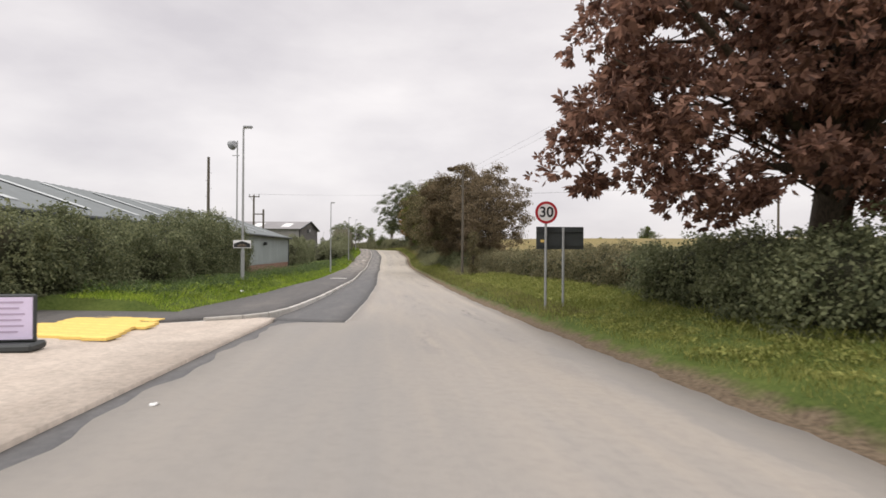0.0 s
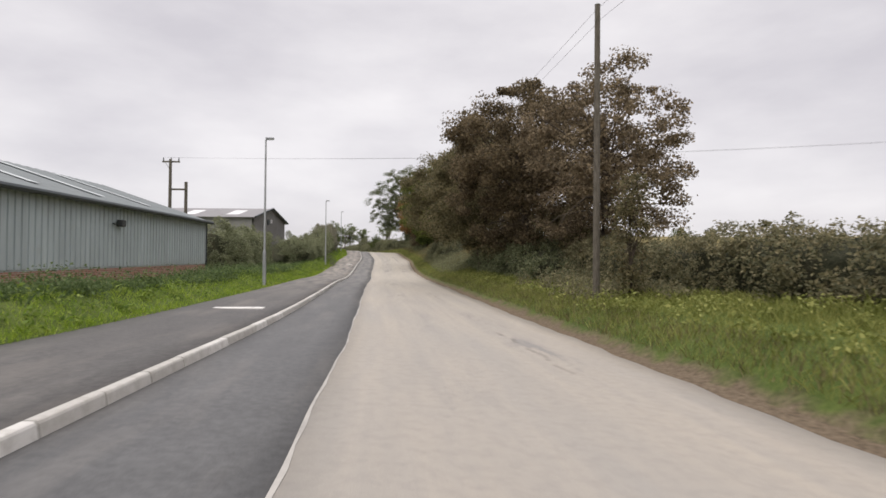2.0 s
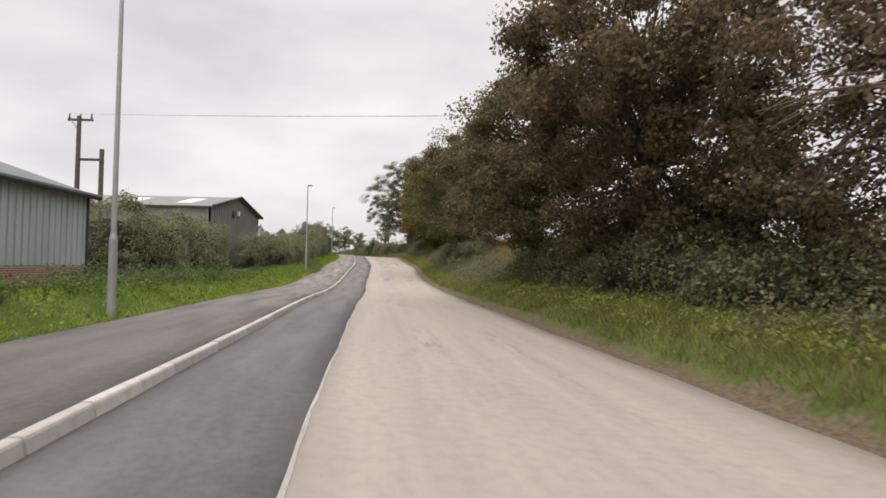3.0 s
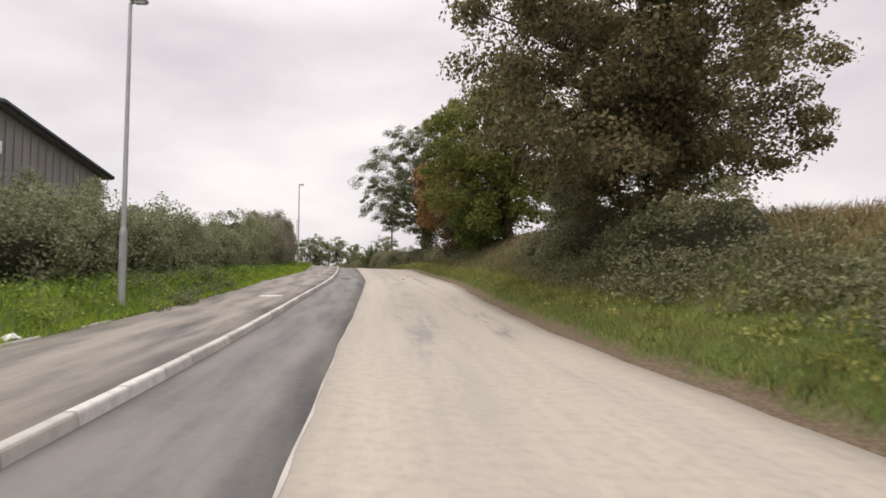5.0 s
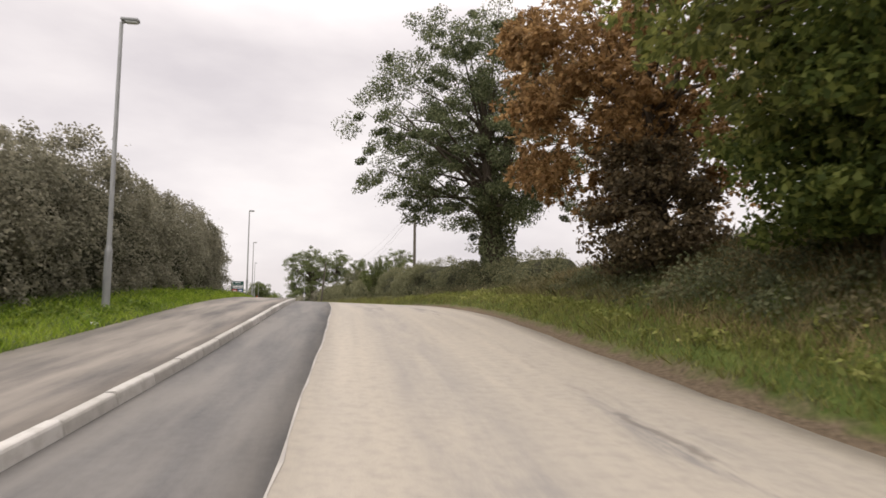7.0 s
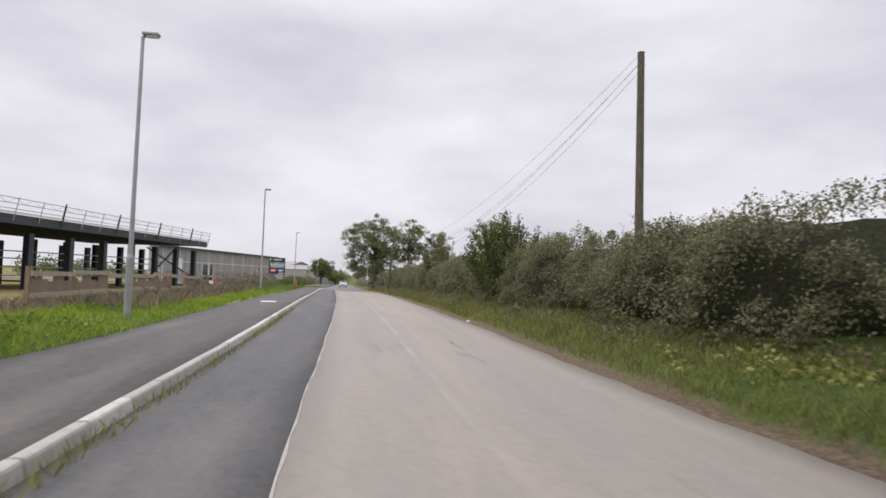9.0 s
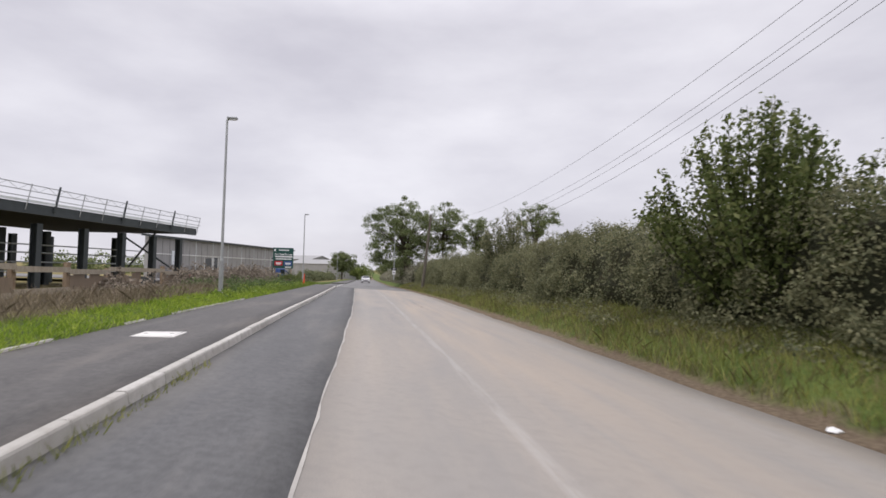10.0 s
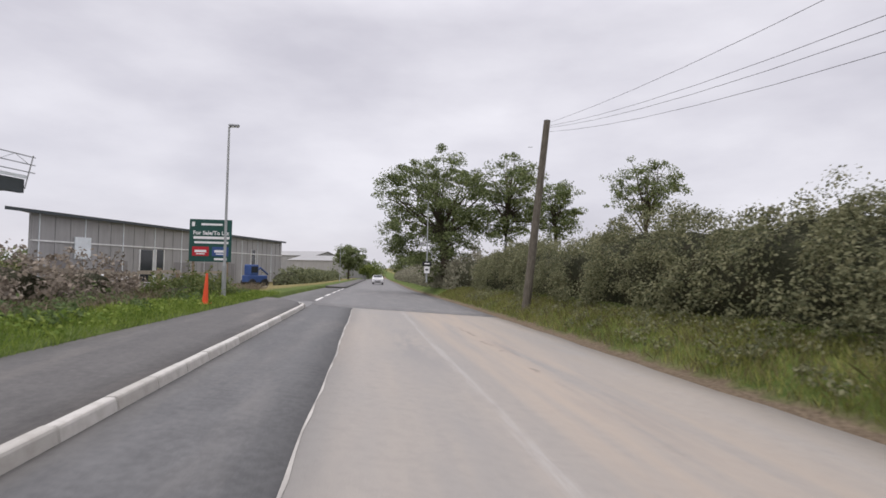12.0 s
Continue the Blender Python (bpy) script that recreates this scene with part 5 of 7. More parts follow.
def shed_one():
    """Long shed beside the verge: its own axes run x along the wall, away from the start, y into the building."""
    a, b = Vector((-13.55, 16.0, 0)), Vector((-17.16, 61.76, 0))
    along_ = (b - a)
    length = along_.length
    turn = math.degrees(math.atan2(along_.y, along_.x))
    base = -0.75
    ob = thing("shed", (a.x, a.y, base), turn, "long blue-grey clad farm shed with a brick plinth", "shed")
    eave, ridge, depth = 2.55 - base, 4.55 - base, 12.0
    part("wall_core", poly_solid([(0, 0.06, 0), (length, 0.06, 0), (length, 0.06, eave), (0, 0.06, eave)], -0.1), CLAD1, ob)
    part("front_cladding", corrugated(length, eave - 0.72, 0.33, 0.085, Matrix.Translation((0, 0.0, 0.72))), CLAD1, ob, "ribbed blue-grey cladding")
    bm = bmesh.new()
    box(bm, length, 0.2, 0.9, length / 2, 0.05, -0.25)
    part("brick_plinth", bm, BRICKM, ob, "low red brick plinth")
    for xx, s in ((length, 1), (0.0, -1)):
        bm = poly_solid([(xx, 0, 0), (xx, depth, 0), (xx, depth, eave), (xx, depth / 2, ridge), (xx, 0, eave)], 0.1 * s)
        part("end_wall", bm, CLAD1, ob)
    for s in (0, 1):
        y0, y1 = (-0.35, depth / 2) if s == 0 else (depth / 2, depth + 0.35)
        z0, z1 = (eave - 0.1, ridge + 0.05) if s == 0 else (ridge + 0.05, eave - 0.1)
        bm = bmesh.new()
        n = int(length / 0.35)
        rows_ = [[bm.verts.new((i * length / n + 0.0, y, z + (0.045 if i % 2 else 0.0))) for i in range(n + 1)] for y, z in ((y0, z0), (y1, z1))]
        for i in range(n):
            bm.faces.new((rows_[0][i], rows_[0][i + 1], rows_[1][i + 1], rows_[1][i]))
        roof = part("roof", bm, ROOF1, ob, "dark ribbed roof sheets")
        if s == 0:
            for i in range(9):
                x = 3.0 + i * 4.6
                sl = (z1 - z0) / (y1 - y0)
                bm = bmesh.new()
                q = [(x, y0 + 1.2), (x + 0.6, y0 + 1.2), (x + 0.6, y1 - 0.6), (x, y1 - 0.6)]
                bm.faces.new([bm.verts.new((px, py, z0 + sl * (py - y0) + 0.075)) for px, py in q])
                part("rooflight", bm, ROOFLIGHT, roof, "pale translucent rooflight")
    bm = rod(bmesh.new(), (0, -0.4, eave - 0.12), (length + 0.2, -0.4, eave - 0.12), 0.10, seg=8)
    part("gutter", bm, STEEL, ob, "dark gutter along the eaves")
    part("downpipe", rod(bmesh.new(), (length - 0.05, -0.12, 0), (length - 0.05, -0.12, eave - 0.1), 0.045, seg=8), STEEL, ob)
    bm = bmesh.new()
    box(bm, 0.35, 0.25, 0.28, 34.8, -0.24, 2.36, bevel=0.03)
    rod(bm, (34.8, 0.0, 2.44), (34.2, -0.2, 2.46), 0.03, seg=6)
    part("wall_lamp", bm, SIGNBACK, ob, "dark wall lamp")
    bm = bmesh.new()
    box(bm, 0.22, 0.10, 0.36, 27.2, -0.08, 1.97, bevel=0.02)
    part("notice", bm, SIGNW, ob, "small white notice")
    bm = bmesh.new()
    box(bm, 0.5, 0.32, 1.35, 26.2, -0.18, -0.15, bevel=0.02)
    part("meter_cabinet", bm, GALV, ob, "grey meter cabinet")
    for zz in (0.62, 2.70):
        bm = bmesh.new()
        box(bm, 1.9, 0.05, 0.05, 24.9, -0.06, zz)
        part("door_rail", bm, WHITE, ob, "pale door rail")
    return ob


def make_brick():
    k = Mat("red_brick", 0.9)
    br = k.n.new("ShaderNodeTexBrick")
    br.inputs["Color1"].default_value, br.inputs["Color2"].default_value, br.inputs["Mortar"].default_value = (0.30, 0.12, 0.075, 1), (0.22, 0.085, 0.06, 1), (0.38, 0.34, 0.30, 1)
    br.inputs["Scale"].default_value, br.inputs["Mortar Size"].default_value = 1.0, 0.012
    br.inputs["Brick Width"].default_value, br.inputs["Row Height"].default_value = 0.225, 0.075
    mp = k.n.new("ShaderNodeMapping")
    mp.inputs["Rotation"].default_value = (radians(-90), 0, 0)
    k.l.new(k.co.outputs["Object"], mp.inputs["Vector"])
    k.l.new(mp.outputs["Vector"], br.inputs["Vector"])
    col = k.mix(0.3, br.outputs["Color"], k.ramp(k.noise(3, 5), [(0.3, (0.12, 0.06, 0.045)), (0.7, (0.36, 0.20, 0.14))]))
    return k.done(col, br.outputs["Fac"], -0.4, 0.008)


BRICKM = make_brick()
shed_one()


def shed_two():
    """Gabled shed whose gable end faces the lane."""
    base = -0.2
    ob = thing("shed", (-21.5, 89.6, base), 0, "brown-grey clad shed with a gable end to the lane", "shed")
    half, eave, ridge, long_ = 5.75, 4.25 - base, 5.5 - base, 24.0
    part("gable_wall", poly_solid([(0, -half, 0), (0, half, 0), (0, half, eave), (0, 0, ridge), (0, -half, eave)], 0.12), CLAD2, ob)
    rib = bmesh.new()
    for i in range(30):
        y = -half + 0.2 + i * (2 * half - 0.4) / 29
        box(rib, 0.05, 0.09, eave + (ridge - eave) * (1 - abs(y) / half) - 0.08, 0.02, y, 0)
    part("cladding_ribs", rib, CLAD2, ob)
    for s in (-1, 1):
        part("side_wall", poly_solid([(0, s * half, 0), (-long_, s * half, 0), (-long_, s * half, eave), (0, s * half, eave)], 0.1 * s), CLAD2, ob)
        bm = poly_solid([(0.3, 0, ridge + 0.1), (0.3, s * (half + 0.3), eave + 0.03), (-long_, s * (half + 0.3), eave + 0.03), (-long_, 0, ridge + 0.1)], 0.08 * s)
        rf = part("roof", bm, ROOF2, ob, "grey sheet roof")
        if s < 0:
            for x0 in (-3.2, -7.6, -12.0, -16.5):
                bm = bmesh.new()
                sl = (ridge + 0.1 - eave - 0.03) / (half + 0.3)
                bm.faces.new([bm.verts.new((px, py, ridge + 0.12 - sl * abs(py))) for px, py in ((x0, -4.6), (x0 + 1.3, -4.6), (x0 + 1.3, -1.6), (x0, -1.6))])
                part("rooflight", bm, WHITE, rf, "pale rooflight")
    for s in (-1, 1):
        a, b = Vector((0.32, 0, ridge + 0.12)), Vector((0.32, s * (half + 0.3), eave + 0.05))
        part("verge_trim", rod(bmesh.new(), a, b, 0.09, seg=6), STEEL, ob)
    part("extractor_fan", rod(bmesh.new(), (0.0, -1.0, eave - 0.2), (0.14, -1.0, eave - 0.2), 0.3, seg=20), STEEL, ob, "round dark extractor fan")
    bm = bmesh.new()
    box(bm, 0.16, 0.3, 0.4, 0.08, 0.1, eave - 0.25, bevel=0.02)
    part("wall_lamp", bm, SIGNW, ob, "small white wall lamp")
    bm = bmesh.new()
    box(bm, 1.1, 1.1, 0.55, -6.0, 3.6, eave + 0.35)
    part("roof_vent", bm, ROOF2, ob)
    return ob


shed_two()


# ---- building site and far shed ----
def steel_deck():
    a, b = Vector((-49.3, 150.0, 0)), Vector((-54.95, 198.0, 0))
    way = b - a
    L = way.length
    turn = math.degrees(math.atan2(way.y, way.x))
    base = 0.5
    ob = thing("steel_frame_building", (a.x, a.y, base), turn, "unfinished steel frame with a deck and edge protection", "building site")
    low, high = 5.3 - base, 5.95 - base
    bm = bmesh.new()
    box(bm, L, 0.25, high - low, L / 2, 0, low)
    part("edge_beam", bm, STEEL, ob, "deep dark steel edge beam")
    bm = bmesh.new()
    box(bm, L, 14.0, 0.18, L / 2, 7.1, low + 0.1)
    part("deck", bm, DECKM, ob, "dark deck underside")
    for i in range(10):
        x = L - 1.7 - i * 4.5
        for y in (0.7, 7.0, 13.6):
            bm = bmesh.new()
            box(bm, 0.48, 0.06, low + 0.3, x, y - 0.21, -0.8)
            box(bm, 0.48, 0.06, low + 0.3, x, y + 0.21, -0.8)
            box(bm, 0.08, 0.40, low + 0.3, x, y, -0.8)
            part("column", bm, STEEL, ob)
    bm = bmesh.new()
    rod(bm, (L - 0.6, 0.5, 0.6), (L - 0.6, 7.0, low - 0.2), 0.09, seg=6)
    rod(bm, (L - 6.2, 0.5, low - 0.2), (L - 0.6, 7.0, 0.6), 0.09, seg=6)
    part("brace", bm, STEEL, ob)
    for z in (1.4, 2.1, 2.8, 3.4):
        part("scaffold_tube", rod(bmesh.new(), (0, 5.5, z - 0.3), (L, 5.5, z - 0.3), 0.05, seg=6), SHEETING, ob)
    # edge protection along the deck
    n = int(L / 2.4)
    for i in range(n + 1):
        x = i * L / n
        wide = i % 3 == 0
        part("rail_post", rod(bmesh.new(), (x, -0.15, low + 0.2), (x + 0.12, -0.42, high + (1.3 if wide else 1.15)), 0.09 if wide else 0.03, 0.06 if wide else 0.03, 6), STEEL if wide else TUBE, ob)
    for z in (0.35, 0.72, 1.1):
        part("guard_rail", rod(bmesh.new(), (0, -0.3, high + z), (L + 0.4, -0.3, high + z), 0.028, seg=6), TUBE, ob)
    bm = bmesh.new()
    box(bm, L, 0.02, 0.16, L / 2, -0.24, high + 0.02)
    part("toe_sheeting", bm, SHEETING, ob, "pale toe board sheeting")
    bm = bmesh.new()
    k = int(L / 0.8)
    for i in range(k):
        rod(bm, (i * L / k, -0.3, high + 0.72 + 0.38 * (i % 2)), ((i + 1) * L / k, -0.3, high + 0.72 + 0.38 * ((i + 1) % 2)), 0.014, seg=4)
    part("lattice", bm, TUBE, ob)


steel_deck()


def shed_three():
    a, b = Vector((-72.4, 215.0, 0)), Vector((-76.3, 267.5, 0))
    way = b - a
    L = way.length
    turn = math.degrees(math.atan2(way.y, way.x))
    base = -0.6
    ob = thing("shed", (a.x, a.y, base), turn, "long pale grey boarded unit with a shallow roof", "shed")
    eave = 6.15 - base
    part("wall", poly_solid([(0, 0, 0), (L, 0, 0), (L, 0, eave), (0, 0, eave)], 0.15), CLAD3, ob)
    for xx, s in ((0, -1), (L, 1)):
        part("end_wall", poly_solid([(xx, 0, 0), (xx + 14, 10, 0), (xx + 14, 10, eave + 0.85), (xx, 0, eave)], 0.15 * s), CLAD3, ob)
    bat = 30
    for i in range(bat):
        bm = bmesh.new()
        box(bm, 0.10, 0.06, eave, (i + 0.5) * L / bat, -0.03, 0)
        part("batten", bm, SHEETING if i % 3 == 0 else CLAD3, ob)
    bm = bmesh.new()
    box(bm, L, 0.05, 0.12, L / 2, -0.07, 4.35)
    part("rail", bm, WHITE, ob)
    part("roof", poly_solid([(-3.0, -0.5, eave + 0.02), (L + 0.6, -0.5, eave + 0.02), (L + 14.6, 10.4, eave + 0.9), (11.0, 10.4, eave + 0.9)], -0.14), ROOF2, ob, "shallow grey sheet roof")
    bm = bmesh.new()
    box(bm, L + 3.6, 0.06, 0.26, L / 2 - 1.2, -0.54, eave - 0.12)
    part("fascia", bm, STEEL, ob)
    for x, w, z0, h in ((15.2, 2.3, 0.5, 3.6), (17.6, 1.5, 0.9, 3.3), (41.4, 1.5, 0.4, 4.6)):
        bm = bmesh.new()
        box(bm, w, 0.08, h, x, -0.05, z0)
        part("doorway", bm, DARKGLASS, ob, "dark glazed doorway")
        for s in (-1, 1):
            bm = bmesh.new()
            box(bm, 0.14, 0.12, h + 0.1, x + s * w / 2, -0.07, z0 - 0.05)
            part("door_frame", bm, WHITE, ob)
    bm = bmesh.new()
    box(bm, 2.0, 0.1, 2.0, 5.8, -0.08, 2.95)
    part("panel", bm, SHEETING, ob, "pale blank panel on the wall")
    for x, w in ((3.0, 2.2), (10.5, 3.4), (22.0, 3.0), (28.0, 3.0), (34.0, 3.0)):
        bm = bmesh.new()
        box(bm, w, 0.03, 2.6, x, -0.02, 0.25)
        part("lower_panel", bm, ROOF2, ob, "duller lower wall panel")


shed_three()


def sale_board():
    c = Vector((-46.95, 201.0, 0))
    g = gz(201.0, off(c.x, 201.0))
    ob = thing("estate_board", (c.x, c.y, g), 20, "dark green property board with white lettering and panels", "sign board")
    w, z0, z1 = 2.0, 2.25 - g, 4.35 - g
    bm = bmesh.new()
    box(bm, w, 0.05, z1 - z0, 0, 0, z0, bevel=0.006)
    b = part("board", bm, GREEN, ob)
    for s in (-0.8, 0.8):
        bm = bmesh.new()
        box(bm, 0.1, 0.1, z1 + 0.4, s, 0.08, -0.4)
        part("post", bm, RAILW, ob)
    letters("For Sale/To Let", 0.27, SIGNW, b, pose(0.02, -0.029, z1 - 0.68, 90, 0, 0), "lettering")
    for ww, zz, hh in ((1.0, 0.30, 0.10), (1.7, 0.98, 0.13), (1.6, 1.2, 0.10)):
        bm = bmesh.new()
        box(bm, ww, 0.006, hh, 0.05, -0.029, z1 - zz)
        part("line_of_writing", bm, SIGNW, b)
    bm = bmesh.new()
    box(bm, 0.14, 0.006, 0.22, -0.82, -0.029, z1 - 0.36)
    part("emblem", bm, SIGNW, b)
    for x, m, nm in ((-0.45, RED, "red_panel"), (0.48, BLUE, "blue_panel")):
        bm = bmesh.new()
        box(bm, 0.78, 0.008, 0.46, x, -0.03, z0 + 0.28)
        pn = part(nm, bm, m, b)
        bm = bmesh.new()
        box(bm, 0.55, 0.006, 0.12, x, -0.036, z0 + 0.46)
        part("line_of_writing", bm, SIGNW, pn)
        bm = bmesh.new()
        box(bm, 0.40, 0.006, 0.05, x, -0.036, z0 + 0.36)
        part("line_of_writing", bm, SIGNW, pn)
    bm = bmesh.new()
    box(bm, 0.6, 0.008, 0.1, 0.5, -0.03, z0 + 0.08)
    part("line_of_writing", bm, SIGNW, b)


sale_board()


def far_roofs():
    """Grey units far down the hill, seen over the junction."""
    for x, y, w, h, label in ((-103.0, 345.0, 20.0, 6.4, "pale grey unit far down the hill"), (-122.0, 362.0, 24.0, 8.2, "long hazy grey unit beyond the junction")):
        base = -2.5
        ob = thing("far_unit", (x, y, base), -8, label, "building", "units down the hill")
        part("wall", poly_solid([(-w / 2, 0, 0), (w / 2, 0, 0), (w / 2, 0, h), (-w / 2, 0, h)], -0.3), CLAD3, ob)
        for s in (-1, 1):
            part("end_wall", poly_solid([(s * w / 2, 0, 0), (s * w / 2, 16, 0), (s * w / 2, 16, h), (s * w / 2, 8, h + 1.6), (s * w / 2, 0, h)], 0.2 * s), CLAD3, ob)
        part("roof", poly_solid([(-w / 2 - 0.4, -0.5, h - 0.05), (w / 2 + 0.4, -0.5, h - 0.05), (w / 2 + 0.4, 8, h + 1.65), (-w / 2 - 0.4, 8, h + 1.65)], -0.15), CLAD3, ob, "pale sheet roof")
        part("roof", poly_solid([(-w / 2 - 0.4, 8, h + 1.65), (w / 2 + 0.4, 8, h + 1.65), (w / 2 + 0.4, 16.5, h - 0.05), (-w / 2 - 0.4, 16.5, h - 0.05)], -0.15), CLAD3, ob, "pale sheet roof")
        for i in range(4):
            bm = bmesh.new()
            box(bm, 2.6, 0.1, 2.8, -w / 2 + (i + 0.5) * w / 4, -0.06, 1.2)
            part("shutter_door", bm, ROOF2, ob)


far_roofs()


def edge_dashes():
    """White marks across the mouth of the side road, carrying on the kerb line."""
    for i in range(5):
        y0 = 198.2 + i * 5.2
        strip("road_marking", [y0, y0 + 1.8, y0 + 3.7], lambda y: float(kerb_at(y)) - 0.16, lambda y: float(kerb_at(y)) - 0.01, lambda y, d: float(rz(y)) + 0.108, WHITEP, cross=1, label="worn white edge dash across the junction mouth", category="road marking")


edge_dashes()


def path_edging():
    """Pale timber edging that shows here and there between footway and grass."""
    for y0, y1 in ((150.5, 153.0), (155.2, 156.0), (157.5, 164.5), (79.2, 80.4), (81.6, 82.6), (96.0, 97.4)):
        strip("edging", list(np.arange(y0, y1, 0.4)) + [y1], lambda y: float(path_back(y)) - 0.03, lambda y: float(path_back(y)) + 0.03, lambda y, d: walk_top(y, d) + 0.03, SEAL, cross=1, label="pale edging between footway and grass", category="edging", skirt=0.1)


path_edging()


def road_cone():
    p = spot(190.0, -4.75)
    ob = thing("marker_cone", p, 0, "tall orange marker cone on the verge edge", "traffic cone")
    bm = bmesh.new()
    box(bm, 0.26, 0.26, 0.05, 0, 0, 0, bevel=0.01)
    part("base", bm, ORANGE, ob)
    part("body", rod(bmesh.new(), (0, 0, 0.05), (0.03, 0, 0.88), 0.085, 0.03, 16), ORANGE, ob)


road_cone()


def rail_fence():
    ob = thing("rail_fence", spot(180, -9.0), 0, "weathered boarded timber fence in rough dead grass", "fence")
    ys = list(np.arange(146.5, 208, 2.4))
    line = lambda y: -9.0 - 0.25 * math.sin(y * 0.1)
    for y in ys:
        p = spot(y, line(y)) - ob.location
        bm = bmesh.new()
        box(bm, 0.13, 0.13, 1.45 + 0.1 * math.sin(y * 7), p.x, p.y, p.z - 0.3)
        part("post", bm, RAILW, ob)
    for n, (y0, y1) in enumerate(zip(ys, ys[1:])):
        p, q = spot(y0, line(y0)) - ob.location, spot(y1, line(y1)) - ob.location
        m, way = (p + q) / 2, q - p
        t = way.to_track_quat("X", "Z").to_matrix().to_4x4()
        for h in (0.34 + 0.05 * math.sin(n * 2.7), 0.96 + 0.06 * math.sin(n * 1.9)):
            bm = bmesh.new()
            box(bm, way.length + 0.05, 0.05, 0.15, m.x + 0.09, m.y, m.z + h, turn=t)
            part("rail", bm, PALEW, ob, "bleached rail")
        if n % 3 != 2 and y0 < 178:
            for k in range(8):
                c = p.lerp(q, (k + 0.5) / 8)
                bm = bmesh.new()
                box(bm, 0.022, 0.21, 0.54 + 0.12 * math.sin(n * 3.1 + k * 1.7), c.x + 0.04, c.y, c.z + 0.36)
                part("board", bm, FACEB, ob)


rail_fence()


def site_clutter():
    """Barriers and crates that stand on the bare ground behind the fence."""
    for x, y, w, h, m, label in ((-41.2, 176.5, 1.0, 0.95, RED, "red plastic barrier on the building site"), (-42.4, 178.2, 1.3, 0.8, SIGNW, "white plastic barrier on the building site"),
                                 (-40.2, 171.0, 1.2, 0.9, SIGNBACK, "grey equipment crate on the building site"), (-53.0, 201.5, 1.8, 1.1, SIGNW, "stack of white boards on the building site")):
        ob = thing("site_barrier", (x, y, gz(y, off(x, y))), 17, label, "barrier", "barriers and crates on the site")
        for s in (-1, 1):
            bm = bmesh.new()
            box(bm, 0.12, 0.45, 0.08, s * w * 0.38, 0, 0, bevel=0.02)
            part("foot", bm, BLACK, ob)
        bm = bmesh.new()
        box(bm, w, 0.14, h - 0.06, 0, 0, 0.06, bevel=0.03)
        part("panel", bm, m, ob)
        for z in (0.3, 0.62):
            bm = bmesh.new()
            box(bm, w * 0.8, 0.03, 0.1, 0, -0.08, z * h, bevel=0.01)
            part("rib", bm, m, ob)


site_clutter()


def parked_car():
    """Small white hatchback far down the road, facing the camera."""
    y, d = 262.0, 1.05
    ob = thing("car", Vector((float(rx(y)) + d, y, float(rz(y)) + float(camber(y, d)))), heading(y) + 180, "small white hatchback car on the road ahead", "car")
    prof = [(-1.95, 0.35), (-1.98, 0.75), (-1.75, 0.95), (-0.85, 1.02), (-0.35, 1.42), (0.9, 1.47), (1.55, 1.05), (1.9, 0.95), (1.92, 0.4), (1.4, 0.25), (-1.5, 0.25)]
    bm = bmesh.new()
    f = bm.faces.new([bm.verts.new((-0.82, py, pz)) for py, pz in prof])
    ext = bmesh.ops.extrude_face_region(bm, geom=[f])
    vs = [v for v in ext["geom"] if isinstance(v, bmesh.types.BMVert)]
    for v in vs:
        v.co.x = 0.82
    for v in bm.verts:
        if v.co.z > 1.1:
            v.co.x *= 0.8
    bmesh.ops.recalc_face_normals(bm, faces=bm.faces)
    bmesh.ops.bevel(bm, geom=list(bm.edges), offset=0.05, segments=2, affect="EDGES")
    part("body", bm, SIGNW, ob, smooth=False)
    bm = bmesh.new()
    f = bm.faces.new([bm.verts.new(p) for p in ((-0.62, 0.82, 1.36), (0.62, 0.82, 1.36), (0.72, 1.5, 1.09), (-0.72, 1.5, 1.09))])
    bm2 = poly_solid([(-0.62, 0.98, 1.43), (0.62, 0.98, 1.43), (0.70, 1.53, 1.12), (-0.70, 1.53, 1.12)], -0.02)
    bm.free()
    part("windscreen", bm2, DARKGLASS, ob)
    for sx in (-1, 1):
        bm = bmesh.new()
        box(bm, 0.34, 0.1, 0.16, sx * 0.58, 1.9, 0.66, bevel=0.03)
        part("headlight", bm, GLASS, ob)
        for sy in (-1.2, 1.25):
            bm = rod(bmesh.new(), (sx * 0.62, sy, 0.31), (sx * 0.84, sy, 0.31), 0.31, seg=18)
            wh = part("wheel", bm, BLACK, ob)
            part("rim", rod(bmesh.new(), (sx * 0.84, sy, 0.31), (sx * 0.85, sy, 0.31), 0.19, seg=14), LANT, wh)
    bm = bmesh.new()
    box(bm, 0.9, 0.04, 0.14, 0, 1.95, 0.5)
    part("grille", bm, BLACK, ob)


parked_car()
# ---- trees ----
def foot(y, d):
    return spot(y, d, -0.05)


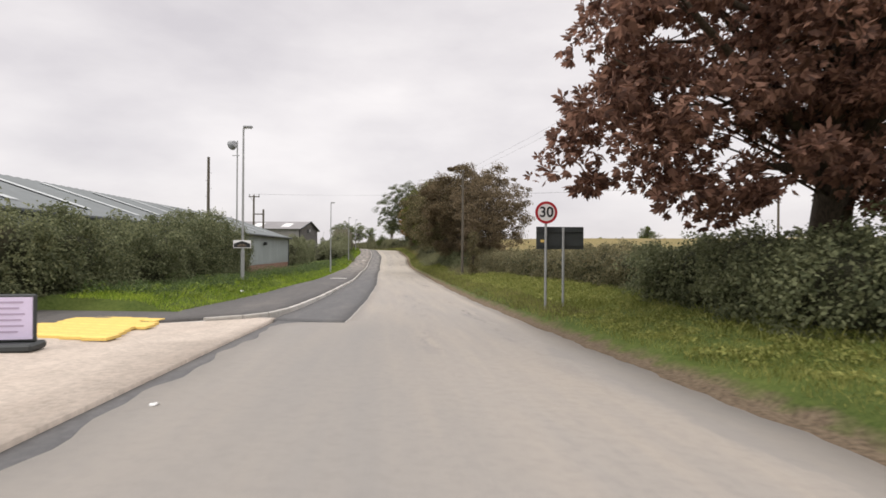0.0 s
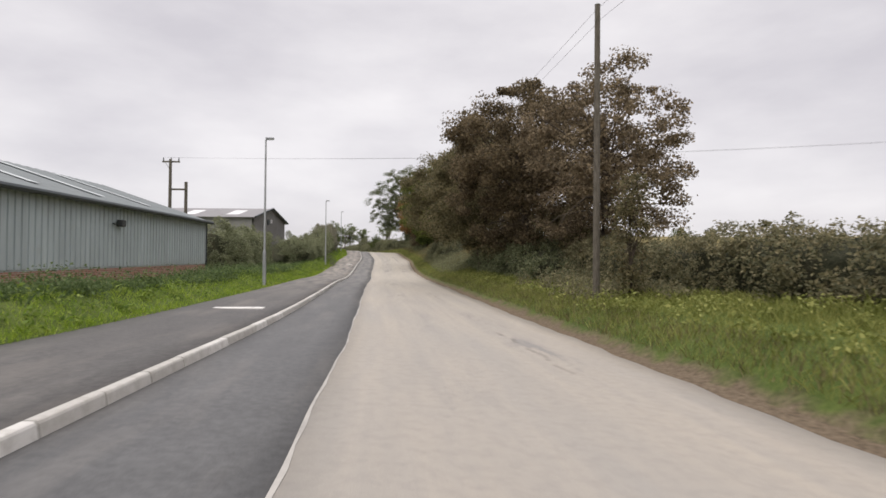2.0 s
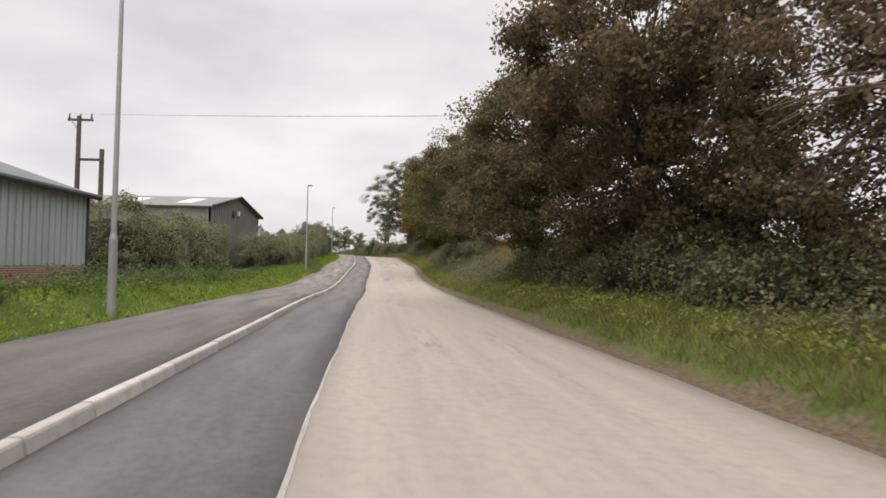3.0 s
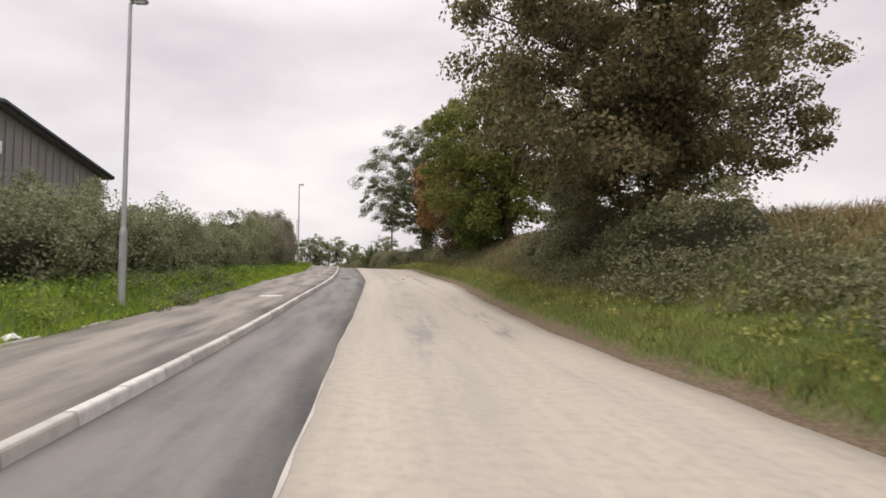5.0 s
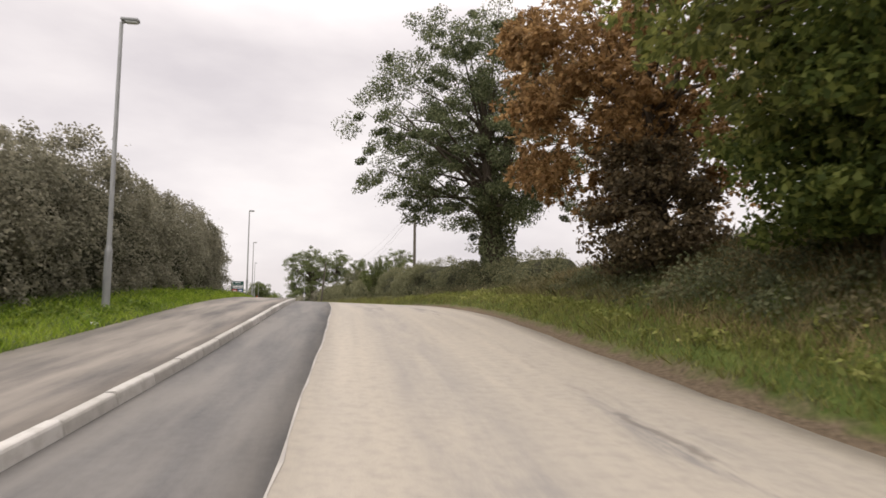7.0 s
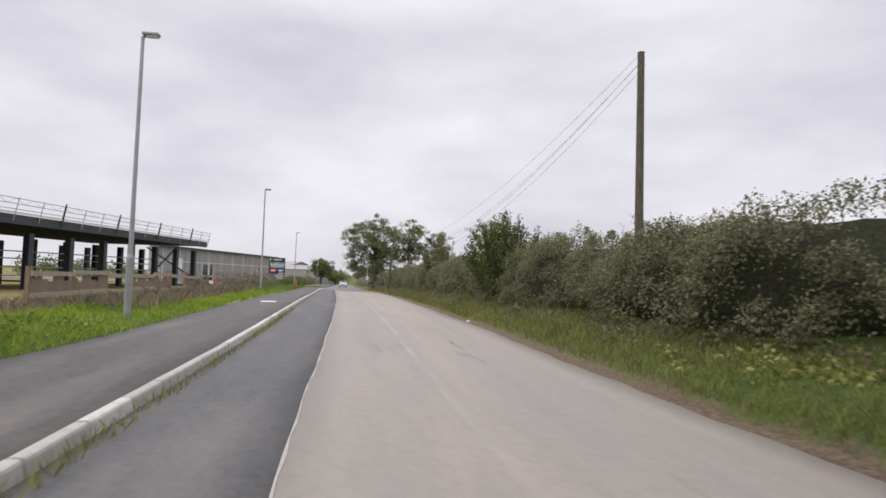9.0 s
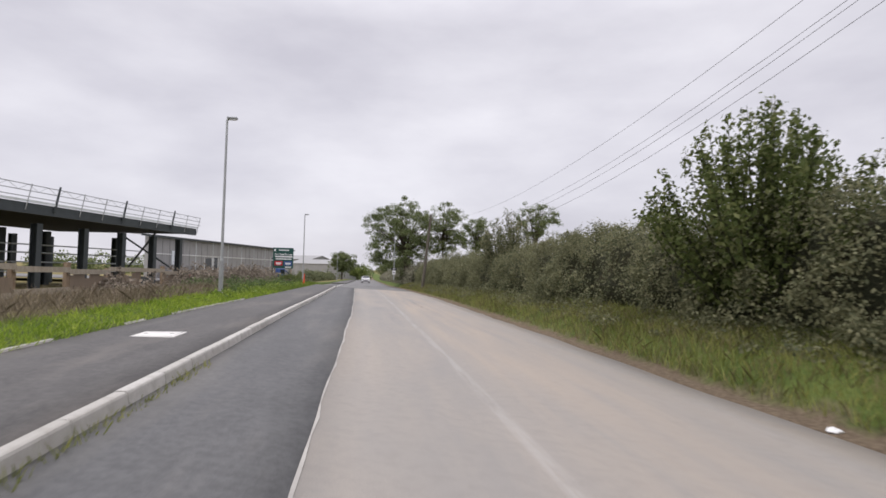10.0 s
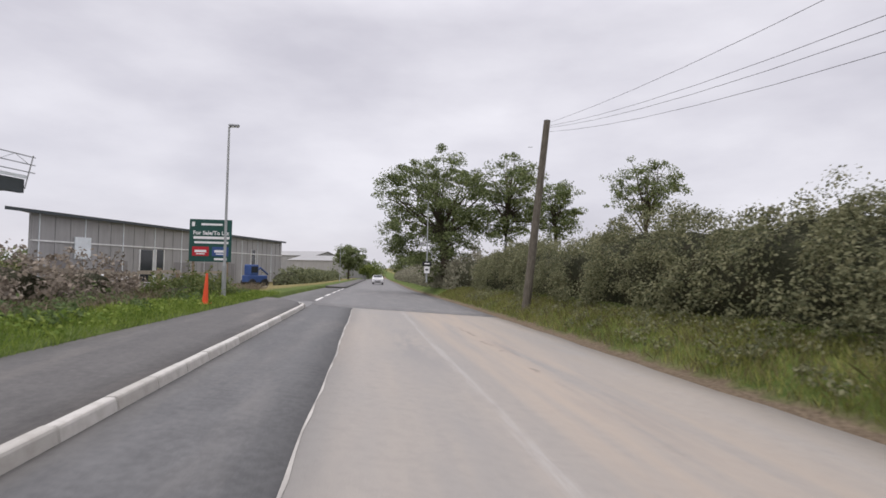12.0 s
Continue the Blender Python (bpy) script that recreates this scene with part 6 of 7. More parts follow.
ROW = "trees along the right of the lane"
tree("tree", foot(14.2, 11.0), 11, (6.9, 3.9, 5.2), 5.4, L_COPPER, 104000, 0.20, 0.46, "large copper-leaved horse chestnut over the hedge", seed=11, clear=1.7, gaps=0.41, cluster=0.52, limbs=34, droop=1.3, lean=(-0.9, -2.3), fork_z=2.1, palm=True)
tree("tree", foot(51.0, 9.6), 9, (3.9, 4.0, 4.2), 5.0, L_OPEN, 34000, 0.135, 0.22, "thin brown-tinged tree beside a pole", ROW, 12, 0.5, 0.38, cluster=0.42, limbs=26)
tree("tree", foot(41.7, off(2.05, 41.7)), 3.3, (0.62, 0.65, 1.75), 1.75, L_DUSK, 3400, 0.085, 0.045, "slim dark hawthorn bush beside the wooden pole", ROW, 48, 0.3, 0.42, cluster=0.24, limbs=14)
tree("tree", foot(58.0, 8.2), 11, (4.6, 5.0, 5.1), 5.8, L_BROWN, 76000, 0.15, 0.32, "dark copper-brown tree on the verge", ROW, 13, 1.0, 0.24, cluster=0.6, limbs=24)
tree("tree", foot(66.5, 7.3), 11, (4.2, 5.0, 4.9), 5.4, L_DUSK, 74000, 0.15, 0.30, "dull brown-green tree on the verge", ROW, 14, 1.6, 0.22, cluster=0.6, limbs=24)
tree("tree", foot(89.0, 8.8), 11, (5.8, 5.3, 5.3), 5.4, L_DUSK, 86000, 0.15, 0.32, "dark brown-green spreading tree on the bank", ROW, 15, 0.2, 0.16, cluster=0.58, limbs=26, lean=(-1.0, 0))
tree("tree", foot(96.4, 8.9), 7, (1.8, 2.2, 2.4), 4.6, L_GREEN, 2600, 0.16, 0.14, "slim sparse green tree on the bank", ROW, 16, 1.8, 0.5, cluster=0.5)
tree("tree", foot(110.8, 9.6), 13, (5.3, 5.2, 6.0), 5.9, L_CHEST, 120000, 0.19, 0.36, "full green horse chestnut at the bank's foot", ROW, 17, 0.2, 0.30, cluster=0.60, limbs=26, palm=True, lean=(-0.7, 0), droop=0.6)
tree("tree", foot(111.5, 7.8), 5, (2.2, 3.4, 2.4), 2.2, L_GREEN, 26000, 0.15, 0.14, "dark elder bush under the chestnut", ROW, 44, 0.1, 0.05, cluster=0.5, limbs=12)
tree("tree", foot(117.8, 7.7), 4, (1.9, 2.2, 2.1), 1.9, L_BROWN, 14000, 0.14, 0.12, "red-brown bush under the rust-coloured tree", ROW, 45, 0.1, 0.08, cluster=0.45, limbs=12)
tree("tree", foot(119.0, 8.8), 11, (4.0, 3.0, 4.7), 5.3, L_RUST, 46000, 0.19, 0.26, "rust-brown autumn tree with drooping leaves", ROW, 18, 1.4, 0.50, cluster=0.5, limbs=24, palm=True, droop=1.2, lean=(-0.8, 0))
tree("tree", foot(133.0, 8.7), 15, (6.8, 4.8, 6.6), 8.6, L_IVY, 118000, 0.125, 0.55, "ivy-clad tree with an open grey-green crown", ROW, 19, 1.6, 0.28, cluster=0.5, limbs=40, lean=(-0.9, 0), droop=1.3, fork_z=3.4, ivy=0.85)
tree("tree", foot(95.6, 8.1), 5, (1.1, 2.5, 2.0), 2.0, L_HEDGE, 13000, 0.13, 0.14, "dark hawthorn thicket on the bank", ROW, 40, 0.1, 0.06, cluster=0.45, limbs=14)
tree("tree", foot(91.5, 9.3), 7, (2.7, 3.0, 3.4), 3.2, L_SCRUB, 30000, 0.13, 0.14, "dark thorn scrub under the spreading tree", ROW, 47, 0.1, 0.06, cluster=0.5, limbs=14)
tree("tree", foot(62.0, 8.6), 6, (2.2, 4.2, 1.4), 1.4, L_DUSK, 20000, 0.13, 0.14, "dark scrub beneath the roadside trees", ROW, 41, 0.2, 0.05, cluster=0.5, limbs=14)
tree("tree", foot(56.0, 9.6), 5, (2.0, 4.0, 1.7), 1.9, L_DUSK, 18000, 0.12, 0.12, "dark scrub beneath the roadside trees", ROW, 46, 0.2, 0.10, cluster=0.45, limbs=14)
# down the hill
shoot_bush("bush", foot(157.4, 7.4), 90, 3.8, 2.1, L_BRIGHT, 0.11, "olive-green bush of upright shoots standing out of the hedge", "hedge bushes", 20)
shoot_bush("bush", foot(177.4, 8.2), 60, 4.2, 1.7, L_ROADH, 0.11, "dark bush of upright shoots standing out of the hedge", "hedge bushes", 21)
tree("tree", foot(222.0, 6.8), 13, (5.4, 5.4, 5.7), 6.4, L_FAR, 46000, 0.16, 0.36, "tall dark tree overhanging the far hedge", "trees down the hill", 22, 0.2, 0.24, cluster=0.55, limbs=24, lean=(-1.0, 0))
tree("tree", foot(221.0, 11.4), 11, (3.9, 3.4, 4.3), 6.6, L_FAR, 13000, 0.18, 0.24, "open grey-green tree behind the far hedge", "trees down the hill", 23, 1.4, 0.48, cluster=0.5, limbs=24)
tree("tree", foot(226.0, 17.0), 10, (2.6, 3.0, 3.0), 6.2, L_FAR, 8000, 0.18, 0.18, "slender open tree behind the far hedge", "trees down the hill", 24, 1.4, 0.5, cluster=0.45)
tree("tree", foot(230.0, 26.4), 12, (4.1, 3.6, 2.9), 8.6, L_FAR, 9000, 0.18, 0.2, "open field tree beyond the hedge", "trees down the hill", 25, 3.6, 0.5, cluster=0.45, limbs=26, fork_z=4.2)
tree("tree", foot(300.0, -6.0), 9, (4.2, 4.2, 3.6), 5.0, L_FAR, 11700, 0.28, 0.25, "round green tree by the road far ahead", "trees down the hill", 26, 0.8, 0.2, cluster=0.8)
tree("tree", foot(243.0, 118.0), 9, (4.5, 4.5, 3.0), 3.4, L_GREEN, 6500, 0.40, 0.25, "low round tree far off in the field", "field trees", 27, 0.4, 0.1, cluster=0.9)
tree("tree", foot(208.0, 115.0), 11, (3.6, 3.6, 4.4), 5.4, L_BRIGHT, 4550, 0.34, 0.2, "pale thin tree far off in the field", "field trees", 28, 1.2, 0.45, cluster=0.8)
for i, (ty, td, th) in enumerate(((330, 8, 8), (345, -2, 6), (350, 14, 9), (370, -14, 7), (318, 12, 8))):
    tree("tree", foot(ty, td), th, (4.2, 4.2, th * 0.42), th * 0.5, L_GREEN if i % 2 else L_FAR, 5000, 0.34, 0.2, "hazy tree at the far bend", "trees at the far bend", 30 + i, 0.3, 0.1, cluster=0.9)

def far_woods():
    """A low belt of trees on the skyline beyond the building site."""
    global RNG
    RNG = np.random.default_rng(91)
    n, per = 150, 130
    x = RNG.uniform(-330, -88, n)
    y = 330 + 0.35 * (x + 200) + RNG.normal(0, 9, n)
    r = RNG.uniform(2.2, 4.6, n) * (0.8 + 0.35 * np.sin(x * 0.06))
    way = RNG.normal(size=(n, per, 3))
    way /= np.linalg.norm(way, axis=2, keepdims=True)
    g = np.array([gz(b, max(off(a, b), -500)) for a, b in zip(x, y)])
    at = np.stack([x, y, g + r * 0.8], 1)
    pts = at[:, None] + way * r[:, None, None] * RNG.uniform(0.4, 1.0, (n, per, 1)) ** 0.5
    ob = quads_object("far_woods", leaf_quads(pts.reshape(-1, 3), 0.9, 0.0, 0.7, way.reshape(-1, 3)), 4, L_FAR)
    tagged(ob, "hazy belt of trees along the far skyline", "trees", "", "stuff")


far_woods()

# ---- hedges ----
hedge("hedge", 11.0, 36.3, lambda y: -7.9 - 0.02 * (y - 11), -11.0, lambda y: 2.1 + 0.12 * math.sin(y * 0.7) + 0.95 * min(1, max(0, (y - 22) / 6)), L_HEDGE, 470, 0.078, "thick dark green roadside hedge in front of the shed", 41, 2.2, side=-1, rough=0.5, lump=0.46)
hedge("hedge", 62.5, 80.0, lambda y: -9.6, -13.6, lambda y: 2.75 + 0.35 * math.sin(y * 0.9), L_SCRUB, 250, 0.090, "dark bushes between the two sheds", 42, 1.5, side=-1, rough=0.7)
hedge("hedge", 80.0, 112.0, lambda y: -6.9 + 0.015 * (y - 80), -10.5, lambda y: float(np.interp(y, [80, 90, 99, 106, 112], [2.1, 2.1, 1.7, 2.4, 2.9])) + 0.3 * math.sin(y * 1.1) + 0.2 * math.sin(y * 2.3), L_SCRUB, 470, 0.074, "overgrown grey-green hedge behind the verge", 43, 2.2, side=-1, rough=0.7, lump=0.44, sag=0.5)
hedge("hedge", 109.5, 139.0, lambda y: -6.1, -9.8, lambda y: min(3.45, 2.6 + 0.15 * (y - 109.5)) + 0.25 * math.sin(y * 0.6), L_HAW, 500, 0.074, "tall overgrown hawthorn hedge beside the footway", 44, 2.6, side=-1, rough=0.55, lump=0.40, sag=0.7)
hedge("hedge", 4.0, 18.5, lambda y: 6.9 + 0.02 * y, 10.2, lambda y: 1.45 + 0.12 * math.sin(y), L_HEDGE, 464, 0.082, "dark dense hedge under the copper tree", 45, 0.6, side=1, rough=0.6, lump=0.5)
hedge("hedge", 18.5, 53.0, lambda y: 8.2 - 0.01 * (y - 18), 10.3, lambda y: 1.3 + 0.10 * math.sin(y * 0.8), L_FIELD, 500, 0.072, "bramble and hawthorn field hedge with a few tall shoots", 46, 0.5, side=1, rough=0.38, lump=0.31)
hedge("hedge", 50.0, 72.0, lambda y: 6.9, 10.0, lambda y: 1.3 + 0.3 * math.sin(y * 0.7), L_HEDGE, 275, 0.090, "dark undergrowth beneath the roadside trees", 47, 0.8, side=1)
hedge("scrub", 83.5, 98.5, lambda y: 6.1 + 0.2 * math.sin(y), 8.9, lambda y: 1.15 + 0.3 * math.sin(y * 0.9) + 0.25 * math.sin(y * 2.1), L_ROADH, 360, 0.080, "dark thorn scrub and brambles covering the bank", 55, 0.8, side=1, rough=0.7, lump=0.5, category="undergrowth")
hedge("hedge", 125.0, 141.0, lambda y: 7.4, 9.6, lambda y: 0.35 + 1.0 * min(1, (y - 125) / 8) + 0.12 * math.sin(y * 0.7), L_ROADH, 360, 0.075, "low dark field hedge under the ivy tree", 50, 0.3, side=1)
hedge("hedge", 140.0, 212.0, lambda y: 6.6 + 0.006 * (y - 140), 10.0, lambda y: 1.95 + 0.15 * math.sin(y * 0.5), L_ROADH, 620, 0.060, "tall dense roadside hedge with upright shoots", 51, 2.6, side=1, rough=0.8, lump=0.44, sag=0.4)
hedge("hedge", 212.0, 330.0, lambda y: 6.6, 9.6, lambda y: 1.9 + 0.2 * math.sin(y * 0.5), L_HAW, 45, 0.18, "roadside hedge running on down the hill", 52, 0.6, side=1, lump=0.8)
hedge("hedge", 190.0, 197.0, lambda y: -5.4, -7.8, lambda y: 0.6, L_BRIGHT, 232, 0.098, "low bright shrubs by the junction", 53, 0.5, side=-1)
hedge("hedge", 232.0, 300.0, lambda y: -8.0, -11.0, lambda y: 1.6, L_HEDGE, 50, 0.2, "hedge beyond the junction", 54, 0.4, side=-1, lump=0.8)

for i, (ya, yb, hh) in enumerate(((160.0, 167.0, 0.35), (168.0, 175.0, 0.75), (175.0, 192.5, 1.0))):
    hedge("dead_weeds", ya, yb, lambda y: -7.3, -9.4, lambda y, hh=hh: hh + 0.3 * math.sin(y * 1.9), L_DEAD, 170, 0.10, "brown dead docks and brambles in front of the fence", 81 + i, 2.5, side=-1, rough=0.5, category="undergrowth")

# ---- grass ----
blades("grass", 13.0, 70.0, lambda y: float(path_back(y)) + 0.05, lambda y: -7.4, 400, 0.12, 0.012, G_FRESH, "bright green grass on the verge", 61, 0.5, 0.55)
blades("grass", 70.0, 145.0, lambda y: float(path_back(y)) + 0.05, lambda y: -6.6, 400, 0.16, 0.012, G_FRESH, "bright green grass on the verge", 62, 0.5, 0.55)
blades("grass", 145.0, 172.0, lambda y: float(path_back(y)) + 0.05, lambda y: float(np.interp(y, [145, 149, 163, 172], [-6.4, -5.2, -5.4, -6.2])), 400, 0.13, 0.012, G_FRESH, "bright green grass on the verge", 77, 0.5, 0.55)
blades("grass", 172.0, 200.0, lambda y: float(path_back(y)) + 0.05, lambda y: -7.4, 360, 0.15, 0.013, G_LUSH, "lush green grass on the verge", 63, 0.45)
blades("grass", 1.0, 15.0, lambda y: float(edge_at(y)) + 0.6, lambda y: 7.6, 330, 0.09, 0.014, G_VERGE, "short cut grass on the verge", 73, 0.3)
blades("grass", 15.0, 75.0, lambda y: float(edge_at(y)) + 0.5, lambda y: 8.4, 380, 0.16, 0.012, G_VERGE, "rough yellow-green grass on the verge", 64, 0.5, 0.5)
blades("grass", 75.0, 142.0, lambda y: float(edge_at(y)) + 0.4, lambda y: float(np.interp(y, [80, 84, 120, 126], [6.4, 5.6, 5.7, 7.0])), 340, 0.15, 0.013, G_VERGE, "rough yellow-green grass on the verge", 65, 0.5, 0.5)
blades("grass", 142.0, 215.0, lambda y: float(edge_at(y)) + 0.35, lambda y: 7.0, 300, 0.19, 0.013, G_VERGE, "rough dull grass on the verge", 66, 0.4)
blades("grass", 68.0, 124.0, lambda y: 7.5, lambda y: 12.5, 110, 0.34, 0.016, G_STRAW, "dry straw-coloured grass on the bank", 67, 0.4)
blades("grass", 144.0, 206.0, lambda y: float(np.interp(y, [150, 163, 172], [-5.1, -5.2, -6.0])), lambda y: -11.5, 170, 0.34, 0.015, G_DEAD, "dry brown grass round the fence", 68, 0.5, 0.5)
blades("grass", 33.0, 66.0, lambda y: -7.0, lambda y: -9.8, 120, 0.22, 0.014, G_STRAW, "dead brown grass below the shed wall", 78, 0.5, 0.5)
blades("weeds", 14.0, 62.0, lambda y: -5.4, lambda y: -7.4, 80, 0.24, 0.026, G_WEED, "nettles and docks in the verge", 69, 0.9, 0.6)
blades("weeds", 62.0, 118.0, lambda y: -5.4, lambda y: -7.4, 80, 0.24, 0.026, G_WEED, "nettles and docks in the verge", 70, 0.9, 0.6)
blades("weeds", 2.0, 74.0, lambda y: 6.0, lambda y: 8.0, 90, 0.24, 0.02, G_VERGE, "weeds at the hedge foot", 71, 0.9, 0.6)
blades("weeds", 74.0, 126.0, lambda y: 5.6, lambda y: 9.5, 130, 0.34, 0.016, G_BROWN, "tall brown-green grass on the bank", 79, 0.7, 0.5)
blades("grass", 133.0, 153.0, lambda y: float(kerb_at(y)) + 0.02, lambda y: float(kerb_at(y)) + 0.16, 500, 0.10, 0.012, G_VERGE, "weeds growing along the foot of the kerb", 72, 0.5)


blades("grass", 84.0, 114.0, lambda y: 5.2, lambda y: 7.6, 150, 0.24, 0.016, G_STRAW, "dry yellow grass at the bank's foot", 74, 0.7)

blades("grass", 14.0, 76.0, lambda y: float(edge_at(y)) + 0.45, lambda y: float(edge_at(y)) + 1.5, 190, 0.15, 0.016, G_BROWN, "browning rough grass along the road edge", 75, 0.5)
blades("grass", 76.0, 140.0, lambda y: float(edge_at(y)) + 0.4, lambda y: float(edge_at(y)) + 1.2, 150, 0.14, 0.016, G_BROWN, "browning rough grass along the road edge", 76, 0.5)
blades("grass", 140.0, 214.0, lambda y: float(edge_at(y)) + 0.35, lambda y: 6.8, 210, 0.20, 0.014, G_BROWN, "browning rough grass along the road edge", 80, 0.5, 0.5)

# low bushy growth
back = lambda y: float(path_back(y))
clumps("weed_clump", 14.0, 66.0, lambda y: back(y) - 0.2, lambda y: -7.4, 7, 0.32, 0.24, G_LUSH, 0.085, "low green plants in the verge", 201, 40)
clumps("nettle_clump", 30.0, 66.0, lambda y: -5.6, lambda y: -7.2, 9, 0.48, 0.42, G_WEED, 0.07, "grey-green nettles and docks in the verge", 214, 130, sparse=0.6)
clumps("nettle_clump", 14.0, 30.0, lambda y: -5.6, lambda y: -7.8, 4, 0.46, 0.36, G_WEED, 0.07, "grey-green nettles and docks in the verge", 215, 120, sparse=0.5)
clumps("weed_clump", 66.0, 142.0, lambda y: back(y) - 0.25, lambda y: -6.4, 6, 0.30, 0.22, G_LUSH, 0.085, "low green plants in the verge", 202, 40)
clumps("weed_clump", 84.5, 92.0, lambda y: back(y) + 0.1, lambda y: -5.7, 5, 0.38, 0.42, L_HEDGE, 0.075, "dark nettle clumps spilling over the footway edge", 203, 70)
clumps("weed_clump", 160.0, 198.0, lambda y: back(y) - 0.3, lambda y: -6.0, 4, 0.34, 0.26, G_LUSH, 0.085, "low bright green plants in the verge", 204, 44)
clumps("weed_clump", 166.0, 198.0, lambda y: -5.2, lambda y: -7.6, 6, 0.45, 0.42, G_WEED, 0.09, "tall green nettles in the verge", 205, 95, sparse=0.5)
clumps("weed_clump", 1.0, 15.0, lambda y: float(edge_at(y)) + 0.8, lambda y: 7.2, 11, 0.30, 0.13, G_VERGE, 0.07, "tufts and low leaves in the short grass", 217, 60, sparse=0.3)
clumps("weed_clump", 15.0, 50.0, lambda y: 5.2, lambda y: 8.0, 9, 0.36, 0.26, G_VERGE, 0.085, "bushy yellow-green growth below the hedge", 206, 44)
clumps("bramble_clump", 40.5, 50.0, lambda y: 5.7, lambda y: 8.0, 7, 0.5, 0.62, L_FIELD, 0.08, "grey brambles and ivy round the pole foot", 218, 120)
clumps("weed_clump", 50.0, 76.0, lambda y: 5.2, lambda y: 7.0, 8, 0.36, 0.26, G_VERGE, 0.085, "bushy yellow-green growth below the trees", 207, 44)
clumps("bramble_clump", 69.0, 94.0, lambda y: 5.4, lambda y: 8.4, 15, 0.62, 0.50, L_ROADH, 0.085, "grey-green brambles and docks on the bank", 208, 85)
clumps("weed_clump", 76.0, 142.0, lambda y: float(edge_at(y)) + 0.7, lambda y: 6.6, 6, 0.34, 0.20, G_VERGE, 0.085, "yellow-green growth at the bank's foot", 209, 40)
clumps("bramble_clump", 109.0, 122.0, lambda y: 6.3, lambda y: 8.8, 9, 0.55, 0.55, L_HEDGE, 0.09, "dark nettles and brambles under the trees", 213, 85)
clumps("bramble_clump", 96.0, 112.0, lambda y: 6.0, lambda y: 9.5, 7, 0.5, 0.42, L_FIELD, 0.08, "brown-green scrub and docks on the bank", 216, 90, sparse=0.45)
clumps("bramble_clump", 108.0, 140.0, lambda y: 6.4, lambda y: 8.6, 6, 0.5, 0.38, L_FIELD, 0.08, "brown-tinged scrub on the bank", 210, 80, sparse=0.5)
clumps("bramble_clump", 72.0, 106.0, lambda y: 6.0, lambda y: 7.8, 4, 0.5, 0.45, L_ROADH, 0.09, "dark nettles and docks on the bank", 212, 85, sparse=0.7)
clumps("weed_clump", 142.0, 205.0, lambda y: 5.4, lambda y: 6.8, 6, 0.36, 0.28, L_ROADH, 0.075, "bushy dull green growth below the hedge", 211, 44)


# ---- small things ----
def drain_cover(y, d, sx, sy, label):
    ob = thing("drain_cover", Vector((float(rx(y)) + d, y, float(rz(y)) + float(camber(y, d)))), heading(y), label, "drain cover", "iron covers in the road")
    bm = bmesh.new()
    box(bm, sx, sy, 0.03, 0, 0, -0.022)
    part("frame", bm, STEEL, ob)
    for i in range(5):
        bm = bmesh.new()
        box(bm, sx * 0.82, sy * 0.1, 0.012, 0, (i - 2) * sy * 0.18, 0.006)
        part("bar", bm, STEEL, ob)


drain_cover(102.2, -1.55, 0.45, 0.45, "dark iron gully grating by the kerb")
drain_cover(103.7, 1.66, 0.22, 0.22, "small round dark cover in the lane")
drain_cover(104.0, 2.35, 0.12, 0.10, "tiny dark cover in the lane")


def litter(y, d, size, m, label, seed):
    rnd = random.Random(seed)
    p = spot(y, d)
    bm = bmesh.new()
    bmesh.ops.create_icosphere(bm, subdivisions=2, radius=size)
    for v in bm.verts:
        v.co = Vector((v.co.x * rnd.uniform(0.6, 1.3), v.co.y * rnd.uniform(0.6, 1.3), v.co.z * 0.45 * rnd.uniform(0.5, 1.3)))
    ob = link_mesh("litter", bm, m)
    ob.location = p + Vector((0, 0, size * 0.2))
    tagged(ob, label, "litter", "scraps of litter")


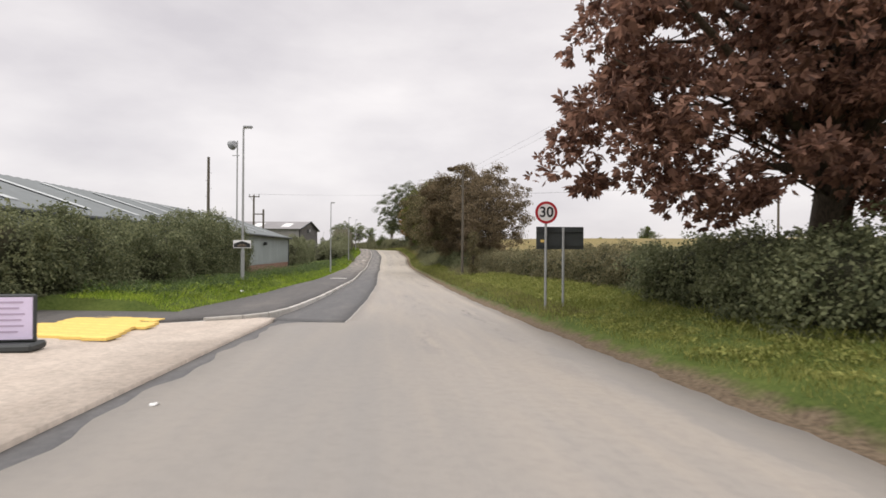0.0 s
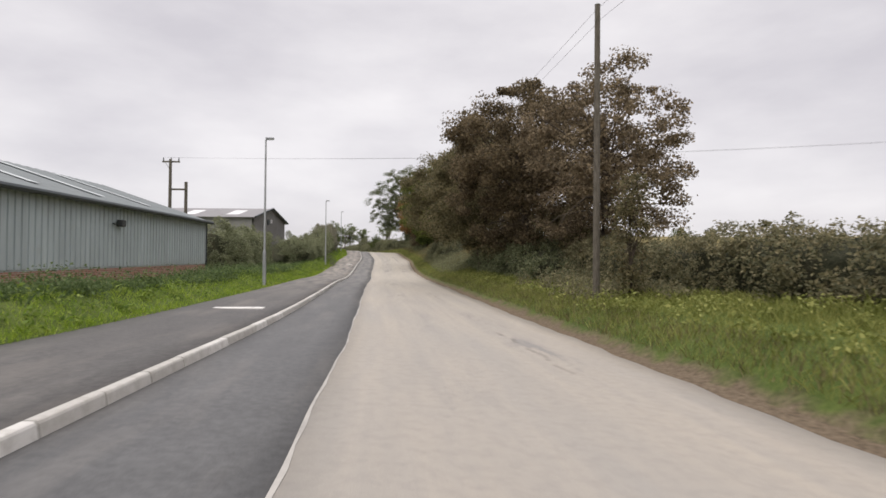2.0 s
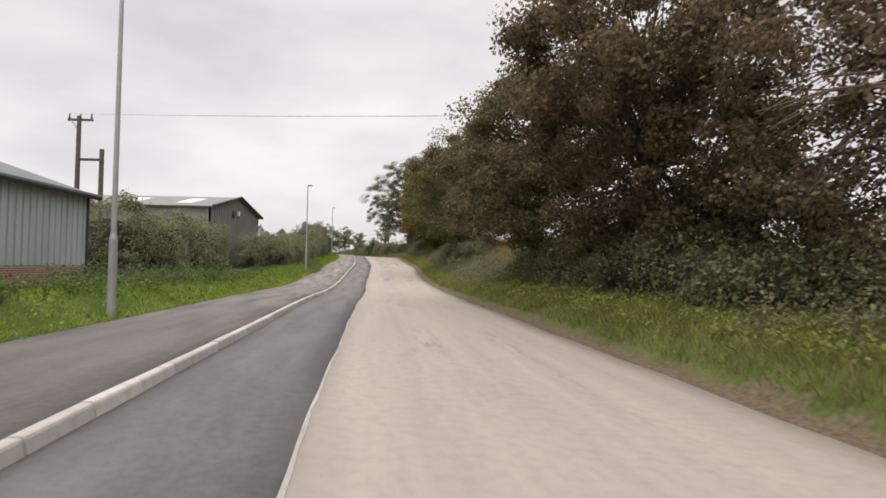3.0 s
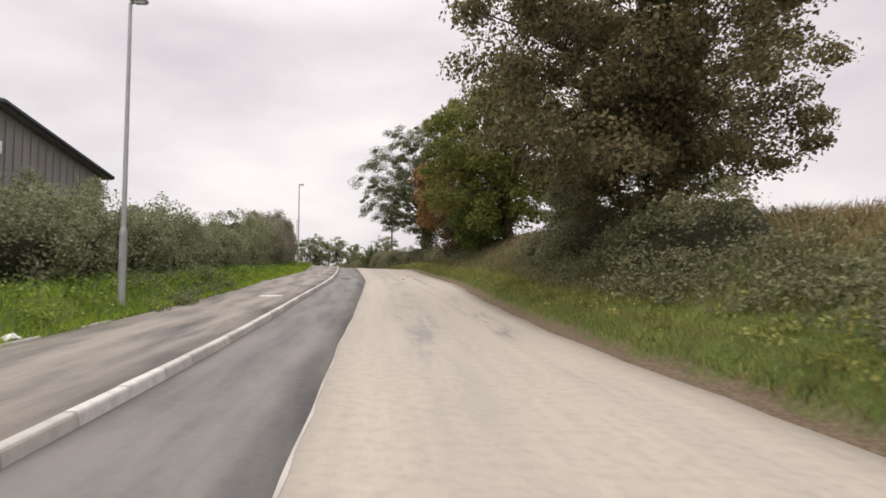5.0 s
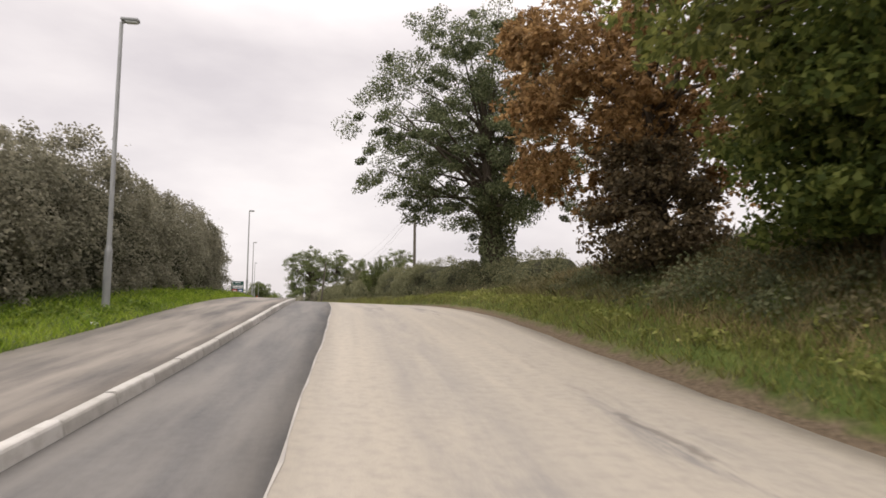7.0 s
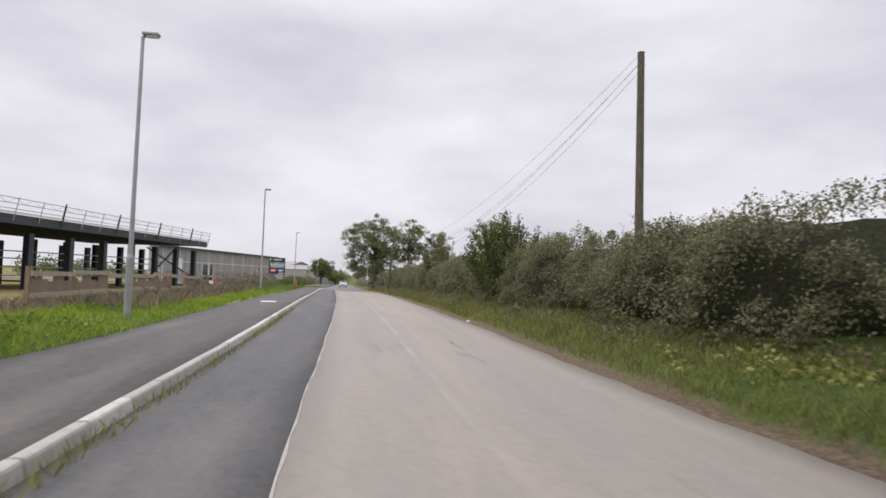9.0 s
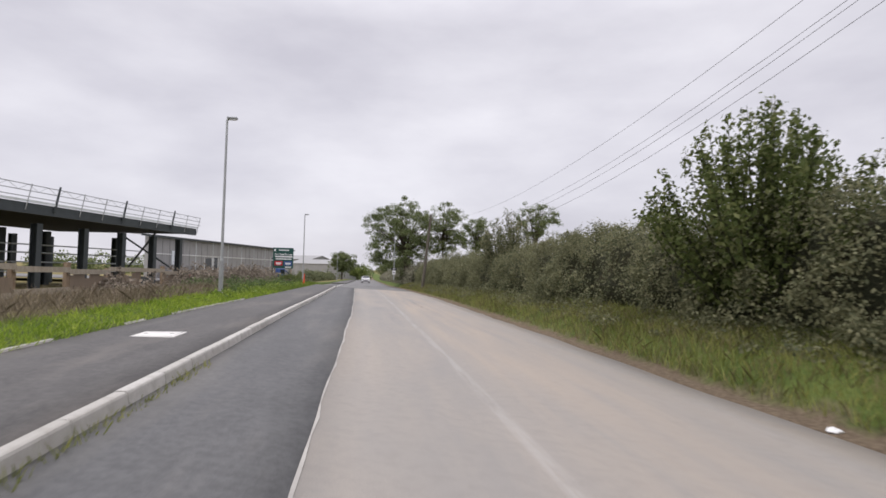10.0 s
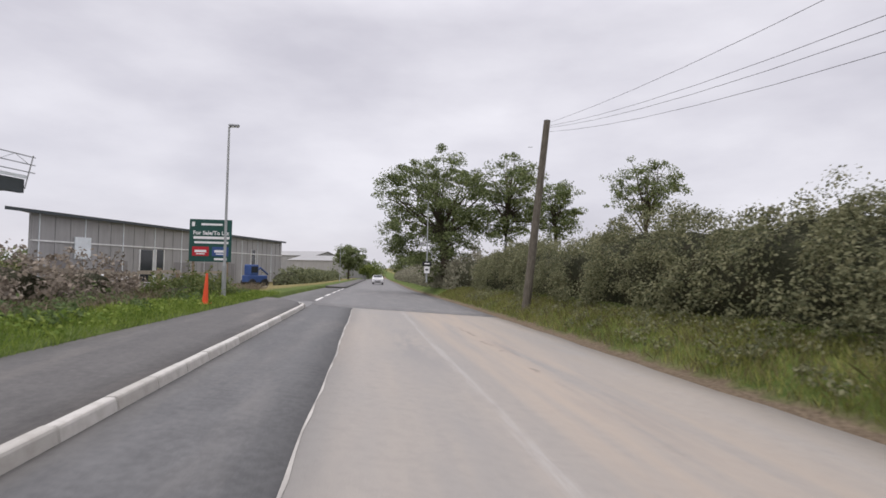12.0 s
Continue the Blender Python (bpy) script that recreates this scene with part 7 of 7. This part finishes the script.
litter(20.5, -5.2, 0.10, WHITE, "crumpled white scrap at the verge edge", 1)
litter(80.0, -5.0, 0.13, WHITE, "torn pale wrapper at the verge edge", 2)
litter(152.4, 4.55, 0.07, WHITE, "pale scrap at the road edge", 3)
litter(5.0, -2.0, 0.04, WHITE, "small pale flake on the tarmac", 4)
litter(113.0, -4.4, 0.07, WHITE, "pale scrap at the verge edge", 5)


def dead_branch():
    rnd = random.Random(9)
    p = spot(51.0, 7.7, 3.6)
    ob = thing("dead_branch", p, 0, "bare dead branch arching out of the trees", "branch")
    for i in range(6):
        a = Vector((1.3, 0.5 * rnd.uniform(-1, 1), 0.5 + rnd.uniform(-0.25, 0.25)))
        b = Vector((-0.2 - rnd.uniform(0, 1.0), rnd.uniform(-0.8, 0.5), rnd.uniform(-0.4, 0.5)))
        m = (a + b) / 2 + Vector((0, 0, rnd.uniform(0.1, 0.35)))
        part("limb", tube(bmesh.new(), [a, m, b], [0.035, 0.022, 0.007], 5), RAILW, ob)


dead_branch()


def loader():
    x, y = -61.6, 232.0
    ob = thing("loader", (x, y, gz(y, off(x, y))), 65, "small blue loader parked outside the far unit", "machine")
    bm = bmesh.new()
    box(bm, 2.4, 1.2, 0.75, 0, 0, 0.45, bevel=0.06)
    part("body", bm, BLUE, ob)
    bm = bmesh.new()
    box(bm, 1.1, 1.1, 1.15, -0.45, 0, 1.2, bevel=0.08)
    cab = part("cab", bm, BLUE, ob)
    for s in (-1, 1):
        bm = bmesh.new()
        box(bm, 0.8, 0.03, 0.65, -0.45, s * 0.56, 1.5)
        part("cab_window", bm, DARKGLASS, cab)
    part("boom", tube(bmesh.new(), [Vector((-0.6, 0.3, 1.25)), Vector((0.9, 0.3, 2.0)), Vector((1.9, 0.3, 1.3))], [0.13, 0.11, 0.09], 6), BLUE, ob)
    for sx in (-0.8, 0.8):
        for sy in (-1, 1):
            part("wheel", rod(bmesh.new(), (sx, sy * 0.5, 0.42), (sx, sy * 0.78, 0.42), 0.42, seg=18), BLACK, ob)


loader()

lay_kerb()
